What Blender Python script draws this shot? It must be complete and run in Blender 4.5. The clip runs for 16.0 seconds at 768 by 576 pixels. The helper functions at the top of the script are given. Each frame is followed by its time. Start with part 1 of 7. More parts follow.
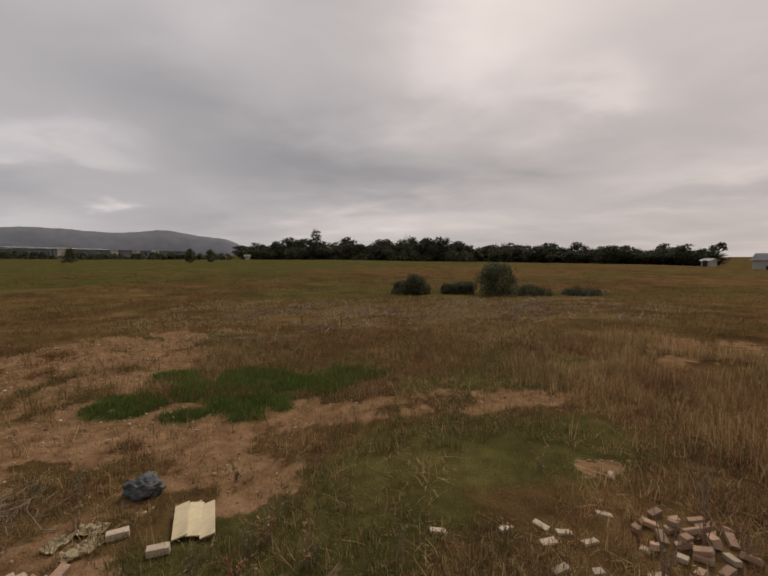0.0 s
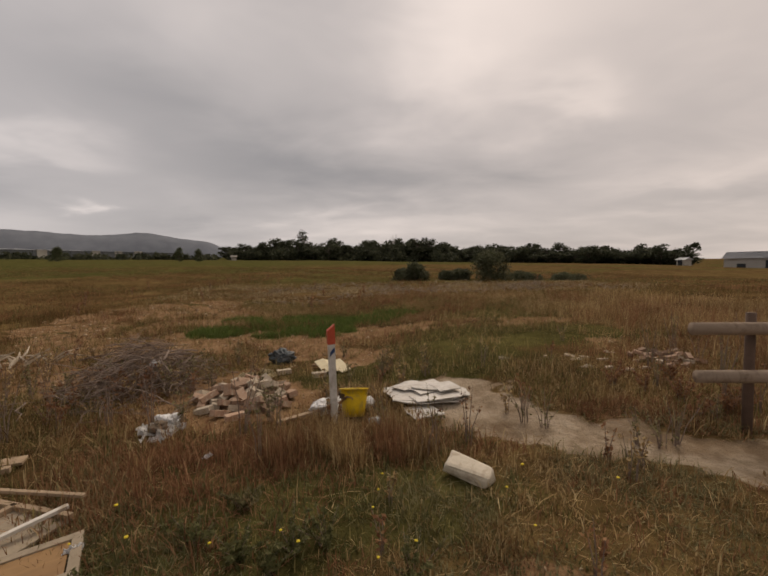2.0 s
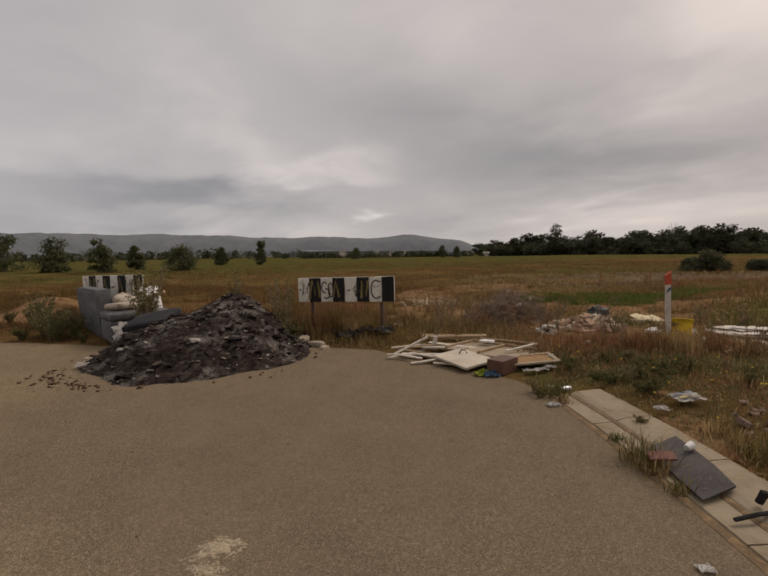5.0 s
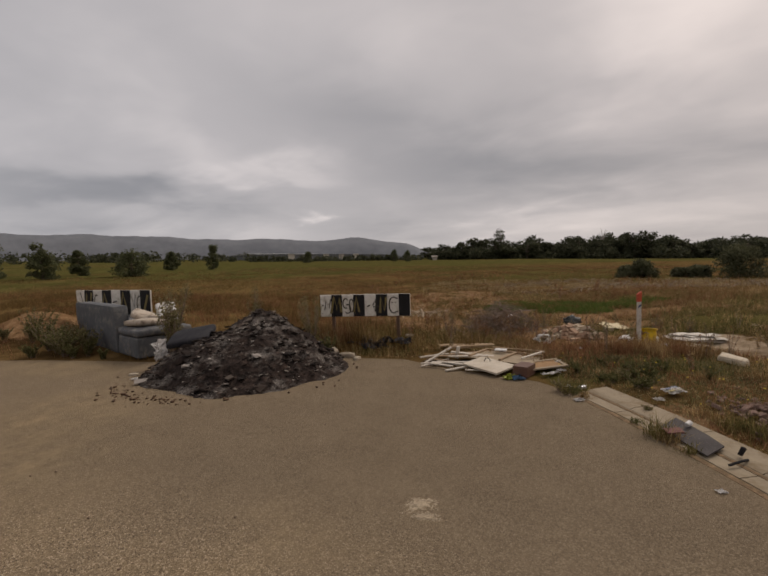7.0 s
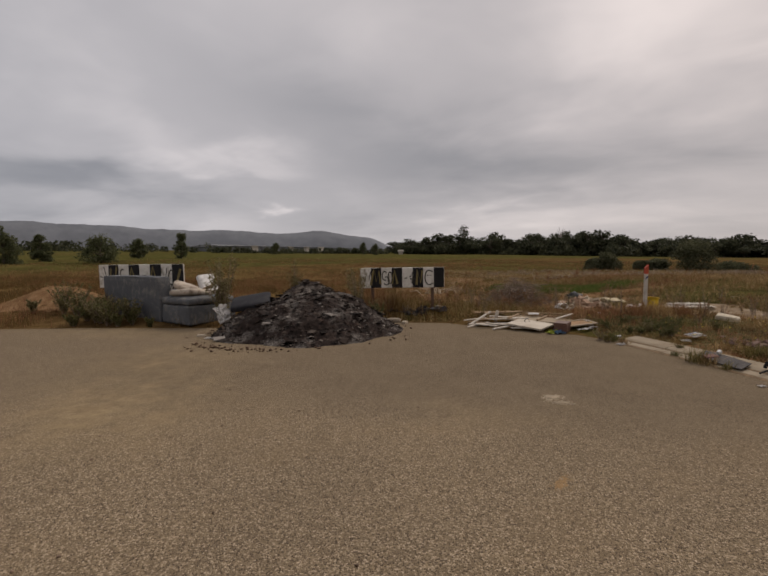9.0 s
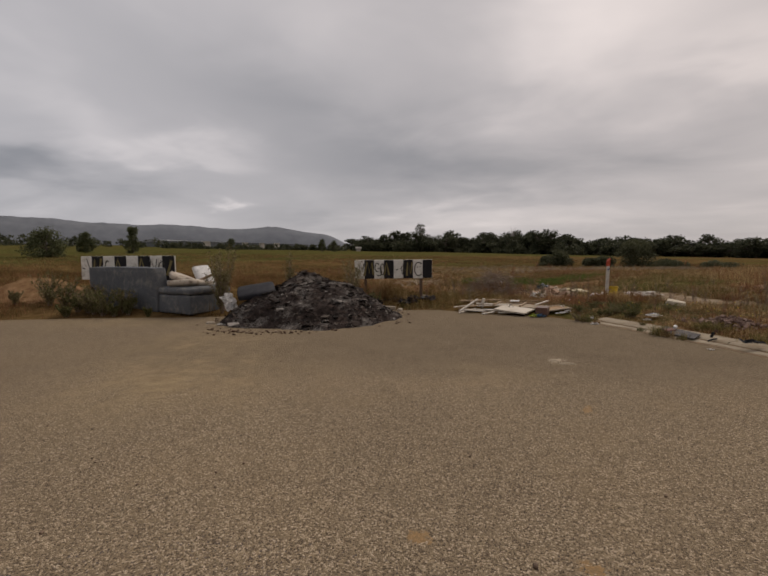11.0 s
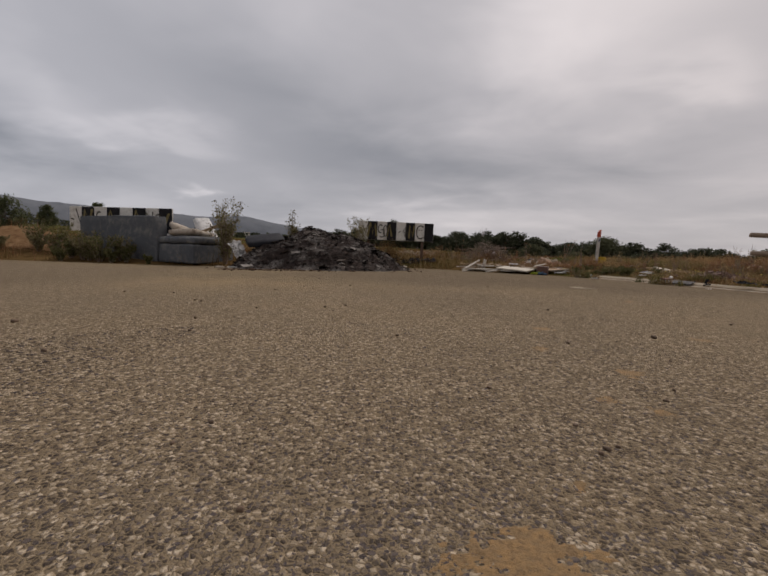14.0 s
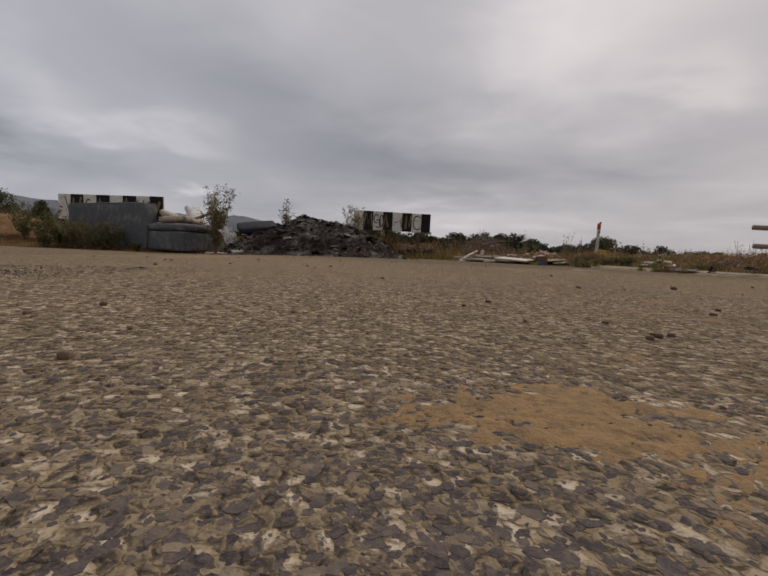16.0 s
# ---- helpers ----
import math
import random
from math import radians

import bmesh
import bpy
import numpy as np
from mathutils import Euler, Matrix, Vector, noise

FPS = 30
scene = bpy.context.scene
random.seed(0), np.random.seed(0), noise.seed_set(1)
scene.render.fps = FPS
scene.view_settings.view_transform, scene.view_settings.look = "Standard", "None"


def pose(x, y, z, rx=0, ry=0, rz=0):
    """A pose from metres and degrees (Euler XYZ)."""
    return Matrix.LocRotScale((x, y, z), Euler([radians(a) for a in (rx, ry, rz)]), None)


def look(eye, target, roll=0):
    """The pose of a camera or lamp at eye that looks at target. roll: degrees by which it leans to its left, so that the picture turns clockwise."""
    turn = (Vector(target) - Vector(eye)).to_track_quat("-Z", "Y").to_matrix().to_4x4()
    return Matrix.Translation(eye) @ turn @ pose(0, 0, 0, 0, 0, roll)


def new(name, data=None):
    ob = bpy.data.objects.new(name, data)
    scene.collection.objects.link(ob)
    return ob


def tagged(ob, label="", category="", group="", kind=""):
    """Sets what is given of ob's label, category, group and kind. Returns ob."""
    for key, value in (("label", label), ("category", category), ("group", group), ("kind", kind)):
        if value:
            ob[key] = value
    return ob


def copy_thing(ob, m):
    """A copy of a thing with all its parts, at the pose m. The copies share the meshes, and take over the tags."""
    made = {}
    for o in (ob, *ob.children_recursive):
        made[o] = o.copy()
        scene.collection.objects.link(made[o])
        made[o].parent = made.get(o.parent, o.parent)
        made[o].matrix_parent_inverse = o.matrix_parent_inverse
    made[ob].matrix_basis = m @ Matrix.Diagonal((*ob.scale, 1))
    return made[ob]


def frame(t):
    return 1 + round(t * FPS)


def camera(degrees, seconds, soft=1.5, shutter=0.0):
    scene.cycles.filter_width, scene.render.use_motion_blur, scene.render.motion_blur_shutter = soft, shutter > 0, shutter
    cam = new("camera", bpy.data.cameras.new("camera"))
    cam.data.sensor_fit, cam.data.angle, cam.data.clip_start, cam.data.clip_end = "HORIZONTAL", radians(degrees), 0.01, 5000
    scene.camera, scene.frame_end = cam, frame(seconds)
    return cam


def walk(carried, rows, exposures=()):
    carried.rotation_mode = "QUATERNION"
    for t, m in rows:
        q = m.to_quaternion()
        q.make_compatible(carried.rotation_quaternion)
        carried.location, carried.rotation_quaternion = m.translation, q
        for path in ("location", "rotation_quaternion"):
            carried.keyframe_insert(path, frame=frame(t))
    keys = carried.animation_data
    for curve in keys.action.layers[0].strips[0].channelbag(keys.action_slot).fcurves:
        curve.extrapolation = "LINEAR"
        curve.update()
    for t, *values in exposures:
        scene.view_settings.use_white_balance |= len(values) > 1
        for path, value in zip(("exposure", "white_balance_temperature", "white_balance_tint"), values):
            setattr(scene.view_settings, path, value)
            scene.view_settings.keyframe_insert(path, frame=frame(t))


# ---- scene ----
cam = camera(85.4, 16.0, soft=1.8)
PATH = [
    (0, (0.973, -2.858, 2.762), (1.282, -0.283, 2.582), -0.87),
    (0.5, (0.480, -3.392, 2.681), (0.780, -0.816, 2.505), -1.39),
    (1, (0.023, -3.832, 2.418), (0.418, -1.268, 2.238), -1.40),
    (1.5, (-0.325, -4.210, 2.062), (0.100, -1.651, 1.885), -1.42),
    (2, (-0.658, -4.699, 1.678), (-0.252, -2.137, 1.513), -1.00),
    (2.5, (-1.191, -5.597, 1.502), (-1.067, -3.005, 1.334), -0.53),
    (3, (-1.166, -5.927, 1.091), (-1.554, -3.358, 0.982), -0.72),
    (3.5, (-1.327, -6.418, 1.079), (-2.010, -3.913, 0.955), -1.46),
    (4, (-1.467, -6.953, 1.160), (-2.467, -4.557, 1.019), -1.71),
    (4.5, (-1.638, -7.381, 1.264), (-2.711, -5.018, 1.115), -1.92),
    (5, (-1.788, -7.726, 1.332), (-2.852, -5.358, 1.181), -1.76),
    (7.5, (-2.970, -9.339, 1.730), (-3.650, -6.833, 1.599), -1.70),
    (8, (-3.270, -9.554, 1.566), (-3.902, -7.035, 1.449), -1.50),
    (8.5, (-3.660, -10.005, 1.533), (-4.270, -7.483, 1.368), -1.20),
    (9, (-4.063, -10.345, 1.309), (-4.601, -7.807, 1.127), -0.80),
    (11.5, (-4.986, -11.344, 1.145), (-5.203, -8.761, 0.942), -0.09),
    (12, (-5.232, -11.536, 0.956), (-5.411, -8.949, 0.769), 0.40),
    (12.5, (-5.414, -11.686, 0.849), (-5.585, -9.099, 0.652), 0.58),
    (13, (-5.532, -11.690, 0.676), (-5.651, -9.100, 0.470), 0.95),
    (13.5, (-5.554, -11.604, 0.508), (-5.623, -9.014, 0.293), 1.66),
    (14, (-5.555, -11.493, 0.342), (-5.633, -8.903, 0.119), 2.24),
    (14.5, (-5.533, -11.435, 0.217), (-5.598, -8.846, -0.011), 2.68),
    (15, (-5.600, -11.336, 0.101), (-5.677, -8.747, -0.121), 2.63),
    (15.5, (-5.503, -11.284, 0.092), (-5.567, -8.694, -0.120), 2.80),
    (16, (-5.500, -11.288, 0.091), (-5.563, -8.698, -0.125), 2.73),
]
EXPOSURES = [(0, 0.35, 7000, 15), (1.5, 0.4, 7250, 15), (5, 0.36, 7250, 15), (8, 0.36, 6900, 15), (11.5, 0.32, 6800, 14), (13, 0.29, 6600, 14), (16, 0.26, 6500, 13)]
walk(cam, [(t, look(eye, target, roll)) for t, eye, target, roll in PATH], EXPOSURES)

# ---- world, sun ----
SUN_EL, SUN_AZ = radians(48), radians(35)
world = bpy.data.worlds.new("overcast_sky")
scene.world = world
world.use_nodes = True
wt = world.node_tree
wt.nodes.clear()


def wnode(kind, **values):
    n = wt.nodes.new(kind)
    for k, v in values.items():
        if k in n.inputs:
            n.inputs[k].default_value = v
    return n


def wmath(op, a, b=None, clamp=False):
    n = wt.nodes.new("ShaderNodeMath")
    n.operation, n.use_clamp = op, clamp
    for i, v in enumerate((a, b)):
        if v is None:
            continue
        if isinstance(v, (int, float)):
            n.inputs[i].default_value = v
        else:
            wt.links.new(v, n.inputs[i])
    return n.outputs[0]


# broad soft lights and darks of the cloud deck: bearing and height in degrees, their spread, and strength
CLOUDS = [(-6, 13, 17, 4.8, -0.44), (-25, 21, 9, 4, -0.21), (16, 10, 14, 2.4, -0.18), (21, 29, 12, 7, 0.31), (33, 18, 4.0, 2.4, 0.26), (46, 20, 14, 13, 0.04), (-29, 12.3, 8, 1.7, 0.31), (-39, 16, 6, 2.2, 0.16),
          (-51, 9.3, 12, 1.5, -0.44), (-17, 5.5, 8, 1.2, -0.18), (-27.5, 6.6, 2.4, 0.55, 0.39), (6, 5.5, 15, 1.5, 0.16), (-55, 17, 12, 5, 0.08), (-61, 5, 10, 2.4, -0.31), (45, 6.5, 9, 0.9, -0.16), (-33, 4.5, 6, 1.0, 0.10)]


def build_sky():
    out = wnode("ShaderNodeOutputWorld")
    coord = wnode("ShaderNodeTexCoord")
    sep = wnode("ShaderNodeSeparateXYZ")
    wt.links.new(coord.outputs["Generated"], sep.inputs[0])
    x, y, z = sep.outputs
    az = wmath("MULTIPLY", wmath("ARCTAN2", x, y), 57.2958)
    el = wmath("MULTIPLY", wmath("ARCSINE", wmath("MAXIMUM", z, 0.0)), 57.2958)
    # a cloud sheet: the direction is carried out to a flat layer, which stretches the far clouds
    zz = wmath("ADD", wmath("MAXIMUM", z, 0.0), 0.16)
    flat = wnode("ShaderNodeCombineXYZ")
    wt.links.new(wmath("DIVIDE", x, zz), flat.inputs[0])
    wt.links.new(wmath("DIVIDE", y, zz), flat.inputs[1])

    def cloud(scale, detail, offset, rough=0.5, squash=(1, 1, 1), distort=0.35):
        mp = wnode("ShaderNodeMapping", Location=offset, Rotation=(0, 0, 0.35), Scale=squash)
        wt.links.new(flat.outputs[0], mp.inputs[0])
        n = wnode("ShaderNodeTexNoise", Scale=scale, Detail=detail, Roughness=rough, Distortion=distort)
        wt.links.new(mp.outputs[0], n.inputs["Vector"])
        return n.outputs["Fac"]

    big = wmath("SUBTRACT", cloud(0.5, 2.0, (4.3, 1.9, 0), 0.45), 0.5)
    mid = wmath("SUBTRACT", cloud(1.5, 4.0, (5.3, 2.2, 0), 0.5, (0.8, 1.0, 1)), 0.5)
    tone = wmath("ADD", 0.52, wmath("ADD", wmath("MULTIPLY", big, 0.34), wmath("MULTIPLY", mid, 0.55)))
    # the edges of the soft masses waver
    waz = wmath("ADD", az, wmath("MULTIPLY", mid, 26.0))
    wel = wmath("ADD", el, wmath("MULTIPLY", wmath("SUBTRACT", cloud(2.1, 3.0, (1.3, 7.7, 0), 0.5), 0.5), wmath("ADD", 2.0, wmath("MULTIPLY", el, 0.45))))
    for caz, cel, saz, sel, amp in CLOUDS:
        da = wmath("MULTIPLY", wmath("SUBTRACT", waz, float(caz)), 1.0 / saz)
        de = wmath("MULTIPLY", wmath("SUBTRACT", wel, float(cel)), 1.0 / sel)
        r2 = wmath("ADD", wmath("MULTIPLY", da, da), wmath("MULTIPLY", de, de))
        tone = wmath("ADD", tone, wmath("MULTIPLY", wmath("POWER", 2.718, wmath("MULTIPLY", r2, -0.7)), float(amp)))
    ramp = wt.nodes.new("ShaderNodeValToRGB")
    e = ramp.color_ramp.elements
    e[0].position, e[0].color = 0.0, (0.235, 0.243, 0.262, 1)
    e[1].position, e[1].color = 1.0, (0.66, 0.632, 0.63, 1)
    mid_e = ramp.color_ramp.elements.new(0.5)
    mid_e.color = (0.395, 0.391, 0.405, 1)
    wt.links.new(tone, ramp.inputs[0])
    # warmer and brighter towards the hidden sun
    d = wnode("ShaderNodeVectorMath")
    d.operation = "DOT_PRODUCT"
    wt.links.new(coord.outputs["Generated"], d.inputs[0])
    d.inputs[1].default_value = (math.sin(SUN_AZ) * math.cos(SUN_EL), math.cos(SUN_AZ) * math.cos(SUN_EL), math.sin(SUN_EL))
    sunward = wmath("POWER", wmath("MAXIMUM", d.outputs["Value"], 0.0), 3.0)
    gain = wmath("ADD", 0.94, wmath("MULTIPLY", sunward, 0.06))
    warm = wnode("ShaderNodeCombineXYZ")
    wt.links.new(wmath("MULTIPLY", gain, wmath("ADD", 1.0, wmath("MULTIPLY", x, 0.05))), warm.inputs[0])
    wt.links.new(gain, warm.inputs[1])
    wt.links.new(wmath("MULTIPLY", gain, wmath("SUBTRACT", 1.0, wmath("MULTIPLY", x, 0.05))), warm.inputs[2])
    tint = wnode("ShaderNodeVectorMath")
    tint.operation = "MULTIPLY"
    wt.links.new(ramp.outputs[0], tint.inputs[0])
    wt.links.new(warm.outputs[0], tint.inputs[1])
    sky = wt.nodes.new("ShaderNodeTexSky")
    sky.sky_type, sky.sun_disc = "NISHITA", False
    sky.sun_elevation, sky.sun_rotation = SUN_EL, SUN_AZ
    b1 = wnode("ShaderNodeBackground", Strength=0.05)
    wt.links.new(sky.outputs[0], b1.inputs[0])
    b2 = wnode("ShaderNodeBackground", Strength=1.0)
    wt.links.new(tint.outputs[0], b2.inputs[0])
    ms = wnode("ShaderNodeMixShader", Fac=0.96)
    wt.links.new(b1.outputs[0], ms.inputs[1])
    wt.links.new(b2.outputs[0], ms.inputs[2])
    wt.links.new(ms.outputs[0], out.inputs[0])


build_sky()
sun_data = bpy.data.lights.new("sun", "SUN")
sun_data.energy, sun_data.angle, sun_data.color = 1.4, radians(25), (1.0, 0.94, 0.86)
sun = new("sun", sun_data)
sun.matrix_world = look((0, 0, 30), (-30 * math.sin(SUN_AZ) * math.cos(SUN_EL), -30 * math.cos(SUN_AZ) * math.cos(SUN_EL), 30 - 30 * math.sin(SUN_EL)))


# ---- materials ----
def lin(r, g, b):
    return (r, g, b, 1.0)


class Mat:
    """A procedural surface: two colours broken up by noise at two scales, with bump."""

    def __init__(self, name, rough=0.85, metal=0.0):
        self.m = bpy.data.materials.new(name)
        self.m.use_nodes = True
        self.t = self.m.node_tree
        self.b = self.t.nodes["Principled BSDF"]
        self.b.inputs["Roughness"].default_value = rough
        self.b.inputs["Metallic"].default_value = metal
        self.b.inputs["Specular IOR Level"].default_value = 0.3
        self.co = self.t.nodes.new("ShaderNodeTexCoord")

    def link(self, a, b):
        self.t.links.new(a, b)

    def noise(self, scale, detail=4.0, rough=0.55, src="Object", stretch=None, distort=0.0):
        n = self.t.nodes.new("ShaderNodeTexNoise")
        n.inputs["Scale"].default_value, n.inputs["Detail"].default_value = scale, detail
        n.inputs["Roughness"].default_value, n.inputs["Distortion"].default_value = rough, distort
        v = self.co.outputs[src] if isinstance(src, str) else src
        if stretch:
            mp = self.t.nodes.new("ShaderNodeMapping")
            mp.inputs["Scale"].default_value = stretch
            self.link(v, mp.inputs[0])
            v = mp.outputs[0]
        self.link(v, n.inputs["Vector"])
        return n.outputs["Fac"]

    def ramp(self, fac, stops, interp="LINEAR"):
        r = self.t.nodes.new("ShaderNodeValToRGB")
        r.color_ramp.interpolation = interp
        el = r.color_ramp.elements
        while len(el) < len(stops):
            el.new(0.5)
        for e, (p, c) in zip(el, stops):
            e.position, e.color = p, c if len(c) == 4 else lin(*c)
        self.link(fac, r.inputs[0])
        return r.outputs[0]

    def mix(self, fac, a, b, mode="MIX"):
        n = self.t.nodes.new("ShaderNodeMix")
        n.data_type, n.blend_type = "RGBA", mode
        for i, v in ((0, fac), (6, a), (7, b)):
            if isinstance(v, (int, float)):
                n.inputs[i].default_value = v
            elif isinstance(v, tuple):
                n.inputs[i].default_value = v if len(v) == 4 else lin(*v)
            else:
                self.link(v, n.inputs[i])
        return n.outputs[2]

    def math(self, op, a, b=0.0, clamp=False):
        n = self.t.nodes.new("ShaderNodeMath")
        n.operation, n.use_clamp = op, clamp
        for i, v in enumerate((a, b)):
            if isinstance(v, (int, float)):
                n.inputs[i].default_value = v
            else:
                self.link(v, n.inputs[i])
        return n.outputs[0]

    def attr(self, name):
        n = self.t.nodes.new("ShaderNodeAttribute")
        n.attribute_name = name
        return n.outputs["Fac"]

    def island(self):
        return self.t.nodes.new("ShaderNodeNewGeometry").outputs["Random Per Island"]

    def each(self):
        return self.t.nodes.new("ShaderNodeObjectInfo").outputs["Random"]

    def color(self, c):
        if isinstance(c, tuple):
            self.b.inputs["Base Color"].default_value = c if len(c) == 4 else lin(*c)
        else:
            self.link(c, self.b.inputs["Base Color"])
        return self

    def bump(self, height, strength=0.4, distance=0.01):
        n = self.t.nodes.new("ShaderNodeBump")
        n.inputs["Strength"].default_value, n.inputs["Distance"].default_value = strength, distance
        self.link(height, n.inputs["Height"])
        self.link(n.outputs[0], self.b.inputs["Normal"])
        return self

    def rough(self, r):
        self.link(r, self.b.inputs["Roughness"])
        return self


def plain(name, c1, c2, scale=6.0, rough=0.85, bump=0.3, dist=0.004, metal=0.0, vary=0.0, dirt=None, fine=60.0, stretch=None):
    """Two tones in patches, fine grain, optional dirt, variation from piece to piece."""
    m = Mat(name, rough, metal)
    a = m.noise(scale, 5, 0.6, stretch=stretch)
    b = m.noise(scale * 7, 4, 0.6, stretch=stretch)
    col = m.mix(m.ramp(a, [(0.35, (0, 0, 0)), (0.65, (1, 1, 1))]), c1, c2)
    col = m.mix(m.math("MULTIPLY", m.ramp(b, [(0.4, (0, 0, 0)), (0.75, (1, 1, 1))]), 0.35), col, tuple(0.55 * v for v in c1[:3]))
    if dirt:
        d = m.noise(scale * 1.7, 6, 0.7, distort=0.6)
        col = m.mix(m.ramp(d, [(0.5, (0, 0, 0)), (0.68, (1, 1, 1))]), col, dirt)
    if vary:
        v = m.math("ADD", m.math("MULTIPLY", m.each(), 2 * vary), 1.0 - vary)
        n = m.t.nodes.new("ShaderNodeVectorMath")
        n.operation = "SCALE"
        m.link(col, n.inputs[0])
        m.link(v, n.inputs["Scale"])
        col = n.outputs[0]
    m.color(col)
    if bump:
        m.bump(m.noise(fine, 4, 0.65), bump, dist)
    return m.m


def leafy(name, stops, rough=0.7, trans=0.35):
    """Blades or leaves: each island has its own tone."""
    m = Mat(name, rough)
    m.b.inputs["Specular IOR Level"].default_value = 0.08
    col = m.ramp(m.island(), stops)
    big = m.noise(0.9, 3, 0.6)
    col = m.mix(m.math("MULTIPLY", m.ramp(big, [(0.38, (0, 0, 0)), (0.62, (1, 1, 1))]), 0.5), col, m.ramp(m.island(), [(p, tuple(0.55 * v for v in c)) for p, c in stops]))
    m.color(col)
    # thin leaves let part of the light through
    tr = m.t.nodes.new("ShaderNodeBsdfTranslucent")
    m.link(col, tr.inputs["Color"])
    mx = m.t.nodes.new("ShaderNodeMixShader")
    mx.inputs[0].default_value = trans
    m.link(m.b.outputs[0], mx.inputs[1])
    m.link(tr.outputs[0], mx.inputs[2])
    m.link(mx.outputs[0], m.t.nodes["Material Output"].inputs["Surface"])
    return m.m


# ---- builders ----
rnd = random.Random(11)


def S(a, b, v):
    t = np.clip((np.asarray(v, float) - a) / (b - a), 0, 1)
    return t * t * (3 - 2 * t)


def vnoise(x, y, seed=0):
    """Smooth value noise, 0 to 1, on arrays."""
    x, y = np.asarray(x, float), np.asarray(y, float)
    xi, yi = np.floor(x).astype(np.int64), np.floor(y).astype(np.int64)
    fx, fy = x - xi, y - yi
    fx, fy = fx * fx * (3 - 2 * fx), fy * fy * (3 - 2 * fy)

    def h(a, b):
        n = (a * 374761393 + b * 668265263 + seed * 974634777) & 0x7FFFFFFF
        n = ((n ^ (n >> 13)) * 1274126177) & 0x7FFFFFFF
        return ((n ^ (n >> 16)) & 0xFFFF) / 65535.0

    return (h(xi, yi) * (1 - fx) + h(xi + 1, yi) * fx) * (1 - fy) + (h(xi, yi + 1) * (1 - fx) + h(xi + 1, yi + 1) * fx) * fy


def fbm(x, y, seed=0, octaves=4):
    out, amp, tot = 0.0, 1.0, 0.0
    for i in range(octaves):
        out, tot = out + amp * vnoise(x * 2**i, y * 2**i, seed + i), tot + amp
        amp *= 0.5
    return out / tot


def np_mesh(name, verts, faces):
    """A mesh from arrays; faces is one array of equal-sided faces."""
    verts, faces = np.asarray(verts, np.float32), np.asarray(faces, np.int32)
    me = bpy.data.meshes.new(name)
    me.vertices.add(len(verts))
    me.vertices.foreach_set("co", verts.ravel())
    me.loops.add(faces.size)
    me.loops.foreach_set("vertex_index", faces.ravel())
    me.polygons.add(len(faces))
    me.polygons.foreach_set("loop_start", np.arange(0, faces.size, faces.shape[1], dtype=np.int32))
    me.update(calc_edges=True)
    return me


def shade(me, smooth=True):
    me.polygons.foreach_set("use_smooth", np.full(len(me.polygons), smooth))
    return me


def bm_mesh(name, bm, material=None, smooth=False):
    me = bpy.data.meshes.new(name)
    bm.normal_update()
    bm.to_mesh(me)
    bm.free()
    if smooth:
        shade(me)
    if material:
        me.materials.append(material)
    return me


def part(name, bm, material, parent, label="", smooth=False):
    ob = new(name, bm_mesh(name, bm, material, smooth) if isinstance(bm, bmesh.types.BMesh) else bm)
    ob.parent = parent
    return tagged(ob, label) if label else ob


def empty(name, m, label, category, group=""):
    ob = new(name)
    ob.empty_display_size = 0.1
    ob.matrix_world = m
    return tagged(ob, label, category, group)


def add_box(bm, size, m=None, bevel=0.0, jitter=0.0):
    """A box with its centre at m; jitter roughens the corners."""
    geom = bmesh.ops.create_cube(bm, size=1.0, matrix=(m or Matrix()) @ Matrix.Diagonal((*size, 1)))
    vs = geom["verts"]
    if jitter:
        for v in vs:
            v.co += Vector([rnd.uniform(-jitter, jitter) for _ in range(3)])
    if bevel:
        es = list({e for v in vs for e in v.link_edges})
        bmesh.ops.bevel(bm, geom=es, offset=bevel, segments=2, affect="EDGES", profile=0.6)
    return bm


def box(size, m=None, bevel=0.0, jitter=0.0):
    return add_box(bmesh.new(), size, m, bevel, jitter)


def add_tube(bm, pts, radii, sides=7, cap=True):
    """A tapered tube along points."""
    rings = []
    pts = [Vector(p) for p in pts]
    for i, p in enumerate(pts):
        d = (pts[min(i + 1, len(pts) - 1)] - pts[max(i - 1, 0)]).normalized()
        a = d.orthogonal().normalized()
        b = d.cross(a)
        r = radii[i] if isinstance(radii, (list, tuple)) else radii
        rings.append([bm.verts.new(p + r * (math.cos(2 * math.pi * k / sides) * a + math.sin(2 * math.pi * k / sides) * b)) for k in range(sides)])
    for r0, r1 in zip(rings, rings[1:]):
        for k in range(sides):
            bm.faces.new((r0[k], r0[(k + 1) % sides], r1[(k + 1) % sides], r1[k]))
    if cap:
        bm.faces.new(rings[0][::-1])
        bm.faces.new(rings[-1])
    return bm


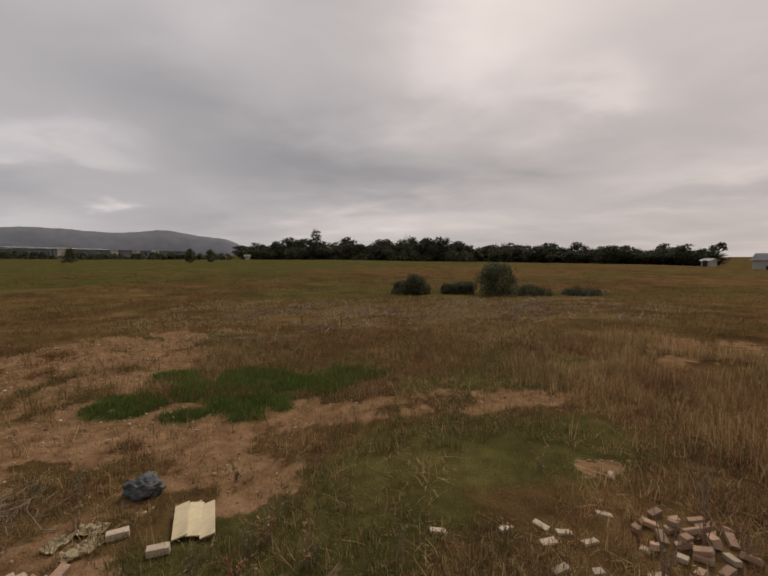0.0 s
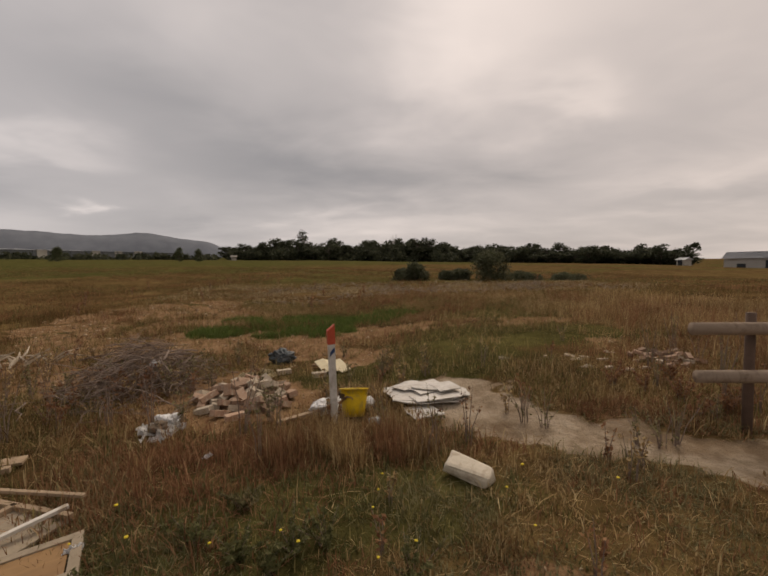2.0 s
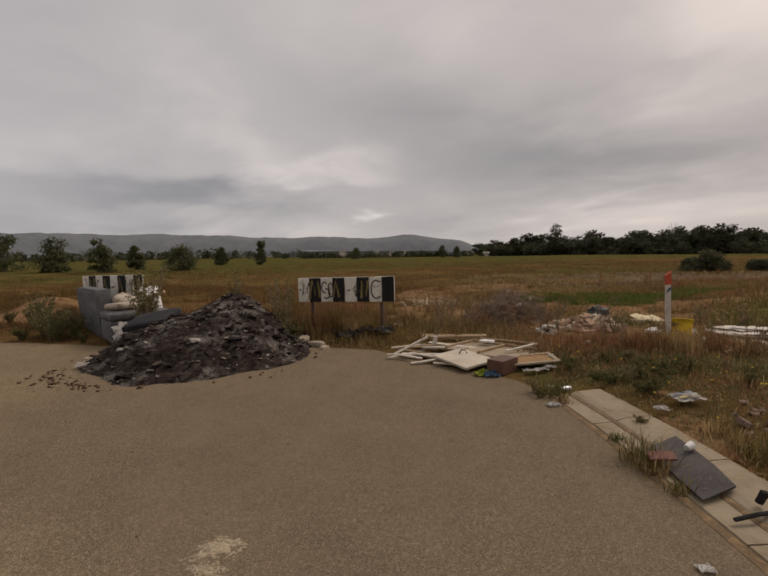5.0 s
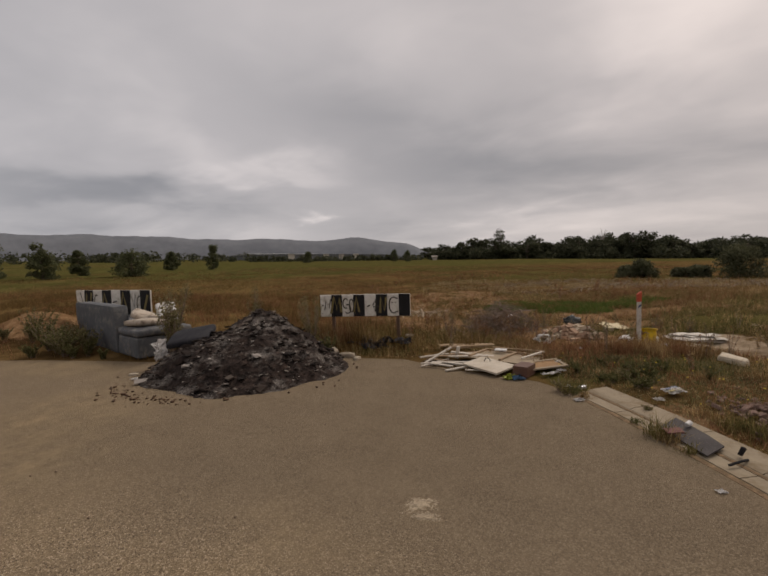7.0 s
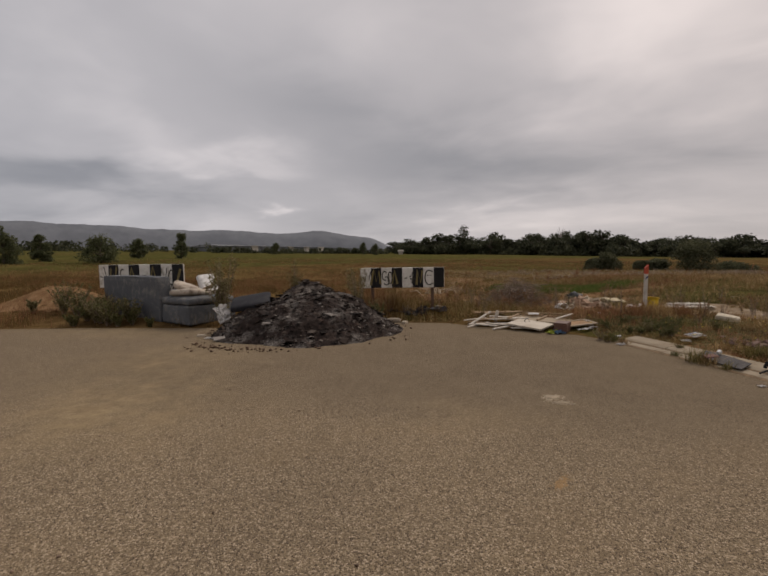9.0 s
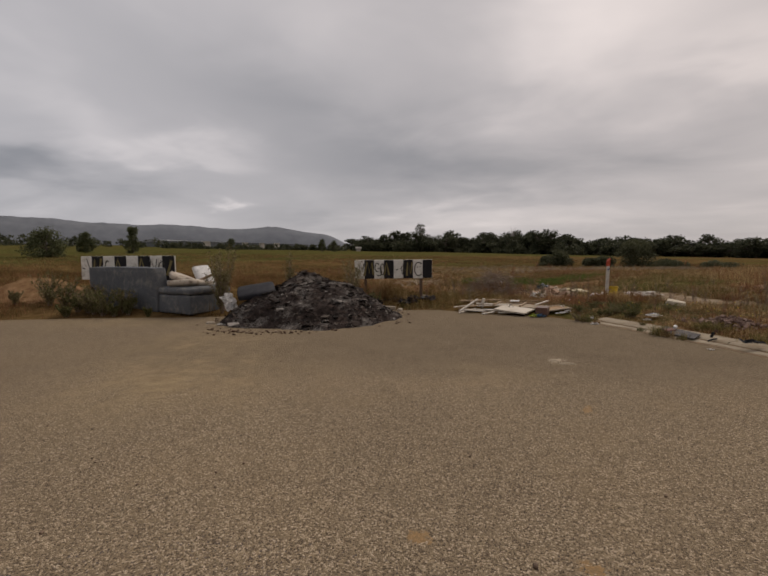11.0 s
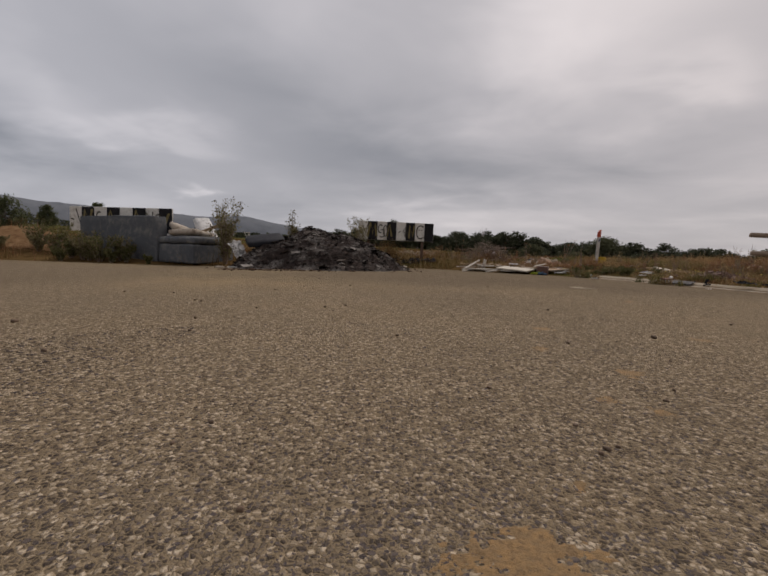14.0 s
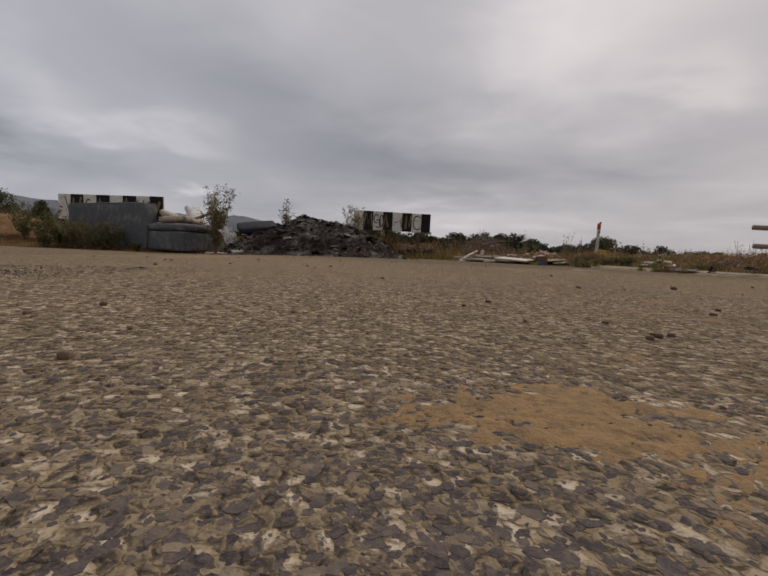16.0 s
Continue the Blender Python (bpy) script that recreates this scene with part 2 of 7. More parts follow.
def add_rock(bm, size, m=None, rough=0.22, sub=2, seed=0):
    g = bmesh.ops.create_icosphere(bm, subdivisions=sub, radius=0.5)
    r = random.Random(seed)
    off = Vector((r.uniform(0, 50), r.uniform(0, 50), r.uniform(0, 50)))
    for v in g["verts"]:
        n = noise.noise(v.co * 2.2 + off) + 0.5 * noise.noise(v.co * 5.1 + off)
        v.co *= 1 + rough * n
        for a in range(3):  # knock flat faces on it
            lim = 0.36 + 0.1 * math.sin(seed * 3.7 + a * 2.1)
            v.co[a] = max(-lim, min(lim, v.co[a]))
        v.co = Vector((v.co.x * size[0], v.co.y * size[1], v.co.z * size[2])) * 1.3
        if m:
            v.co = m @ v.co
    return bm


def sheet_bm(w, h, nx, ny, fn):
    """A grid w by h whose points fn(u, v) moves; u, v run 0 to 1."""
    bm = bmesh.new()
    g = [[bm.verts.new(fn(i / nx, j / ny)) for i in range(nx + 1)] for j in range(ny + 1)]
    for j in range(ny):
        for i in range(nx):
            bm.faces.new((g[j][i], g[j][i + 1], g[j + 1][i + 1], g[j + 1][i]))
    return bm


def thick(bm, t):
    bmesh.ops.solidify(bm, geom=bm.faces[:], thickness=t)
    return bm


# ---- the ground ----
ROAD = np.array([(-40, -10.5), (-20, -5.6), (-14.5, -3.7), (-11.5, -2.55), (-9.6, -2.15), (-8.2, -1.98), (-7.2, -2.0), (-5.8, -1.75),
                 (-4.5, -1.55), (-3.5, -1.5), (-2.75, -1.95), (-2.2, -2.12), (-1.8, -2.3), (-1.56, -2.58), (-1.38, -2.92), (-1.23, -3.22),
                 (-1.08, -3.55), (-0.93, -3.9), (-0.78, -4.28), (-0.62, -4.8), (-0.5, -5.4), (-0.42, -6.2), (-0.36, -7.5), (-0.4, -11),
                 (-0.7, -16), (-1.2, -40), (-40, -40)], float)


def inside(x, y, poly):
    x, y = np.asarray(x, float), np.asarray(y, float)
    c = np.zeros(x.shape, bool)
    for (x0, y0), (x1, y1) in zip(poly, np.roll(poly, -1, 0)):
        hit = (y0 > y) != (y1 > y)
        c ^= hit & (x < (x1 - x0) * (y - y0) / ((y1 - y0) + 1e-12) + x0)
    return c


def to_line(x, y, pts, closed=False):
    """Distance to a line of points."""
    x, y = np.asarray(x, float), np.asarray(y, float)
    d = np.full(x.shape, 1e9)
    ends = np.roll(pts, -1, 0) if closed else pts[1:]
    for (x0, y0), (x1, y1) in zip(pts, ends):
        ex, ey = x1 - x0, y1 - y0
        t = np.clip(((x - x0) * ex + (y - y0) * ey) / (ex * ex + ey * ey), 0, 1)
        d = np.minimum(d, np.hypot(x - x0 - t * ex, y - y0 - t * ey))
    return d


def road_z(x, y):
    """The road lies all but level and falls a little towards its far side."""
    x, y = np.asarray(x, float), np.asarray(y, float)
    return -0.10 * S(-4.8, -8.4, x) + 0.0 * y


def outside_d(x, y):
    d = to_line(x, y, ROAD, True)
    return np.where(inside(x, y, ROAD), -d, d)


def gz(x, y):
    """Height of the open ground."""
    x, y = np.asarray(x, float), np.asarray(y, float)
    d = outside_d(x, y)
    r = np.hypot(x + 2, y + 4)
    z = road_z(x, y) + np.where(d > 0, 0.003 + 0.075 * S(0.1, 0.8, d), -0.06 * S(0, 0.12, -d))
    z = z + S(0.1, 1.0, d) * (0.05 * (fbm(x * 0.9, y * 0.9, 3) - 0.5) + 0.02 * (fbm(x * 4, y * 4, 5) - 0.5))
    z = z + 0.17 * S(-0.2, 1.6, x) * S(-1.6, 0.6, y) * (1 - S(6, 16, y))
    z = z + 0.55 * np.exp(-(((x + 12.0) / 1.1) ** 2 + ((y + 0.5) / 0.8) ** 2)) * S(0, 0.5, d)
    z = z + 0.12 * np.exp(-(((x + 3.6) / 1.2) ** 2 + ((y - 1.6) / 0.9) ** 2))
    w = S(8, 45, r)
    far = 0.0125 * y - 0.027 * x + 0.5 * (fbm(x * 0.03, y * 0.03, 9) - 0.5) + 0.16 * (fbm(x * 0.2, y * 0.2, 13) - 0.5)
    return z + w * far * (1 - 0.6 * S(400, 1200, r))


def g1(x, y):
    return float(gz(np.array([x]), np.array([y]))[0])


def blob(x, y, cx, cy, rx, ry, seed):
    d = np.hypot((x - cx) / rx, (y - cy) / ry) + 0.6 * (fbm(x * 1.3, y * 1.3, seed) - 0.5) + 0.5 * (fbm(x * 5.5, y * 5.5, seed + 3) - 0.5)
    return 1 - S(0.8, 1.05, d)


PALE = np.array([(0.65, -0.1), (0.85, -0.6), (1.35, -1.15), (2.0, -1.5), (3.2, -1.75), (5.5, -1.9), (12, -2.2)])


def zone_soil(x, y):
    s = np.maximum.reduce([blob(x, y, -4.3, 7.0, 2.4, 3.6, 21), blob(x, y, -1.6, 3.1, 2.6, 1.1, 22), blob(x, y, 2.2, 3.0, 1.8, 0.5, 23),
                           blob(x, y, -3.6, 2.8, 1.7, 2.2, 24), blob(x, y, -0.5, 1.7, 1.0, 0.6, 25), blob(x, y, -1.2, 0.3, 0.9, 0.9, 26),
                           0.75 * blob(x, y, -0.45, -2.6, 0.42, 0.26, 27), 0.7 * blob(x, y, -0.38, -2.95, 0.26, 0.16, 33), 0.55 * blob(x, y, 0.6, -2.4, 0.35, 0.2, 34), blob(x, y, -0.75, -3.25, 0.2, 0.3, 36), 0.7 * blob(x, y, 3.1, 1.15, 0.36, 0.16, 37), blob(x, y, -12.0, -0.6, 1.7, 1.1, 28), blob(x, y, 0.2, -2.4, 0.5, 0.3, 29),
                           0.55 * blob(x, y, 7.5, 5.5, 2.2, 1.6, 31)])
    return np.clip(s * (0.25 + 1.1 * S(0.30, 0.55, fbm(x * 1.9, y * 1.9, 35))), 0, 1)


def zone_lush(x, y):
    s = np.maximum.reduce([blob(x, y, -0.9, 4.8, 1.6, 1.0, 41), blob(x, y, 0.6, 4.4, 1.0, 0.55, 42), blob(x, y, -0.3, 3.75, 0.9, 0.4, 44)])
    small = np.maximum.reduce([blob(x, y, -2.2, 4.0, 0.5, 0.5, 43), blob(x, y, -1.3, 3.5, 0.3, 0.22, 45), blob(x, y, -0.4, 3.3, 0.24, 0.2, 46), blob(x, y, -2.1, 5.6, 0.4, 0.25, 48)])
    return np.clip(np.maximum(s * S(0.36, 0.46, fbm(x * 2.1, y * 2.1, 47)), small), 0, 1)


def zone_olive(x, y):
    """Darker green turf in the hollows of the field."""
    s = np.maximum.reduce([blob(x, y, 3.0, 3.8, 1.7, 0.55, 151), blob(x, y, 2.5, 1.7, 1.6, 0.85, 152), blob(x, y, 1.4, 1.5, 1.1, 0.6, 153), blob(x, y, 4.3, 4.5, 1.4, 0.6, 154), blob(x, y, -3.2, 9.5, 1.6, 0.7, 155), blob(x, y, 0.5, 0.7, 1.4, 0.6, 156),
                           blob(x, y, -4.8, 5.2, 1.2, 0.6, 157), blob(x, y, -1.2, -1.9, 0.7, 0.5, 158), blob(x, y, -0.2, -1.6, 0.9, 0.4, 159)])
    return np.clip(s, 0, 1)


def zone_pale(x, y):
    return 1 - S(0.24, 0.56, to_line(x, y, PALE) + 0.95 * (fbm(x * 2.5, y * 2.5, 51) - 0.5) + 0.45 * (fbm(x * 9, y * 9, 52) - 0.5))


def ground_mat():
    m = Mat("field_ground", 1.0)
    m.b.inputs["Specular IOR Level"].default_value = 0.0
    n1, n2, n3 = m.noise(0.05, 3, 0.6), m.noise(0.55, 5, 0.65), m.noise(5.0, 5, 0.7)
    n4 = m.noise(40.0, 4, 0.7)
    col = m.ramp(n2, [(0.32, (0.062, 0.036, 0.016)), (0.5, (0.118, 0.070, 0.030)), (0.66, (0.20, 0.128, 0.056))])
    col = m.mix(m.ramp(n1, [(0.42, (0, 0, 0)), (0.62, (1, 1, 1))]), col, m.ramp(n2, [(0.3, (0.095, 0.060, 0.023)), (0.7, (0.19, 0.125, 0.05))]))
    col = m.mix(m.attr("olive"), col, m.ramp(n2, [(0.3, (0.055, 0.054, 0.017)), (0.7, (0.125, 0.115, 0.036))]))
    fine = m.ramp(n3, [(0.3, (0.55, 0.55, 0.55)), (0.7, (1.2, 1.2, 1.2))])
    col = m.mix(1.0, col, fine, "MULTIPLY")
    soil = m.ramp(n3, [(0.3, (0.125, 0.07, 0.036)), (0.5, (0.225, 0.132, 0.068)), (0.75, (0.34, 0.22, 0.124))])
    edge = m.math("ADD", m.attr("soil"), m.math("MULTIPLY", m.math("SUBTRACT", n3, 0.5), 1.7))
    col = m.mix(m.ramp(edge, [(0.40, (0, 0, 0)), (0.62, (1, 1, 1))]), col, soil)
    pale = m.mix(m.ramp(m.noise(2.2, 4, 0.65), [(0.42, (0, 0, 0)), (0.6, (1, 1, 1))]), m.ramp(n3, [(0.3, (0.13, 0.088, 0.054)), (0.5, (0.20, 0.14, 0.088)), (0.7, (0.28, 0.205, 0.135))]), m.ramp(n3, [(0.3, (0.24, 0.175, 0.115)), (0.5, (0.34, 0.265, 0.185)), (0.7, (0.43, 0.35, 0.26))]))
    col = m.mix(m.ramp(m.math("ADD", m.attr("pale"), m.math("MULTIPLY", m.math("SUBTRACT", n3, 0.5), 1.3)), [(0.4, (0, 0, 0)), (0.6, (1, 1, 1))]), col, pale)
    col = m.mix(m.attr("lush"), col, m.ramp(n3, [(0.3, (0.042, 0.062, 0.015)), (0.7, (0.085, 0.115, 0.03))]))
    col = m.mix(m.math("MULTIPLY", m.ramp(n4, [(0.45, (0, 0, 0)), (0.7, (1, 1, 1))]), 0.35), col, (0.05, 0.035, 0.02))
    m.color(col)
    m.bump(m.math("ADD", n3, m.math("MULTIPLY", n4, 0.4)), 0.8, 0.06)
    return m.m


def make_ground():
    rings, segs = 190, 420
    rad = np.r_[0, 0.12 * 1.0515 ** np.arange(rings)]
    rad[1] = 0.0004
    th = np.linspace(0, 2 * np.pi, segs, endpoint=False)
    rr, tt = np.meshgrid(rad[1:], th, indexing="ij")
    x, y = -1.2 + rr * np.sin(tt), -0.5 + rr * np.cos(tt)
    x, y = np.r_[-1.2, x.ravel()], np.r_[-0.5, y.ravel()]
    z = gz(x, y)
    i, j = np.meshgrid(np.arange(rings - 1), np.arange(segs), indexing="ij")
    a = 1 + i * segs + j
    b = 1 + i * segs + (j + 1) % segs
    quads = np.stack([a, b, b + segs, a + segs], -1).reshape(-1, 4)
    me = np_mesh("ground", np.stack([x, y, z], 1), quads[:, ::-1])
    shade(me)
    for name, fn in (("soil", zone_soil), ("lush", zone_lush), ("pale", zone_pale)):
        near = np.hypot(x, y) < 40
        v = np.zeros(len(x), np.float32)
        v[near] = fn(x[near], y[near])
        me.attributes.new(name, "FLOAT", "POINT").data.foreach_set("value", v)
    r = np.hypot(x + 2, y + 4)
    ol = S(24, 31, y * 0.55 - x * 0.8 + 5 * (fbm(x * 0.08, y * 0.08, 61) - 0.5)) * (0.55 + 0.7 * S(0.34, 0.6, fbm((x + y) * 0.03, (y - x) * 0.12, 61))) + 0.8 * S(0.5, 0.62, fbm(x * 0.06, y * 0.11, 63)) * S(14, 22, y)
    near = np.hypot(x, y) < 40
    ol[near] = np.maximum(ol[near], 0.85 * zone_olive(x[near], y[near]))
    me.attributes.new("olive", "FLOAT", "POINT").data.foreach_set("value", np.clip(ol, 0, 1).astype(np.float32))
    me.materials.append(ground_mat())
    tagged(new("ground", me), "open field of dry brown grass and bare tan soil", "ground", kind="structure")


make_ground()


def asphalt_mat(name="chip_seal"):
    """Worn chip seal: flush dark chips in a pale sandy binder, smooth and dusty in patches."""
    m = Mat(name, 1.0)
    # the cells are bent out of shape, so that no chip has straight sides
    wob = m.t.nodes.new("ShaderNodeTexNoise")
    wob.inputs["Scale"].default_value, wob.inputs["Detail"].default_value = 240.0, 2.0
    m.link(m.co.outputs["Object"], wob.inputs["Vector"])
    bend = m.t.nodes.new("ShaderNodeVectorMath")
    bend.operation = "MULTIPLY_ADD"
    m.link(wob.outputs["Color"], bend.inputs[0])
    bend.inputs[1].default_value = (0.005, 0.005, 0.0)
    m.link(m.co.outputs["Object"], bend.inputs[2])

    def cells(feature, out):
        n = m.t.nodes.new("ShaderNodeTexVoronoi")
        n.feature = feature
        n.inputs["Scale"].default_value = 165.0
        m.link(bend.outputs[0], n.inputs["Vector"])
        return n.outputs[out]

    chip = cells("F1", "Color")
    sep = m.t.nodes.new("ShaderNodeSeparateColor")
    m.link(chip, sep.inputs[0])
    m.b.inputs["Specular IOR Level"].default_value = 0.0
    tone = m.ramp(sep.outputs[0], [(0.0, (0.04, 0.033, 0.033)), (0.26, (0.07, 0.057, 0.052)), (0.36, (0.15, 0.118, 0.09)), (0.64, (0.225, 0.178, 0.13)), (0.76, (0.44, 0.36, 0.265)), (1.0, (0.64, 0.53, 0.41))])
    dist = cells("DISTANCE_TO_EDGE", "Distance")
    col = m.mix(m.ramp(dist, [(0.0, (1, 1, 1)), (0.2, (0, 0, 0))]), tone, (0.29, 0.22, 0.14))
    speck = m.noise(430.0, 4, 0.75)
    col = m.mix(m.math("MULTIPLY", m.ramp(speck, [(0.52, (0, 0, 0)), (0.6, (1, 1, 1))]), 0.5), col, (0.055, 0.045, 0.042))
    col = m.mix(m.math("MULTIPLY", m.ramp(speck, [(0.36, (1, 1, 1)), (0.44, (0, 0, 0))]), 0.4), col, (0.42, 0.32, 0.2))
    patch, wear = m.noise(0.45, 4, 0.6, distort=0.4), m.noise(2.4, 5, 0.65)
    dusty = m.ramp(m.math("ADD", m.math("MULTIPLY", patch, 0.65), m.math("MULTIPLY", wear, 0.35)), [(0.42, (0.05, 0.05, 0.05)), (0.60, (1, 1, 1))])
    col = m.mix(m.math("MULTIPLY", dusty, 0.22), col, m.ramp(wear, [(0.3, (0.155, 0.122, 0.087)), (0.7, (0.195, 0.155, 0.11))]))
    sand = m.noise(1.15, 4, 0.6, distort=0.7)
    col = m.mix(m.math("MULTIPLY", m.ramp(sand, [(0.52, (0, 0, 0)), (0.78, (1, 1, 1))]), 0.28), col, (0.28, 0.205, 0.125))
    col = m.mix(m.math("MULTIPLY", m.attr("dust"), m.ramp(wear, [(0.3, (0.15, 0.15, 0.15)), (0.65, (0.95, 0.95, 0.95))])), col, m.ramp(m.noise(9.0, 5, 0.7), [(0.35, (0.25, 0.185, 0.115)), (0.65, (0.40, 0.31, 0.19))]))
    dark = m.noise(0.32, 3, 0.5)
    col = m.mix(m.math("MULTIPLY", m.ramp(dark, [(0.5, (0, 0, 0)), (0.7, (1, 1, 1))]), 0.32), col, (0.10, 0.082, 0.066))
    col = m.mix(m.math("MULTIPLY", m.attr("smooth"), 0.72), col, m.ramp(wear, [(0.3, (0.142, 0.113, 0.083)), (0.7, (0.188, 0.150, 0.109))]))
    col = m.mix(1.0, col, (0.99, 0.97, 0.925), "MULTIPLY")
    m.color(col)
    h = m.math("ADD", m.ramp(dist, [(0.0, (0, 0, 0)), (0.3, (1, 1, 1))]), m.math("MULTIPLY", m.noise(300, 3), 0.4))
    m.bump(h, 0.9, 0.003)
    return m.m


ASPHALT = asphalt_mat()


def make_road():
    """The court bowl as a sheet trimmed to its outline, with a shallow camber."""
    bm = bmesh.new()
    vs = [bm.verts.new((x, y, 0)) for x, y in ROAD]
    f = bm.faces.new(vs)
    for co, no in [((0, v, 0), (0, 1, 0)) for v in np.arange(-14, -1.4, 0.4)] + [((v, 0, 0), (1, 0, 0)) for v in np.arange(-12, -0.5, 0.4)]:
        bmesh.ops.bisect_plane(bm, geom=bm.verts[:] + bm.edges[:] + bm.faces[:], plane_co=co, plane_no=no)
    for v in bm.verts:
        v.co.z = float(road_z(v.co.x, v.co.y))
    if sum(f.normal.z for f in bm.faces) < 0:
        bmesh.ops.reverse_faces(bm, faces=bm.faces[:])
    me = bm_mesh("road", bm, ASPHALT, True)
    p = np.empty(len(me.vertices) * 3)
    me.vertices.foreach_get("co", p)
    p = p.reshape(-1, 3)
    dust = sum(a * np.exp(-(((p[:, 0] - cx) / rx) ** 2 + ((p[:, 1] - cy) / ry) ** 2)) for cx, cy, rx, ry, a in ((-5.7, -4.9, 0.9, 0.8, 1.0), (-6.4, -4.2, 0.8, 0.5, 0.8), (-5.5, -5.7, 0.6, 0.6, 0.8), (-8.7, -2.4, 1.4, 0.5, 1.0), (-6.3, -3.7, 0.7, 0.35, 0.7), (-3.2, -5.2, 0.4, 0.4, 0.5)))
    me.attributes.new("dust", "FLOAT", "POINT").data.foreach_set("value", np.clip(dust, 0, 1).astype(np.float32))
    # the bowl by the kerb is worn smooth and tarry
    worn = S(-6.0, -4.4, p[:, 1] + 1.6 * (fbm(p[:, 0] * 0.8, p[:, 1] * 0.8, 91) - 0.5)) * (0.6 + 0.4 * S(-6.8, -4.0, p[:, 0]))
    me.attributes.new("smooth", "FLOAT", "POINT").data.foreach_set("value", worn.astype(np.float32))
    tagged(new("road", me), "worn dusty chip-seal asphalt at the end of a court", "road", kind="structure")


make_road()

CONCRETE = plain("kerb_concrete", lin(0.30, 0.245, 0.172), lin(0.245, 0.198, 0.138), 3.2, 0.95, 0.6, 0.003, dirt=lin(0.19, 0.14, 0.085), fine=120)


def resample(pts, step):
    pts = np.array(pts, float)
    seg = np.hypot(*np.diff(pts, axis=0).T)
    s = np.r_[0, np.cumsum(seg)]
    n = max(2, int(s[-1] / step) + 1)
    u = np.linspace(0, s[-1], n)
    return np.stack([np.interp(u, s, pts[:, k]) for k in range(2)], 1)


def offset_line(pts, d):
    t = np.gradient(pts, axis=0)
    t /= np.linalg.norm(t, axis=1)[:, None]
    return pts + d * np.stack([-t[:, 1], t[:, 0]], 1)


def strip(line, profile, gap=0.0):
    """A length of kerb with a cross-section of (offset, height) pairs."""
    bm = bmesh.new()
    rows = []
    for n, h in profile:
        o = offset_line(line, n)
        rows.append([bm.verts.new((x, y, float(road_z(x, y)) + h)) for x, y in o])
    for r0, r1 in zip(rows, rows[1:]):
        for k in range(len(line) - 1):
            bm.faces.new((r0[k], r1[k], r1[k + 1], r0[k + 1]))
    for k in (0, -1):
        try:
            bm.faces.new([r[k] for r in rows])
        except ValueError:
            pass
    bmesh.ops.recalc_face_normals(bm, faces=bm.faces[:])
    return bm


SOILJOINT = plain("joint_soil", lin(0.175, 0.115, 0.065), lin(0.125, 0.085, 0.048), 12, 0.98, 0.8, 0.006, dirt=lin(0.28, 0.18, 0.10))


def make_kerb():
    kerb = tagged(new("kerb"), "low rolled concrete kerb and channel, cracked and dusty, with weeds in the joint", "kerb", kind="structure")
    kerb.empty_display_size = 0.1
    edge = resample(ROAD[13:26], 0.05)
    # channel and rolled top are cast in lengths with a gap between them
    n = len(edge)
    cuts, k = [], 2
    while k < n - 8:
        ln = 15 if k > 30 else 11
        cuts.append((k, min(k + ln, n - 1)))
        k += ln
    for a, b in cuts[:26]:
        seg = edge[a:b + 1].copy()
        d = seg[1] - seg[0]
        seg[0] += 0.08 * d
        seg[-1] -= 0.08 * (seg[-1] - seg[-2])
        chan = strip(seg, [(0.13, -0.03), (0.13, 0.014), (0.012, 0.008), (-0.012, -0.03)])
        part("channel", chan, CONCRETE, kerb)
        top = strip(seg, [(0.15, -0.03), (0.15, 0.014), (0.16, 0.022), (0.20, 0.032), (0.37, 0.042), (0.385, 0.036), (0.39, -0.03)])
        part("kerb_stone", top, CONCRETE, kerb)
    joint = strip(edge[2:cuts[25][1] if len(cuts) > 25 else -2], [(0.122, -0.03), (0.124, 0.016), (0.14, 0.020), (0.156, 0.017), (0.158, -0.03)])
    part("joint_soil", joint, SOILJOINT, kerb, "brown soil and roots packed in the joint")
    lip = strip(edge[2:], [(-0.05, -0.02), (-0.035, 0.002), (0.0, 0.0075), (0.01, -0.02)])
    part("gutter_silt", lip, SOILJOINT, kerb, "silt along the channel's edge")


make_kerb()


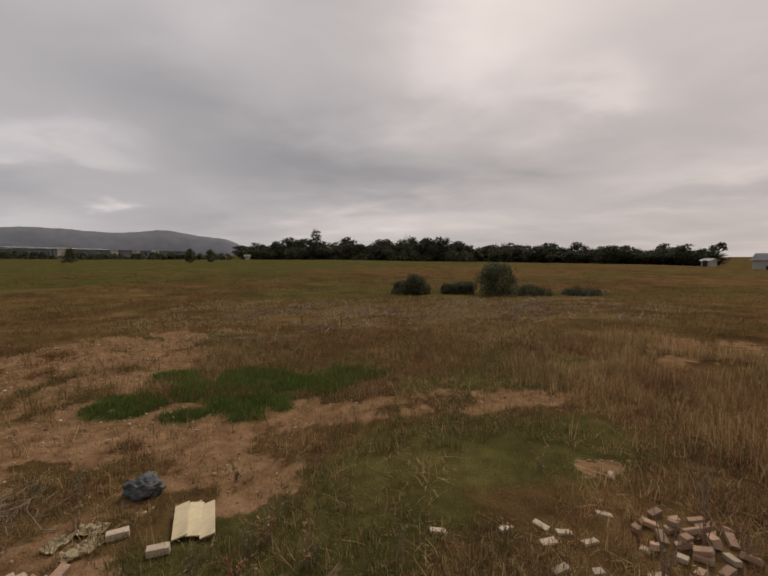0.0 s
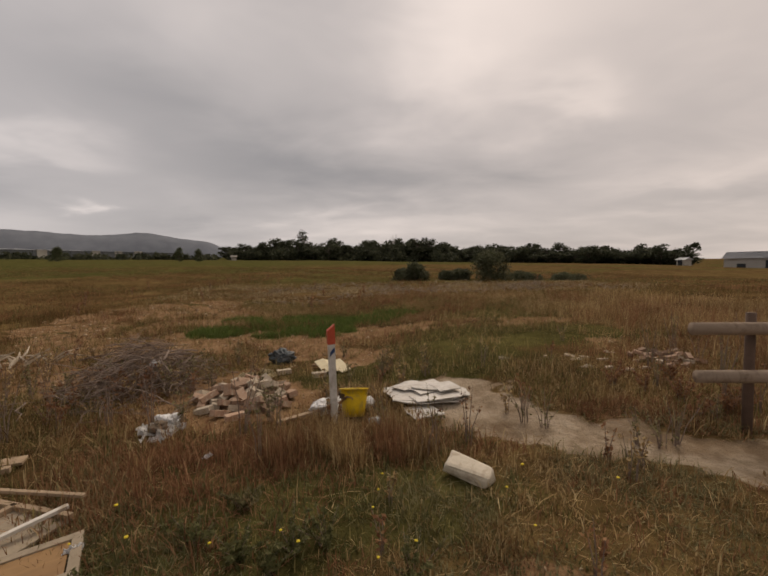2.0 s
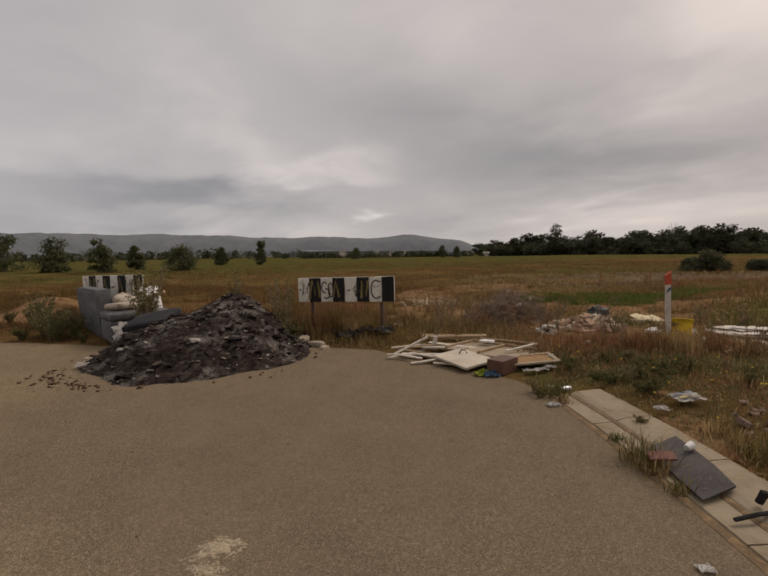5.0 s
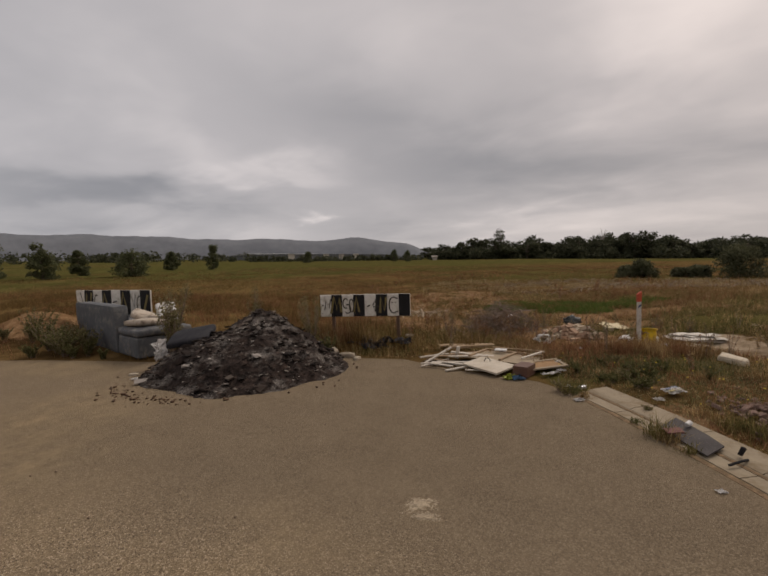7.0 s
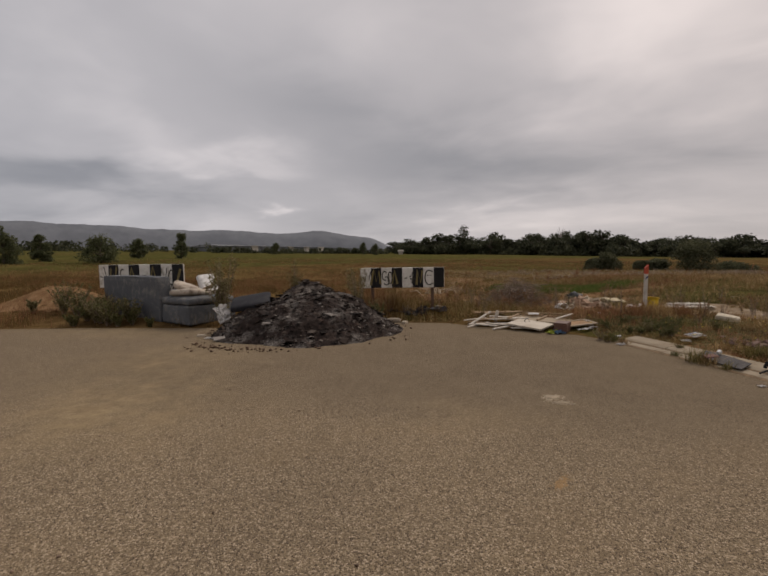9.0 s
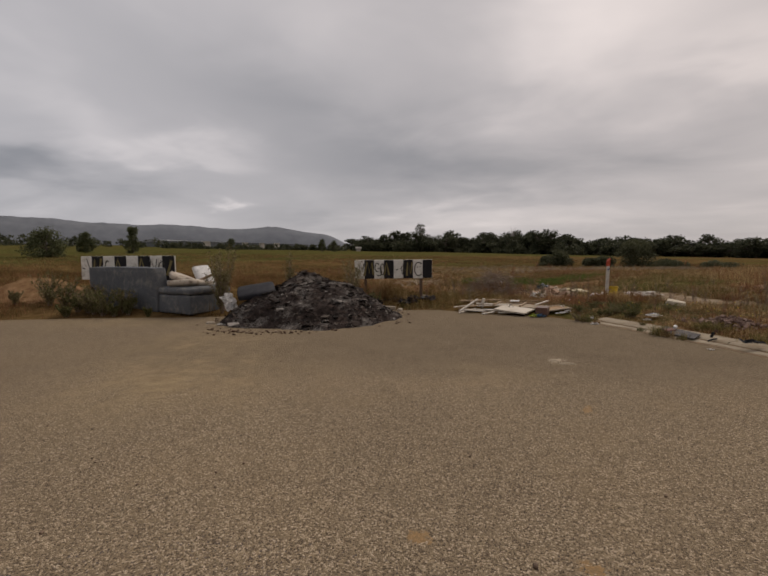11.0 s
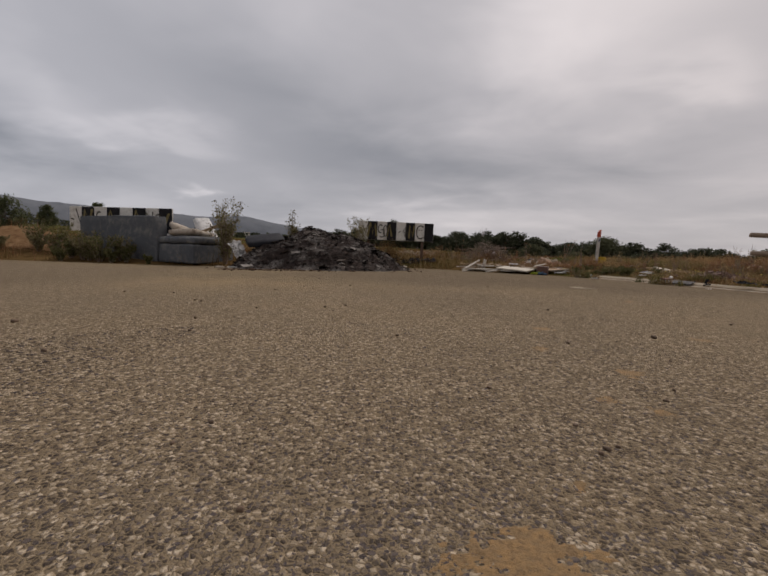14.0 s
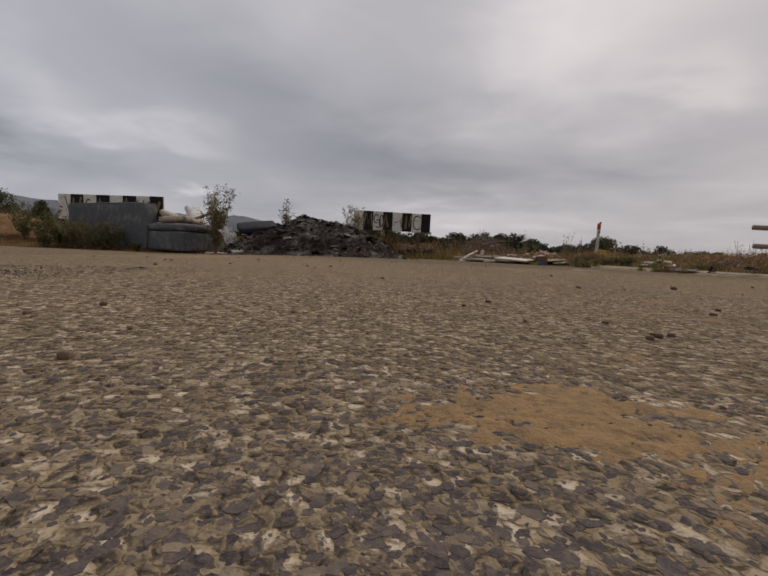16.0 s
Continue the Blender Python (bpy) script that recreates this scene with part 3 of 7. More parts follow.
# ---- the distance: hills, woods, sheds ----
def make_hills():
    m = Mat("haze_painted_hill", 1.0)
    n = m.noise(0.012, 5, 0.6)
    # distance haze put into the colour: grey-blue base plus a faint glow
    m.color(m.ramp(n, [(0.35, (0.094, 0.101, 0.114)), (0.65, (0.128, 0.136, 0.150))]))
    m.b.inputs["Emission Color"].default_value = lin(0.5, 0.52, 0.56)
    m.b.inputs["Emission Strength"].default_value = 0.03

    def ridge(name, dist, bump, label):
        th = np.radians(np.linspace(-20, 105, 260))  # to the left of straight ahead
        h = bump(np.degrees(th))
        base = np.stack([-dist * np.sin(th), dist * np.cos(th)], 1)
        rows = [(1.0, -60 + 0 * h), (1.02, 0.35 * h), (1.05, 0.75 * h), (1.08, h), (1.2, 0.5 * h - 30)]
        v = np.concatenate([np.c_[base * f, z] for f, z in rows])
        k = len(th)
        q = [(r * k + i, r * k + i + 1, (r + 1) * k + i + 1, (r + 1) * k + i) for r in range(len(rows) - 1) for i in range(k - 1)]
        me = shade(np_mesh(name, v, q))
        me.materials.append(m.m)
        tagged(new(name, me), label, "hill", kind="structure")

    def near(a):
        return 2600 * np.tan(np.radians(2.75 + 0.3 * np.exp(-((a - 29) / 12.0) ** 2) + 0.35 * S(23, 33, a) + 0.022 * a + 0.85 * np.exp(-((a - 20.2) / 5.0) ** 2) + 0.5 * np.exp(-((a - 46) / 11.0) ** 2) + 0.7 * (fbm(a * 0.22, a * 0, 5) - 0.5)
                                        + 0.12 * (fbm(a * 1.3, a * 0, 8) - 0.5))) * S(7.0, 14.5, a)

    ridge("backdrop_hills", 2600, near, "low forested hills, their distance haze painted in as grey")


make_hills()

BARK = plain("bark", lin(0.10, 0.08, 0.065), lin(0.17, 0.14, 0.11), 3, 0.95, 0.6, 0.02, stretch=(1, 1, 0.2))
GUM = leafy("gum_leaves", [(0.0, (0.036, 0.042, 0.025)), (0.5, (0.068, 0.074, 0.043)), (1.0, (0.108, 0.11, 0.066))])
SCRUB = leafy("scrub_leaves", [(0.0, (0.065, 0.07, 0.036)), (0.5, (0.10, 0.104, 0.058)), (1.0, (0.14, 0.14, 0.085))])
SHRUB_GREEN = leafy("shrub_leaves", [(0.0, (0.065, 0.075, 0.035)), (0.5, (0.10, 0.11, 0.055)), (1.0, (0.14, 0.145, 0.075))])


def leaf_cloud(centres, radii, count, size, seed, flat=0.8):
    """Leaf clumps as small bent quads round the given centres."""
    g = np.random.default_rng(seed)
    n = len(centres)
    which = g.integers(0, n, count)
    d = g.normal(size=(count, 3))
    d /= np.linalg.norm(d, axis=1)[:, None]
    r = g.random(count) ** 0.45
    p = np.array(centres)[which] + d * (r * np.array(radii)[which])[:, None] * np.array([1, 1, flat])
    a = g.normal(size=(count, 3))
    a /= np.linalg.norm(a, axis=1)[:, None]
    b = np.cross(a, g.normal(size=(count, 3)))
    b /= np.linalg.norm(b, axis=1)[:, None]
    s = size * (0.6 + 0.8 * g.random(count))[:, None]
    v = np.stack([p - a * s, p - b * s * 0.45, p + a * s, p + b * s * 0.45 + np.cross(a, b) * s * 0.2], 1).reshape(-1, 3)
    f = np.arange(len(v)).reshape(-1, 4)
    return v, f


def tree(name, h, spread, seed, leaf, label, trunk_frac=0.35, clumps=9, leaves=420, size=0.35, category="tree", airy=0.0, mid=0.62):
    r = random.Random(seed)
    ob = empty(name, Matrix(), label, category)
    bm = bmesh.new()
    lean = (r.uniform(-0.1, 0.1) * h, r.uniform(-0.1, 0.1) * h)
    top = (lean[0], lean[1], h * 0.8)
    add_tube(bm, [(0, 0, -0.3), (lean[0] * 0.3, lean[1] * 0.3, h * trunk_frac), (lean[0] * 0.7, lean[1] * 0.7, h * 0.6), top], [0.03 * h, 0.022 * h, 0.014 * h, 0.005 * h], 6)
    cs, rs = [], []
    for k in range(clumps):
        a, f = r.uniform(0, 2 * math.pi), r.uniform(trunk_frac, 0.95)
        wide = spread * (1 - 0.55 * abs(f - mid) / max(0.4, 0.95 - mid)) * (0.35 + 0.65 * r.random())
        c = (lean[0] * f + wide * math.cos(a), lean[1] * f + wide * math.sin(a), h * f)
        add_tube(bm, [(lean[0] * f * 0.7, lean[1] * f * 0.7, h * f * 0.72), (c[0] * 0.6, c[1] * 0.6, h * f * 0.88), c], [0.012 * h, 0.008 * h, 0.003 * h], 4)
        cs.append(c)
        rs.append(spread * r.uniform(0.28, 0.5) * (1 - airy))
    part("trunk", bm, BARK, ob)
    v, f = leaf_cloud(cs, rs, leaves, size, seed)
    me = np_mesh("crown", v, f)
    me.materials.append(leaf)
    part("crown", me, None, ob)
    return ob


def polar(bearing, dist):
    """A place on the ground at a bearing to the left of straight ahead."""
    return -dist * math.sin(radians(bearing)) - 1, dist * math.cos(radians(bearing)) - 3


def plant_trees():
    kinds = [tree("gum_tree", 11.0, 4.2, 101, GUM, "dark gum tree in a distant belt of woods", 0.18, 22, 1000, 0.5),
             tree("gum_tree", 10.0, 4.6, 102, GUM, "dark gum tree in a distant belt of woods", 0.15, 24, 1050, 0.5),
             tree("gum_tree", 11.8, 3.8, 103, GUM, "dark gum tree in a distant belt of woods", 0.2, 20, 950, 0.5),
             tree("gum_tree", 9.2, 5.0, 104, GUM, "broad dark gum tree in a distant belt of woods", 0.1, 26, 1100, 0.5)]
    r = random.Random(5)
    spots = []
    for k in range(150):
        b = 11.2 - 57.0 * (k / 149) + r.uniform(-0.25, 0.25)
        dist = r.uniform(172, 205) - 22 * S(-5, -45, -abs(b)) + 12 * (b < -20)
        if -32.0 > b > -34.5 and k % 2:
            continue
        spots.append((b, float(dist)))
    used = set()
    for i, (b, dist) in enumerate(spots):
        x, y = polar(b, dist)
        hgt = 0.50 + 0.34 * float(fbm(np.array([b * 0.45]), np.array([0.0]), 71)[0]) + r.uniform(-0.2, 0.2)
        hgt += 0.05 * float(S(0, 14, -b))
        hgt *= float(0.72 + 0.28 * S(11, 6, b)) * float(0.72 + 0.28 * S(-40, -18, b))
        m = pose(x, y, g1(x, y) - 0.3, 0, 0, r.uniform(0, 360)) @ Matrix.Diagonal((1, 1, hgt, 1))
        src = kinds[i % 4]
        if i < 4:
            src.matrix_basis = m
        else:
            c = copy_thing(src, m)
            c.scale = (1.05, 1.05, hgt)
        tagged(kinds[i % 4], group="belt of woods")
    # understorey that closes the belt
    cs, rs = [], []
    for k in range(420):
        b = 10.8 - 55.5 * r.random()
        dist = r.uniform(168, 200) + 12 * (b < -20)
        x, y = polar(b, dist)
        cs.append((x, y, g1(x, y) + r.uniform(-0.6, 3.2)))
        rs.append(r.uniform(1.8, 3.2))
    v, f = leaf_cloud(cs, rs, 36000, 0.62, 9)
    me = np_mesh("woodland_scrub", v, f)
    me.materials.append(GUM)
    tagged(new("woodland_scrub", me), "dense dark scrub under the distant gum trees", "scrub", kind="stuff")
    tall = tree("gum_tree", 14.5, 3.0, 131, GUM, "tall thin-crowned gum tree standing above the woods", 0.6, 16, 1000, 0.22, airy=0.0)
    x, y = polar(1.6, 196)
    tall.matrix_basis = pose(x, y, g1(x, y) - 0.3)
    tall2 = tree("gum_tree", 8.2, 2.6, 132, GUM, "slender gum tree at the end of the woods", 0.4, 9, 420, 0.4, airy=0.1)
    x, y = polar(-45.8, 180)
    tall2.matrix_basis = pose(x, y, g1(x, y) - 0.3)
    bm = bmesh.new()
    rr = random.Random(3)
    for k in range(9):
        a = rr.uniform(0, 6.28)
        add_tube(bm, [(0, 0, 4 + 0.4 * k), (math.cos(a) * 1.0, math.sin(a) * 1.0, 7 + 0.4 * k), (math.cos(a) * 1.8, math.sin(a) * 1.8, 9.2 + 0.35 * k)], [0.14, 0.09, 0.04], 4)
    add_tube(bm, [(0, 0, -0.3), (0.2, 0, 6), (0.1, 0.2, 10)], [0.4, 0.25, 0.08], 6)
    dead = new("dead_tree", bm_mesh("dead_tree", bm, plain("dead_wood", lin(0.3, 0.27, 0.24), lin(0.4, 0.36, 0.33), 2)))
    x, y = polar(-10.6, 186)
    dead.matrix_basis = pose(x, y, g1(x, y))
    tagged(dead, "bare pale dead tree among the woods", "tree")
    # small trees standing in the field
    for n, (b, dist, h, sp) in enumerate([(62.2, 37.5, 2.5, 0.9), (58.3, 42, 2.1, 0.7), (53.8, 38, 2.0, 1.3), (42.8, 53, 3.0, 0.8), (48, 49, 2.0, 0.8), (16.9, 90, 3.0, 0.9),
                                          (14.6, 110, 3.0, 1.0), (66.5, 40, 2.6, 1.1), (70, 46, 3.0, 1.3), (73, 50, 3.0, 1.2), (80, 50, 3.6, 1.4), (29, 95, 2.6, 1.1)]):
        t = tree("small_tree", h, sp, 200 + n, SHRUB_GREEN, "small dark-green tree standing alone in the field", 0.02, 40, 3400, 0.085, mid=0.25)
        x, y = polar(b, dist)
        t.matrix_basis = pose(x, y, g1(x, y))
        tagged(t, group="trees in the field")
    for n, (x, y, h, sp) in enumerate([(5.3, 21.0, 1.15, 0.8), (4.6, 21.3, 0.6, 0.7), (9.5, 19.6, 1.6, 1.2), (8.0, 20.6, 0.6, 0.75), (7.3, 20.8, 0.5, 0.6), (11.4, 19.3, 0.34, 0.9), (14.0, 18.9, 0.26, 1.0)]):
        t = tree("bush", h, sp, 300 + n, SCRUB, "grey-green bush in a dip of the field", 0.02, 34, 5200, 0.062, "bush", mid=0.3)
        t.matrix_basis = pose(x, y, g1(x, y) - 0.05)
        tagged(t, group="bushes in the dip")
    # low scrub line far to the left
    cs, rs = [], []
    for k in range(380):
        b = 12 + 79 * r.random()
        dist = r.uniform(146, 240) if b > 36 else r.uniform(138, 150)
        x, y = polar(b, dist)
        cs.append((x, y, g1(x, y) + r.uniform(-0.6, 2.0 if b > 36 else 1.2)))
        rs.append(r.uniform(1.2, 3.0) if b > 36 else r.uniform(0.8, 1.8))
    v, f = leaf_cloud(cs, rs, 15000, 0.6, 19)
    me = np_mesh("hedgerow", v, f)
    me.materials.append(GUM)
    tagged(new("hedgerow", me), "far line of dark scrub and trees across the plain", "scrub", kind="stuff")


plant_trees()

CLAD = plain("grey_cladding", lin(0.12, 0.13, 0.14), lin(0.15, 0.158, 0.165), 0.3, 0.7, 0.1, 0.01, stretch=(1, 1, 0.2))
ROOF = plain("pale_roof", lin(0.46, 0.46, 0.47), lin(0.38, 0.38, 0.39), 0.2, 0.5, 0.0, metal=0.1)
DARKROOF = plain("blue_roof", lin(0.07, 0.08, 0.10), lin(0.09, 0.10, 0.13), 0.3, 0.6, 0.0)
CREAM = plain("cream_wall", lin(0.42, 0.39, 0.34), lin(0.36, 0.33, 0.29), 0.4, 0.8, 0.0)
GLASS = Mat("dark_glass", 0.15)
GLASS.color((0.03, 0.035, 0.04))
GLASS = GLASS.m


def shed(name, p0, p1, depth, h, roof_h, wall, roof, label, bays=0, doors=()):
    """A long building whose front runs from p0 to p1."""
    (x0, y0), (x1, y1) = p0, p1
    ln = math.hypot(x1 - x0, y1 - y0)
    ang = math.degrees(math.atan2(y1 - y0, x1 - x0))
    ob = empty(name, pose(x0, y0, min(g1(x0, y0), g1(x1, y1)) - 0.5, 0, 0, ang), label, "building")
    part("wall", box((ln, depth, h + 0.5), Matrix.Translation((ln / 2, depth / 2, (h + 0.5) / 2))), wall, ob)
    bm = bmesh.new()
    zb = h + 0.5
    pts = [(-0.4, -0.5, zb), (ln + 0.4, -0.5, zb), (ln + 0.4, depth / 2, zb + roof_h), (-0.4, depth / 2, zb + roof_h), (-0.4, depth + 0.5, zb), (ln + 0.4, depth + 0.5, zb)]
    v = [bm.verts.new(p) for p in pts]
    for q in ((0, 1, 2, 3), (3, 2, 5, 4), (0, 3, 4), (1, 5, 2)):
        bm.faces.new([v[i] for i in q])
    thick(bm, 0.25)
    part("roof", bm, roof, ob)
    for k in range(bays):
        part("bay_post", box((0.5, 0.3, h), Matrix.Translation(((k + 0.5) * ln / bays, -0.18, h / 2 + 0.5))), wall, ob)
    for u, w, hh in doors:
        part("door", box((w, 0.2, hh), Matrix.Translation((u * ln, -0.13, hh / 2 + 0.5))), CREAM if w > 3 else GLASS, ob)
    for k in range(bays):
        part("roof_vent", box((2.0, 1.2, 0.5), Matrix.Translation(((k + 0.5) * ln / bays, depth * 0.32, zb + roof_h * 0.72))), ROOF, ob)
    return ob


shed("warehouse", polar(33.5, 205), polar(17.0, 268), 40, 3.0, 0.4, CLAD, ROOF, "long low grey warehouse with a pale metal roof", 12, [(0.16, 4, 3.2), (0.42, 4, 3.2), (0.55, 4, 3.2), (0.68, 5, 3.4)])
shed("warehouse", polar(34, 265), polar(25, 310), 30, 3.4, 1.2, CLAD, ROOF, "pale far-off shed behind the warehouse", 5)
shed("house", polar(-44.4, 156), polar(-45.1, 155), 4, 1.7, 0.7, CREAM, ROOF, "small pale shed at the end of the woods", 0, [(0.5, 1.2, 1.8)])
shed("house", polar(-48.6, 128), polar(-55.8, 126), 9, 2.4, 1.6, CREAM, DARKROOF, "low cream house with a dark blue roof", 0, [(0.2, 1.6, 1.2), (0.5, 1.2, 2.0), (0.75, 1.6, 1.2)])
shed("shed", polar(10.9, 168), polar(10.3, 168), 3, 1.2, 0.7, CREAM, CREAM, "small white shelter in front of the woods", 0)


# ---- things by the roadside ----
WHITE = plain("board_white", lin(0.72, 0.69, 0.63), lin(0.60, 0.57, 0.51), 4, 0.6, 0.15, 0.002, dirt=lin(0.36, 0.32, 0.25))
BLACK = plain("board_black", lin(0.012, 0.011, 0.012), lin(0.02, 0.018, 0.019), 5, 0.95, 0.15, 0.002)
SPRAY = plain("spray_paint", lin(0.03, 0.026, 0.02), lin(0.06, 0.05, 0.03), 9, 0.5, 0.0)
SPRAY_OCHRE = plain("spray_paint_ochre", lin(0.20, 0.15, 0.05), lin(0.14, 0.11, 0.04), 9, 0.5, 0.0)
STEEL = plain("galvanised_steel", lin(0.20, 0.185, 0.17), lin(0.15, 0.135, 0.12), 8, 0.5, 0.2, 0.002, metal=0.6, dirt=lin(0.16, 0.11, 0.07))


POSTWOOD = plain("weathered_post", lin(0.135, 0.085, 0.06), lin(0.095, 0.06, 0.042), 8, 0.9, 0.3, 0.003)


def ribbon(bm, pts, w, y):
    """A sprayed line on a board's face: flat segments joined, of width w."""
    p = [Vector((a, 0, b)) for a, b in pts]
    left, right = [], []
    for i, c in enumerate(p):
        d = (p[min(i + 1, len(p) - 1)] - p[max(i - 1, 0)]).normalized()
        n = Vector((-d.z, 0, d.x)) * w / 2
        left.append(bm.verts.new((c.x + n.x, y, c.z + n.z)))
        right.append(bm.verts.new((c.x - n.x, y, c.z - n.z)))
    for i in range(len(p) - 1):
        bm.faces.new((left[i], left[i + 1], right[i + 1], right[i]))


def arc(cx, cz, rx, rz, a0, a1, n=12):
    return [(cx + rx * math.cos(radians(a0 + (a1 - a0) * k / n)), cz + rz * math.sin(radians(a0 + (a1 - a0) * k / n))) for k in range(n + 1)]


def hazard_board(p0, p1, z_top, h, label, stripes, scrawl):
    """A striped end-of-road board on two posts; p0 and p1 are its left and right ends."""
    (x0, y0), (x1, y1) = p0, p1
    w = math.hypot(x1 - x0, y1 - y0)
    base = min(g1(x0, y0), g1(x1, y1))
    ob = empty("hazard_board", pose((x0 + x1) / 2, (y0 + y1) / 2, base, 0, 0, math.degrees(math.atan2(y1 - y0, x1 - x0))), label, "road sign", "hazard boards")
    zc = z_top - base - h / 2
    panel = part("panel", box((w, 0.03, h), Matrix.Translation((0, 0, zc)), 0.012), WHITE, ob)
    sw = w / stripes
    for k in range(1, stripes, 2):
        last = k == stripes - 1
        part("stripe", box((sw - (0.006 if last else 0), 0.006, h - 0.006), Matrix.Translation((-w / 2 + (k + 0.5) * sw - (0.003 if last else 0), -0.0175, zc)), 0.002), BLACK, panel, "black stripe")
    for kind, pts in scrawl:
        bm, dark = bmesh.new(), kind == "d"
        ribbon(bm, [(-w / 2 + a * w, zc - h / 2 + b * h) for a, b in pts], 0.055 * h if dark else 0.11 * h, -0.0225 if dark else -0.0215)
        part("graffiti", bm, SPRAY if dark else SPRAY_OCHRE, panel, "dark sprayed scrawl" if dark else "olive sprayed scrawl")
    for sx in (-0.36, 0.36):
        part("post", box((0.05, 0.05, z_top - base - 0.05 + 0.3), Matrix.Translation((sx * w, 0.045, (z_top - base - 0.05 - 0.3) / 2)), 0.006), POSTWOOD, ob)
    for sx in (-0.36, 0.36):
        for dz in (0.3, -0.3):
            bm = bmesh.new()
            bmesh.ops.create_cone(bm, cap_ends=True, segments=8, radius1=0.012, radius2=0.009, depth=0.008, matrix=Matrix.Translation((sx * w, -0.018, zc + dz * h)) @ Matrix.Rotation(radians(90), 4, "X"))
            part("bolt", bm, STEEL, ob)
    return ob


SCRAWL_R = [("d", [(0.02, 0.55), (0.04, 0.5)]), ("d", [(0.05, 0.3), (0.07, 0.75), (0.1, 0.35), (0.12, 0.8)]), ("o", [(0.12, 0.15), (0.16, 0.9), (0.19, 0.3), (0.22, 0.85), (0.24, 0.2)]),
            ("d", arc(0.29, 0.6, 0.03, 0.22, 40, 300)), ("d", arc(0.31, 0.35, 0.035, 0.2, 120, -140)), ("d", arc(0.355, 0.5, 0.025, 0.3, 0, 360)), ("o", [(0.375, 0.2), (0.41, 0.85), (0.44, 0.2)]),
            ("d", [(0.53, 0.45), (0.56, 0.5)]), ("d", [(0.59, 0.5), (0.63, 0.8), (0.62, 0.2), (0.60, 0.45), (0.66, 0.45)]), ("o", [(0.67, 0.15), (0.68, 0.85), (0.72, 0.25), (0.74, 0.85)]),
            ("d", arc(0.82, 0.5, 0.05, 0.36, 50, 310)), ("d", [(0.80, 0.62), (0.81, 0.6)]), ("d", [(0.835, 0.62), (0.845, 0.6)])]
SCRAWL_L = [("d", [(0.02, 0.5), (0.05, 0.45)]), ("d", [(0.07, 0.9), (0.12, 0.2), (0.15, 0.85)]), ("o", [(0.14, 0.15), (0.16, 0.85), (0.2, 0.3), (0.23, 0.9)]), ("d", arc(0.3, 0.5, 0.03, 0.3, 60, 300)),
            ("o", [(0.37, 0.2), (0.41, 0.85), (0.46, 0.2)]), ("d", [(0.52, 0.5), (0.58, 0.55)]), ("o", [(0.62, 0.2), (0.66, 0.9), (0.7, 0.25)]), ("d", [(0.74, 0.25), (0.76, 0.85), (0.8, 0.3), (0.82, 0.85)]),
            ("d", arc(0.87, 0.45, 0.035, 0.3, 40, 320)), ("o", [(0.92, 0.2), (0.97, 0.8)])]
hazard_board((-5.05, -0.85), (-3.60, -0.63), 0.85, 0.355, "black and white striped hazard board on steel posts, scrawled with graffiti", 8, SCRAWL_R)
hazard_board((-11.10, -0.33), (-8.78, -0.61), 0.96, 0.5, "striped hazard board behind a dumped sofa, scrawled with graffiti", 8, SCRAWL_L)

PLASTIC_W = plain("post_white", lin(0.62, 0.58, 0.52), lin(0.53, 0.49, 0.43), 6, 0.6, 0.2, 0.002, dirt=lin(0.30, 0.25, 0.19))
RED = plain("post_red", lin(0.50, 0.09, 0.045), lin(0.42, 0.07, 0.04), 10, 0.5, 0.2, 0.002)
BLUE_DARK = plain("post_blue", lin(0.03, 0.05, 0.12), lin(0.04, 0.07, 0.16), 10, 0.5, 0.0)


def guide_post():
    x, y = -0.41, -0.59
    ob = empty("guide_post", pose(x, y, g1(x, y), 5, -2.5, 12), "leaning white timber guide post with a red top and blue marker", "marker post")
    bm = box((0.05, 0.034, 0.78), Matrix.Translation((0, 0, 0.25)), 0.006)
    part("post", bm, PLASTIC_W, ob)
    bm = bmesh.new()
    v = [bm.verts.new(p) for p in [(-0.0265, -0.0185, 0.64), (0.0265, -0.0185, 0.64), (0.0265, 0.0185, 0.64), (-0.0265, 0.0185, 0.64), (-0.0265, -0.0185, 0.74), (0.0265, -0.0185, 0.78), (0.0265, 0.0185, 0.78), (-0.0265, 0.0185, 0.74)]]
    for q in ((0, 1, 5, 4), (1, 2, 6, 5), (2, 3, 7, 6), (3, 0, 4, 7), (4, 5, 6, 7)):
        bm.faces.new([v[i] for i in q])
    part("top_band", bm, RED, ob, "chipped red top band")
    bm = bmesh.new()
    pts = [(-0.02, 0.55), (0.02, 0.585), (0.02, 0.615), (0.0, 0.60), (-0.016, 0.575)]
    f = bm.faces.new([bm.verts.new((a, -0.0175, b)) for a, b in pts])
    r = bmesh.ops.extrude_face_region(bm, geom=[f])
    for e in r["geom"]:
        if isinstance(e, bmesh.types.BMVert):
            e.co.y -= 0.003
    part("marker", bm, BLUE_DARK, ob, "small blue marker plate")


guide_post()

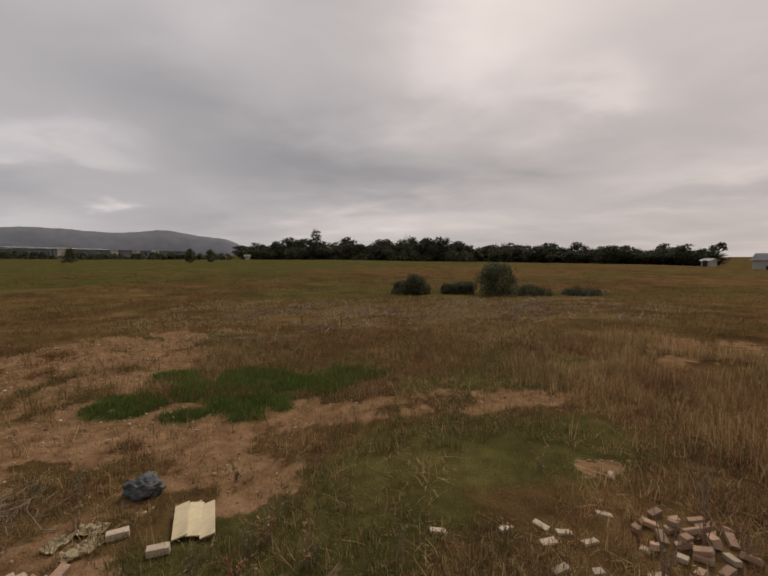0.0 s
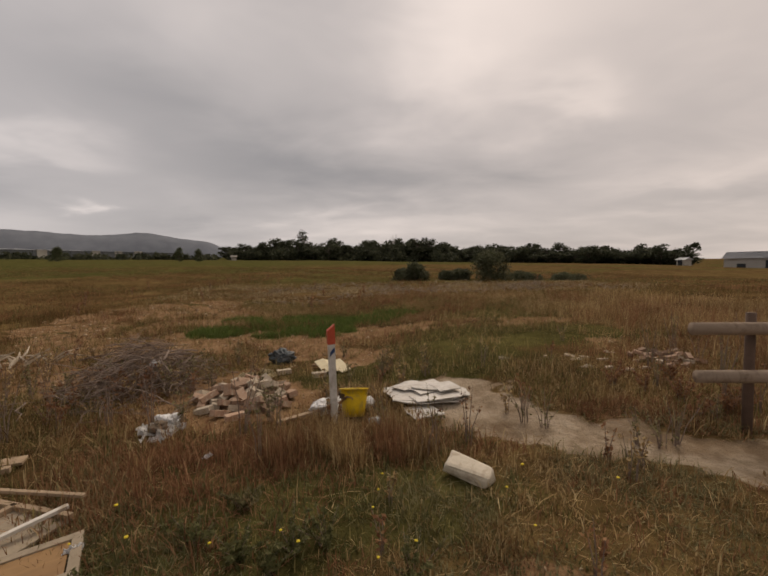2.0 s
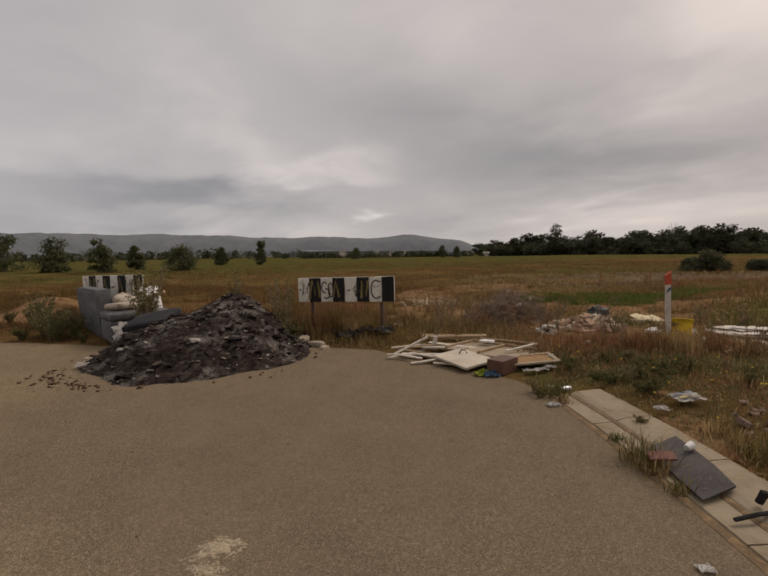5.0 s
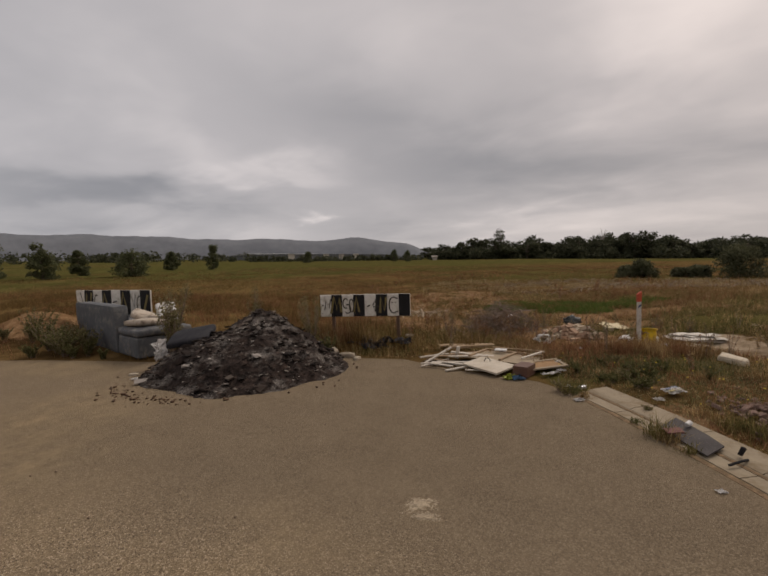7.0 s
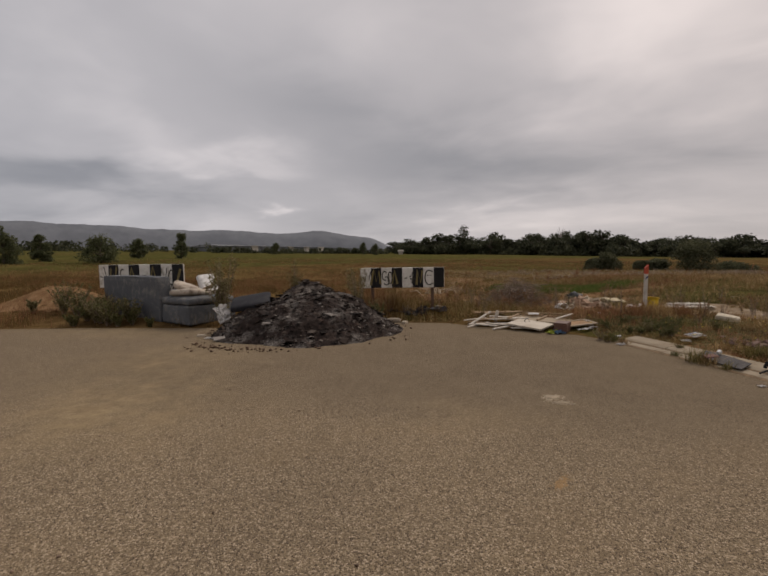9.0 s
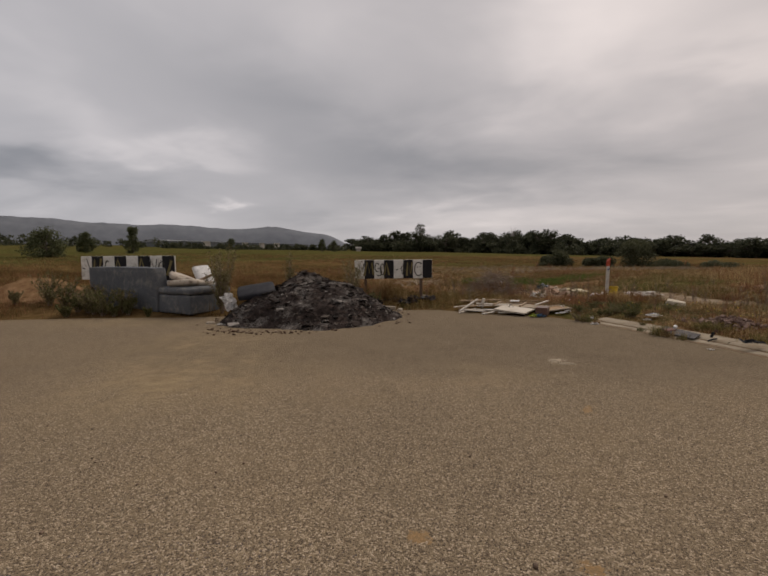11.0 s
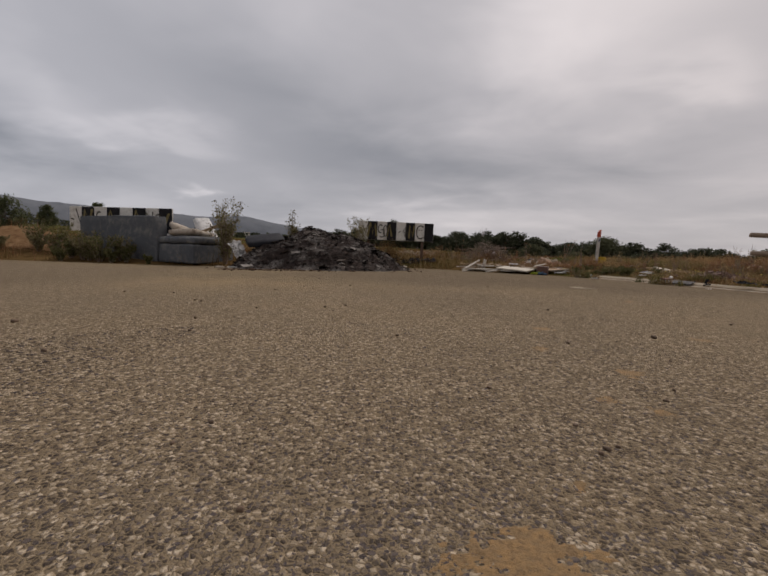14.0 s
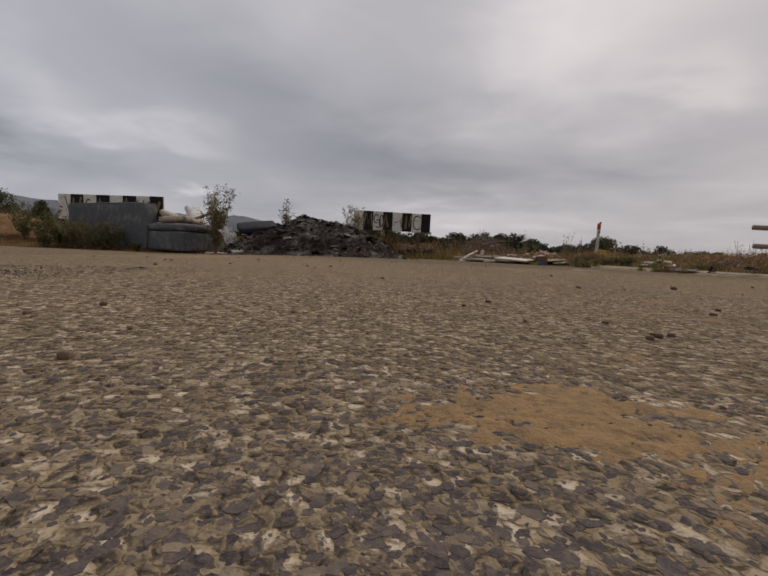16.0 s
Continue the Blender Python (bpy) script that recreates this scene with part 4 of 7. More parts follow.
# -- sofa --
SOFA = plain("grey_upholstery", lin(0.105, 0.110, 0.118), lin(0.085, 0.090, 0.098), 3, 0.85, 0.4, 0.003, dirt=lin(0.19, 0.18, 0.165), fine=200)
FOAM = plain("dirty_foam", lin(0.46, 0.40, 0.33), lin(0.36, 0.30, 0.24), 5, 0.95, 0.5, 0.006, dirt=lin(0.17, 0.13, 0.095))
TIMBER = plain("raw_timber", lin(0.36, 0.26, 0.165), lin(0.28, 0.195, 0.12), 5, 0.85, 0.3, 0.003, stretch=(0.15, 1, 1), vary=0.15)


def soft_block(size, m, puff=0.04, seed=0, cuts=5, edge=0.28):
    """An upholstered block: rounded, slightly swollen and sagging."""
    bm = bmesh.new()
    bmesh.ops.create_cube(bm, size=1.0, matrix=Matrix.Diagonal((*size, 1)))
    bmesh.ops.subdivide_edges(bm, edges=bm.edges[:], cuts=cuts, use_grid_fill=True)
    r = min(size) * edge
    for v in bm.verts:
        c = Vector([max(-size[k] / 2 + r, min(size[k] / 2 - r, v.co[k])) for k in range(3)])
        d = v.co - c
        if d.length > 1e-6:
            v.co = c + d.normalized() * r
        u = [v.co[k] / size[k] * 2 for k in range(3)]
        for k in range(3):
            o = [a for a in range(3) if a != k]
            v.co[k] += puff * u[k] * max(0, 1 - u[o[0]] ** 2) * max(0, 1 - u[o[1]] ** 2)
        v.co += 0.01 * noise.noise_vector(v.co * 4 + Vector((seed, 0, 0)))
    bm.transform(m)
    return bm


def sofa():
    """A long sofa with its back to the road; x along the back, y towards the seat."""
    cx, cy = -8.52, -1.64
    ob = empty("sofa", pose(cx, cy, g1(cx, cy) + 0.005, 0, 0, 157), "dumped grey upholstered sofa, torn and weathered, standing at the road's edge", "sofa")
    # local x runs from the near corner to the far end; local -y is the seat side
    ln, dp = 2.2, 0.96
    part("base", soft_block((ln - 0.06, dp - 0.06, 0.40), Matrix.Translation((ln / 2, -dp / 2, 0.20)), 0.004, 1, 9, 0.1), SOFA, ob)
    part("backrest", soft_block((ln, 0.24, 0.81), Matrix.Translation((ln / 2, -0.12, 0.405)) @ Matrix.Rotation(radians(-2), 4, "X"), 0.008, 2, 9, 0.16), SOFA, ob)
    part("chaise_base", soft_block((0.88, 0.9, 0.34), Matrix.Translation((-0.45, -0.48, 0.17)), 0.006, 3, 9, 0.12), SOFA, ob)
    part("chaise_cushion", soft_block((0.88, 0.88, 0.13), Matrix.Translation((-0.45, -0.47, 0.40)), 0.02, 7, 9, 0.4), SOFA, ob)
    part("armrest", soft_block((0.22, dp, 0.55), Matrix.Translation((ln - 0.11, -dp / 2 - 0.03, 0.275)), 0.008, 4, 9, 0.14), SOFA, ob)
    part("seat_cushion", soft_block((0.86, 0.66, 0.16), Matrix.Translation((0.66, -0.58, 0.42)), 0.03, 5), SOFA, ob)
    part("seat_cushion", soft_block((0.86, 0.66, 0.16), Matrix.Translation((1.54, -0.58, 0.42)), 0.03, 6), SOFA, ob)
    part("piping", add_tube(bmesh.new(), [(0.03, -0.01, 0.785), (ln / 2, -0.005, 0.798), (ln - 0.03, -0.01, 0.785)], 0.016, 6), SOFA, ob)


sofa()
c = new("cushion", bm_mesh("cushion", soft_block((0.62, 0.5, 0.1), Matrix(), 0.03, 8), FOAM, True))
c.matrix_world = pose(-7.98, -1.42, g1(-8.52, -1.64) + 0.52, -4, 6, 80)
tagged(c, "dirty beige seat cushion lying on the sofa's low end", "cushion")
c = new("cushion", bm_mesh("cushion", soft_block((0.5, 0.36, 0.1), Matrix(), 0.03, 9), FOAM, True))
c.matrix_world = pose(-8.22, -1.22, g1(-8.52, -1.64) + 0.58, 10, 24, 40)
tagged(c, "torn dirty cushion propped on the sofa seat", "cushion")
c = new("timber_batten", bm_mesh("timber_batten", box((0.75, 0.06, 0.05), None, 0.006), TIMBER))
c.matrix_world = pose(-7.80, -1.3, g1(-8.52, -1.64) + 0.60, 0, -24, 20)
tagged(c, "broken sofa frame batten sticking up", "timber")
FOAMWHITE = plain("mouldy_white_foam", lin(0.70, 0.69, 0.67), lin(0.60, 0.59, 0.57), 5, 0.9, 0.4, 0.004, dirt=lin(0.36, 0.35, 0.34))
c = new("foam_slab", bm_mesh("foam_slab", soft_block((0.30, 0.11, 0.92), Matrix(), 0.01, 10), FOAMWHITE, True))
c.matrix_world = pose(-7.74, -1.22, g1(-7.74, -1.22) + 0.37, -34, -4, 58)
tagged(c, "white mould-spotted foam slab leaning between the sofa and the ash heap", "foam slab")

# -- burnt heap --
CHAR = Mat("charred_rubble", 0.95)
CHAR.b.inputs["Specular IOR Level"].default_value = 0.1
ca, cb, cc_ = CHAR.noise(3.0, 6, 0.7), CHAR.noise(14.0, 5, 0.7), CHAR.noise(60.0, 4, 0.7)
col = CHAR.ramp(cb, [(0.35, (0.014, 0.011, 0.010)), (0.55, (0.036, 0.026, 0.022)), (0.74, (0.085, 0.060, 0.048))])
col = CHAR.mix(CHAR.ramp(ca, [(0.49, (0, 0, 0)), (0.62, (0.9, 0.9, 0.9))]), col, CHAR.ramp(cc_, [(0.40, (0.04, 0.034, 0.030)), (0.64, (0.27, 0.245, 0.22))]))
CHAR.color(col)
CHAR.bump(CHAR.math("ADD", cb, CHAR.math("MULTIPLY", cc_, 0.5)), 0.9, 0.03)
CHAR = CHAR.m
CHARFLAKE = Mat("charred_flakes", 0.92)
CHARFLAKE.b.inputs["Specular IOR Level"].default_value = 0.12
CHARFLAKE.color(CHARFLAKE.ramp(CHARFLAKE.island(), [(0.0, (0.010, 0.008, 0.007)), (0.6, (0.026, 0.019, 0.016)), (0.82, (0.06, 0.045, 0.036)), (0.94, (0.15, 0.13, 0.112)), (1.0, (0.34, 0.31, 0.28))]))
CHARFLAKE.bump(CHARFLAKE.noise(50, 4), 0.5, 0.01)
CHARFLAKE = CHARFLAKE.m
PX, PY = -5.52, -2.38


def heap_h(x, y):
    """Height of the burnt heap above the ground."""
    x, y = np.asarray(x, float), np.asarray(y, float)
    dx, dy = x - PX, y - PY
    u, v = dx * 0.98 - dy * 0.17, dx * 0.17 + dy * 0.98
    r = np.hypot(u / np.where(u > 0, 1.55, 1.34), v / np.where(v > 0, 1.6, 1.18)) + 0.3 * (fbm(x * 1.4, y * 1.4, 81) - 0.5)
    h = 0.33 * (1 - S(0.1, 1.0, r)) + 0.13 * (1 - S(0.6, 1.0, r))
    h = h + 0.47 * np.exp(-(((x + 5.95) / 0.6) ** 2 + ((y + 1.25) / 0.55) ** 2)) + 0.12 * np.exp(-(((x + 5.0) / 0.6) ** 2 + ((y + 1.9) / 0.5) ** 2)) + 0.16 * np.exp(-(((x + 6.5) / 0.36) ** 2 + ((y + 2.2) / 0.42) ** 2))
    return h * (1 - S(0.86, 1.02, r)) + (0.10 * (fbm(x * 3.2, y * 3.2, 83) - 0.5) + 0.035 * (fbm(x * 14, y * 14, 85) - 0.5) - 0.05 * S(0.42, 0.5, fbm(x * 2.2, y * 2.2, 87))) * (1 - S(0.7, 1.0, r)) - 0.02 * S(0.9, 1.0, r)


def ash_heap():
    n = 150
    gx, gy = np.meshgrid(np.linspace(PX - 2.0, PX + 2.0, n), np.linspace(PY - 1.9, PY + 2.3, n))
    x, y = gx.ravel(), gy.ravel()
    h = heap_h(x, y)
    inr = np.where(inside(x, y, ROAD), road_z(x, y), gz(x, y))
    z = inr + h - 0.012
    i, j = np.meshgrid(np.arange(n - 1), np.arange(n - 1), indexing="ij")
    a = (i * n + j).ravel()
    q = np.stack([a, a + 1, a + 1 + n, a + n], 1)
    keep = h[q].max(1) > 0.004
    q = q[keep]
    used, inv = np.unique(q, return_inverse=True)
    me = shade(np_mesh("ash_heap", np.stack([x, y, z], 1)[used], inv.reshape(-1, 4)))
    me.materials.append(CHAR)
    ob = tagged(new("ash_heap", me), "heap of black burnt rubbish and grey ash on the road", "ash heap")
    # flakes and lumps bedded in the heap
    g = np.random.default_rng(91)
    bm = bmesh.new()
    k = 0
    while k < 1700:
        px, py = PX + g.uniform(-1.9, 1.9), PY + g.uniform(-1.8, 2.0)
        hh = float(heap_h(px, py))
        if hh < 0.01:
            continue
        k += 1
        s = float(g.uniform(0.010, 0.028) * (3.2 if k % 14 == 0 else 1))
        m = pose(px, py, float(np.where(inside(px, py, ROAD), road_z(px, py), gz(px, py))) + hh + s * 0.05, float(g.uniform(-24, 24)), float(g.uniform(-24, 24)), float(g.uniform(0, 360)))
        add_box(bm, (s * 1.7, s, s * float(g.uniform(0.06, 0.3))), m, 0.0, s * 0.2)
    fl = new("charred_flakes", bm_mesh("charred_flakes", bm, CHARFLAKE))
    tagged(fl, "charred flakes and lumps in the burnt heap", "burnt rubbish", kind="stuff")
    # crumbs strewn before it
    bm = bmesh.new()
    for k in range(130):
        a, r = float(g.choice([g.uniform(170, 390), g.normal(240, 9), g.normal(268, 12)])), float(abs(g.normal(0, 0.1)))
        px = PX + (1.45 + r) * math.cos(radians(a)) * 1.02 + float(g.normal(0, 0.05))
        py = PY + (1.25 + r) * math.sin(radians(a)) + float(g.normal(0, 0.05))
        if not inside(px, py, ROAD):
            continue
        s = float(g.uniform(0.01, 0.036) * (1.6 if k % 9 == 0 else 1))
        add_rock(bm, (s, s * 0.8, s * 0.6), pose(px, py, float(road_z(px, py)) + s * 0.2, 0, 0, float(g.uniform(0, 360))), 0.3, 1, k)
    CLOD = plain("brown_clod", lin(0.11, 0.06, 0.033), lin(0.06, 0.037, 0.024), 30, 0.95, 0.5, 0.003)
    tagged(new("burnt_crumbs", bm_mesh("burnt_crumbs", bm, CLOD)), "burnt crumbs and clods strewn round the heap", "burnt rubbish", kind="stuff")


ash_heap()
VINYL = plain("black_vinyl", lin(0.014, 0.014, 0.018), lin(0.022, 0.022, 0.027), 4, 0.9, 0.3, 0.004, dirt=lin(0.035, 0.034, 0.035))
c = new("cushion", bm_mesh("cushion", soft_block((0.56, 0.5, 0.09), Matrix(), 0.012, 14, 9), VINYL, True))
c.matrix_world = pose(-6.40, -2.22, float(heap_h(-6.40, -2.22)) + float(road_z(-6.4, -2.2)) + 0.07, 14, -8, 24)
tagged(c, "black vinyl cushion lying on the burnt heap", "cushion")
RAG = plain("white_rag", lin(0.78, 0.76, 0.74), lin(0.68, 0.66, 0.64), 6, 0.9, 0.3, 0.004, dirt=lin(0.3, 0.29, 0.28))


def crumple(w, h, amp, seed, n=12, curl=0.0):
    off = Vector((seed * 7.3, seed * 3.1, 0))

    def fn(u, v):
        p = Vector(((u - 0.5) * w, (v - 0.5) * h, 0))
        d = noise.noise_vector(p * (3.2 / max(w, h)) * 1.7 + off) + 0.5 * noise.noise_vector(p * (9 / max(w, h)) + off)
        return p + Vector((d.x * amp * 0.45, d.y * amp * 0.45, abs(d.z) * amp * 1.0 + curl * (u - 0.5) ** 2))

    return sheet_bm(w, h, n, n, fn)


def litter(name, w, h, amp, seed, x, y, material, label, rz=0, lift=0.0, category="litter", tilt=(0, 0), z=None):
    if name in ("paper", "torn_bag"):
        w, h, amp = 0.62 * w, 0.62 * h, 0.62 * amp
    bm = thick(crumple(w, h, amp, seed), 0.002)
    ob = new(name, bm_mesh(name, bm, material, False))
    onroad = bool(inside(np.array([x]), np.array([y]), ROAD)[0])
    zz = z if z is not None else (float(road_z(x, y)) if onroad else g1(x, y))
    ob.matrix_world = pose(x, y, zz + 0.006 + lift, tilt[0], tilt[1], rz)
    return tagged(ob, label, category)


litter("rag", 0.19, 0.32, 0.09, 1, -6.76, -2.42, RAG, "white rag caught on the burnt heap", 30, 0.04, "cloth", (48, -20), z=float(heap_h(-6.76, -2.42)) + 0.06)
litter("rag", 0.12, 0.1, 0.04, 2, -6.62, -2.95, RAG, "scrap of white cloth at the heap's foot", 10, 0.0, "cloth")

# -- timber and board dump --
MDF = plain("white_board", lin(0.52, 0.46, 0.37), lin(0.46, 0.40, 0.32), 2.5, 0.6, 0.1, 0.002, dirt=lin(0.36, 0.30, 0.22))
CHIP = plain("chipboard", lin(0.33, 0.265, 0.185), lin(0.28, 0.22, 0.15), 5, 0.9, 0.4, 0.003, fine=150)
PLY = plain("orange_ply", lin(0.30, 0.175, 0.075), lin(0.25, 0.14, 0.06), 4, 0.7, 0.2, 0.002, stretch=(0.2, 1, 1))
PAINTED = plain("flaked_white_timber", lin(0.58, 0.53, 0.46), lin(0.50, 0.45, 0.38), 5, 0.75, 0.2, 0.002, dirt=lin(0.30, 0.23, 0.16), stretch=(0.2, 1, 1), vary=0.12)
BROWN = plain("brown_laminate", lin(0.125, 0.062, 0.042), lin(0.098, 0.048, 0.034), 3, 0.5, 0.15, 0.002, dirt=lin(0.12, 0.08, 0.06))


def loose(name, size, m, material, label, category, bevel=0.003, group=""):
    ob = new(name, bm_mesh(name, box(size, None, bevel), material))
    ob.matrix_world = m
    return tagged(ob, label, category, group)


def surf(x, y):
    onroad = bool(inside(np.array([x]), np.array([y]), ROAD)[0])
    return float(road_z(x, y)) if onroad else g1(x, y)


def board_dump():
    def at(x, y, z, rz, rx=0, ry=0):
        x, y = -2.42 + (x + 2.7) * 0.82, -1.72 + (y + 1.45) * 0.82
        return pose(x, y, surf(x, y) + 0.82 * z, rx, ry, rz) @ Matrix.Scale(0.82, 4)

    # chipboard back panel with battens
    p = empty("chipboard_sheet", at(-2.38, -1.25, 0.05, -24), "chipboard cabinet panel with timber battens, lying face down", "panel")
    part("panel", box((0.98, 0.62, 0.016), None, 0.002), CHIP, p)
    part("batten", box((0.98, 0.04, 0.03), Matrix.Translation((0, 0.29, 0.023)), 0.003), TIMBER, p)
    part("batten", box((0.04, 0.6, 0.03), Matrix.Translation((0.05, 0, 0.023)), 0.003), TIMBER, p)
    part("batten", box((0.04, 0.6, 0.03), Matrix.Translation((-0.46, 0, 0.023)), 0.003), TIMBER, p)
    loose("board", (0.62, 0.46, 0.028), at(-2.60, -1.72, 0.085, -36, 4, 3), MDF, "white melamine board lying on the timber dump", "board", 0.004)
    hb = bmesh.new()
    add_tube(hb, [(-2.40, -1.86, 0.10), (-2.385, -1.845, 0.135), (-2.35, -1.83, 0.135), (-2.33, -1.83, 0.10)], 0.006, 6)
    tagged(new("wire", bm_mesh("wire", hb, BLACK, True)), "short curl of black wire on the white board", "wire")
    # brown drawer, open towards the verge
    d = empty("drawer", at(-2.12, -1.9, 0.012, 66), "brown laminate drawer box tipped on its side", "drawer")
    part("bottom", box((0.30, 0.20, 0.012), Matrix.Translation((0, 0, 0.142)), 0.002), BROWN, d)
    part("front", box((0.012, 0.20, 0.136), Matrix.Translation((-0.144, 0, 0.068)), 0.002), BROWN, d)
    part("back", box((0.012, 0.20, 0.136), Matrix.Translation((0.144, 0, 0.068)), 0.002), BROWN, d)
    part("side", box((0.276, 0.012, 0.136), Matrix.Translation((0, -0.094, 0.068)), 0.002), BROWN, d)
    part("side", box((0.276, 0.012, 0.136), Matrix.Translation((0, 0.094, 0.068)), 0.002), MDF, d, "pale inner side")
    # picture-frame-like door with an orange panel
    f = empty("framed_board", at(-1.86, -1.62, 0.06, 22, 3, -4), "framed board with an orange plywood panel, lying in the weeds", "framed board")
    part("panel", box((0.46, 0.26, 0.01), None, 0.002), PLY, f)
    for s in (-1, 1):
        part("rail", box((0.58, 0.05, 0.02), Matrix.Translation((0, s * 0.155, 0.004)), 0.003), CHIP, f)
        part("stile", box((0.05, 0.26, 0.02), Matrix.Translation((s * 0.265, 0, 0.004)), 0.003), CHIP, f)
    g = random.Random(21)
    # long white slats and mouldings, fanned on one another
    rows = [(-3.25, -1.30, 0.75, 0.09, -8), (-3.1, -1.42, 0.8, 0.08, 10), (-3.35, -1.55, 0.6, 0.05, 24), (-3.0, -1.62, 0.7, 0.05, -20), (-3.2, -1.20, 0.9, 0.06, 2),
            (-2.95, -1.28, 0.62, 0.1, 6), (-3.45, -1.42, 0.55, 0.045, 48), (-3.05, -1.75, 0.42, 0.05, 38), (-2.85, -1.5, 0.5, 0.05, 70), (-3.3, -1.68, 0.35, 0.04, -12),
            (-2.9, -1.15, 0.7, 0.07, -14), (-3.5, -1.2, 0.5, 0.05, 34), (-3.0, -0.95, 0.9, 0.06, 12), (-3.15, -1.5, 0.66, 0.045, -32), (-2.78, -1.86, 0.3, 0.04, 15)]
    for k, (x, y, ln, w, a) in enumerate(rows):
        loose("plank_offcut", (ln, w, 0.018), at(x, y, 0.02 + 0.012 * (k % 6), a, g.uniform(-5, 5), g.uniform(-5, 5)), PAINTED if k % 4 else TIMBER,
              "white-painted timber slat in a dumped pile" if k % 4 else "bare timber slat in a dumped pile", "timber", 0.002, "dumped slats")
    loose("plank_offcut", (0.55, 0.05, 0.02), at(-3.42, -1.35, 0.12, 40, 0, -22), PAINTED, "white-painted slat standing up out of the pile", "timber", 0.002, "dumped slats")
    loose("plank_offcut", (0.05, 0.04, 0.2), at(-3.12, -1.2, 0.12, 20, 10, 8), PAINTED, "short white block standing in the slat pile", "timber", 0.002)
    loose("timber_plank", (0.95, 0.12, 0.022), at(-3.05, -0.42, 0.04, 14, 3), TIMBER, "grey weathered plank lying in the dry grass", "timber")
    loose("timber_plank", (0.8, 0.05, 0.04), at(-2.95, -0.62, 0.05, 20, 3), TIMBER, "thin weathered plank lying in the dry grass", "timber")
    loose("plank_offcut", (0.42, 0.035, 0.02), at(-1.98, -1.32, 0.10, 38, 0, -8), PAINTED, "white slat lying on the cabinet panel", "timber")
    loose("plank_offcut", (0.8, 0.03, 0.02), at(-2.2, -0.92, 0.07, -16), TIMBER, "timber batten behind the cabinet panel", "timber")
    loose("paint_tin_lid", (0.18, 0.10, 0.025), at(-2.45, -1.02, 0.085, -10), RAG, "white plastic tray on the chipboard panel", "tray")
    cb = plain("blue_bag", lin(0.07, 0.16, 0.30), lin(0.16, 0.25, 0.36), 10, 0.45, 0.2, 0.003)
    yb = plain("lime_bag", lin(0.42, 0.46, 0.06), lin(0.34, 0.40, 0.05), 10, 0.45, 0.2, 0.003)
    litter("plastic_bag", 0.12, 0.10, 0.08, 5, -2.02, -2.25, cb, "crumpled blue plastic bag beside the drawer", 20, 0.0, "plastic bag")
    litter("plastic_bag", 0.12, 0.09, 0.07, 6, -2.11, -2.24, yb, "crumpled lime-green plastic wrapper", 50, 0.0, "plastic bag")
    litter("paper", 0.36, 0.10, 0.06, 7, -1.66, -2.08, RAG, "torn white packaging along the weeds", 28, 0.02)
    litter("paper", 0.14, 0.09, 0.05, 8, -1.54, -2.0, RAG, "torn white packaging in the weeds", 10, 0.02)


board_dump()
DARKCLOTH = plain("dark_plastic", lin(0.035, 0.036, 0.045), lin(0.055, 0.055, 0.065), 6, 0.5, 0.3, 0.004)
for k, (x, y, w, h, a) in enumerate([(-4.25, -0.95, 0.55, 0.3, 5), (-3.8, -0.85, 0.5, 0.28, -12), (-4.05, -1.12, 0.35, 0.2, 30)]):
    litter("plastic_sheet", w, h, 0.14, 30 + k, x, y, DARKCLOTH, "crumpled dark plastic sheeting under the hazard board", a, 0.02, "plastic sheet")
ROCKPALE = plain("pale_stone", lin(0.42, 0.36, 0.28), lin(0.34, 0.28, 0.21), 7, 0.9, 0.5, 0.005, vary=0.2)
for k, (x, y, s) in enumerate([(-4.35, -1.5, 0.16), (-4.7, -1.35, 0.22), (-4.15, -1.62, 0.1), (-3.72, -0.25, 0.12), (-6.3, -3.05, 0.1), (-6.9, -2.75, 0.08)]):
    ob = new("stone", bm_mesh("stone", add_rock(bmesh.new(), (s * 1.3, s, s * 0.5), None, 0.25, 2, 60 + k), ROCKPALE, True))
    ob.matrix_world = pose(x, y, surf(x, y) + s * 0.14, 0, 0, 40 * k)
    tagged(ob, "pale broken stone at the road's edge", "stone")

# -- bricks --
BRICK_SPOTS = [(1.42, 0.49, -6), (1.89, 0.45, 30), (2.15, 0.45, -55), (2.12, 0.29, 6), (2.27, 0.36, -4), (2.39, 0.25, 8), (2.66, 0.50, -20), (3.07, 1.0, 60), (2.08, 0.07, 12), (2.30, 0.03, -8), (2.42, -0.07, -10),
               (2.70, 0.14, -50), (2.62, -0.06, 5)]
BRICK = plain("salvaged_brick", lin(0.36, 0.235, 0.155), lin(0.28, 0.165, 0.105), 9, 0.92, 0.5, 0.004, vary=0.28, dirt=lin(0.44, 0.37, 0.28), fine=90)
BRICKPALE = plain("mortared_brick", lin(0.46, 0.38, 0.28), lin(0.38, 0.29, 0.20), 9, 0.92, 0.5, 0.004, vary=0.2, dirt=lin(0.50, 0.45, 0.37), fine=90)
BL, BW, BH = 0.150, 0.072, 0.050


def brick_mesh(k, half=False):
    bm = bmesh.new()
    ln = BL * (0.55 if half else 1)
    add_box(bm, (ln, BW, BH), None, 0.004, 0.004)
    if half:
        for v in bm.verts:
            if v.co.x > 0.02:
                v.co.x += rnd.uniform(-0.02, 0.015)
    return bm_mesh("brick", bm, BRICK if k % 3 else BRICKPALE)


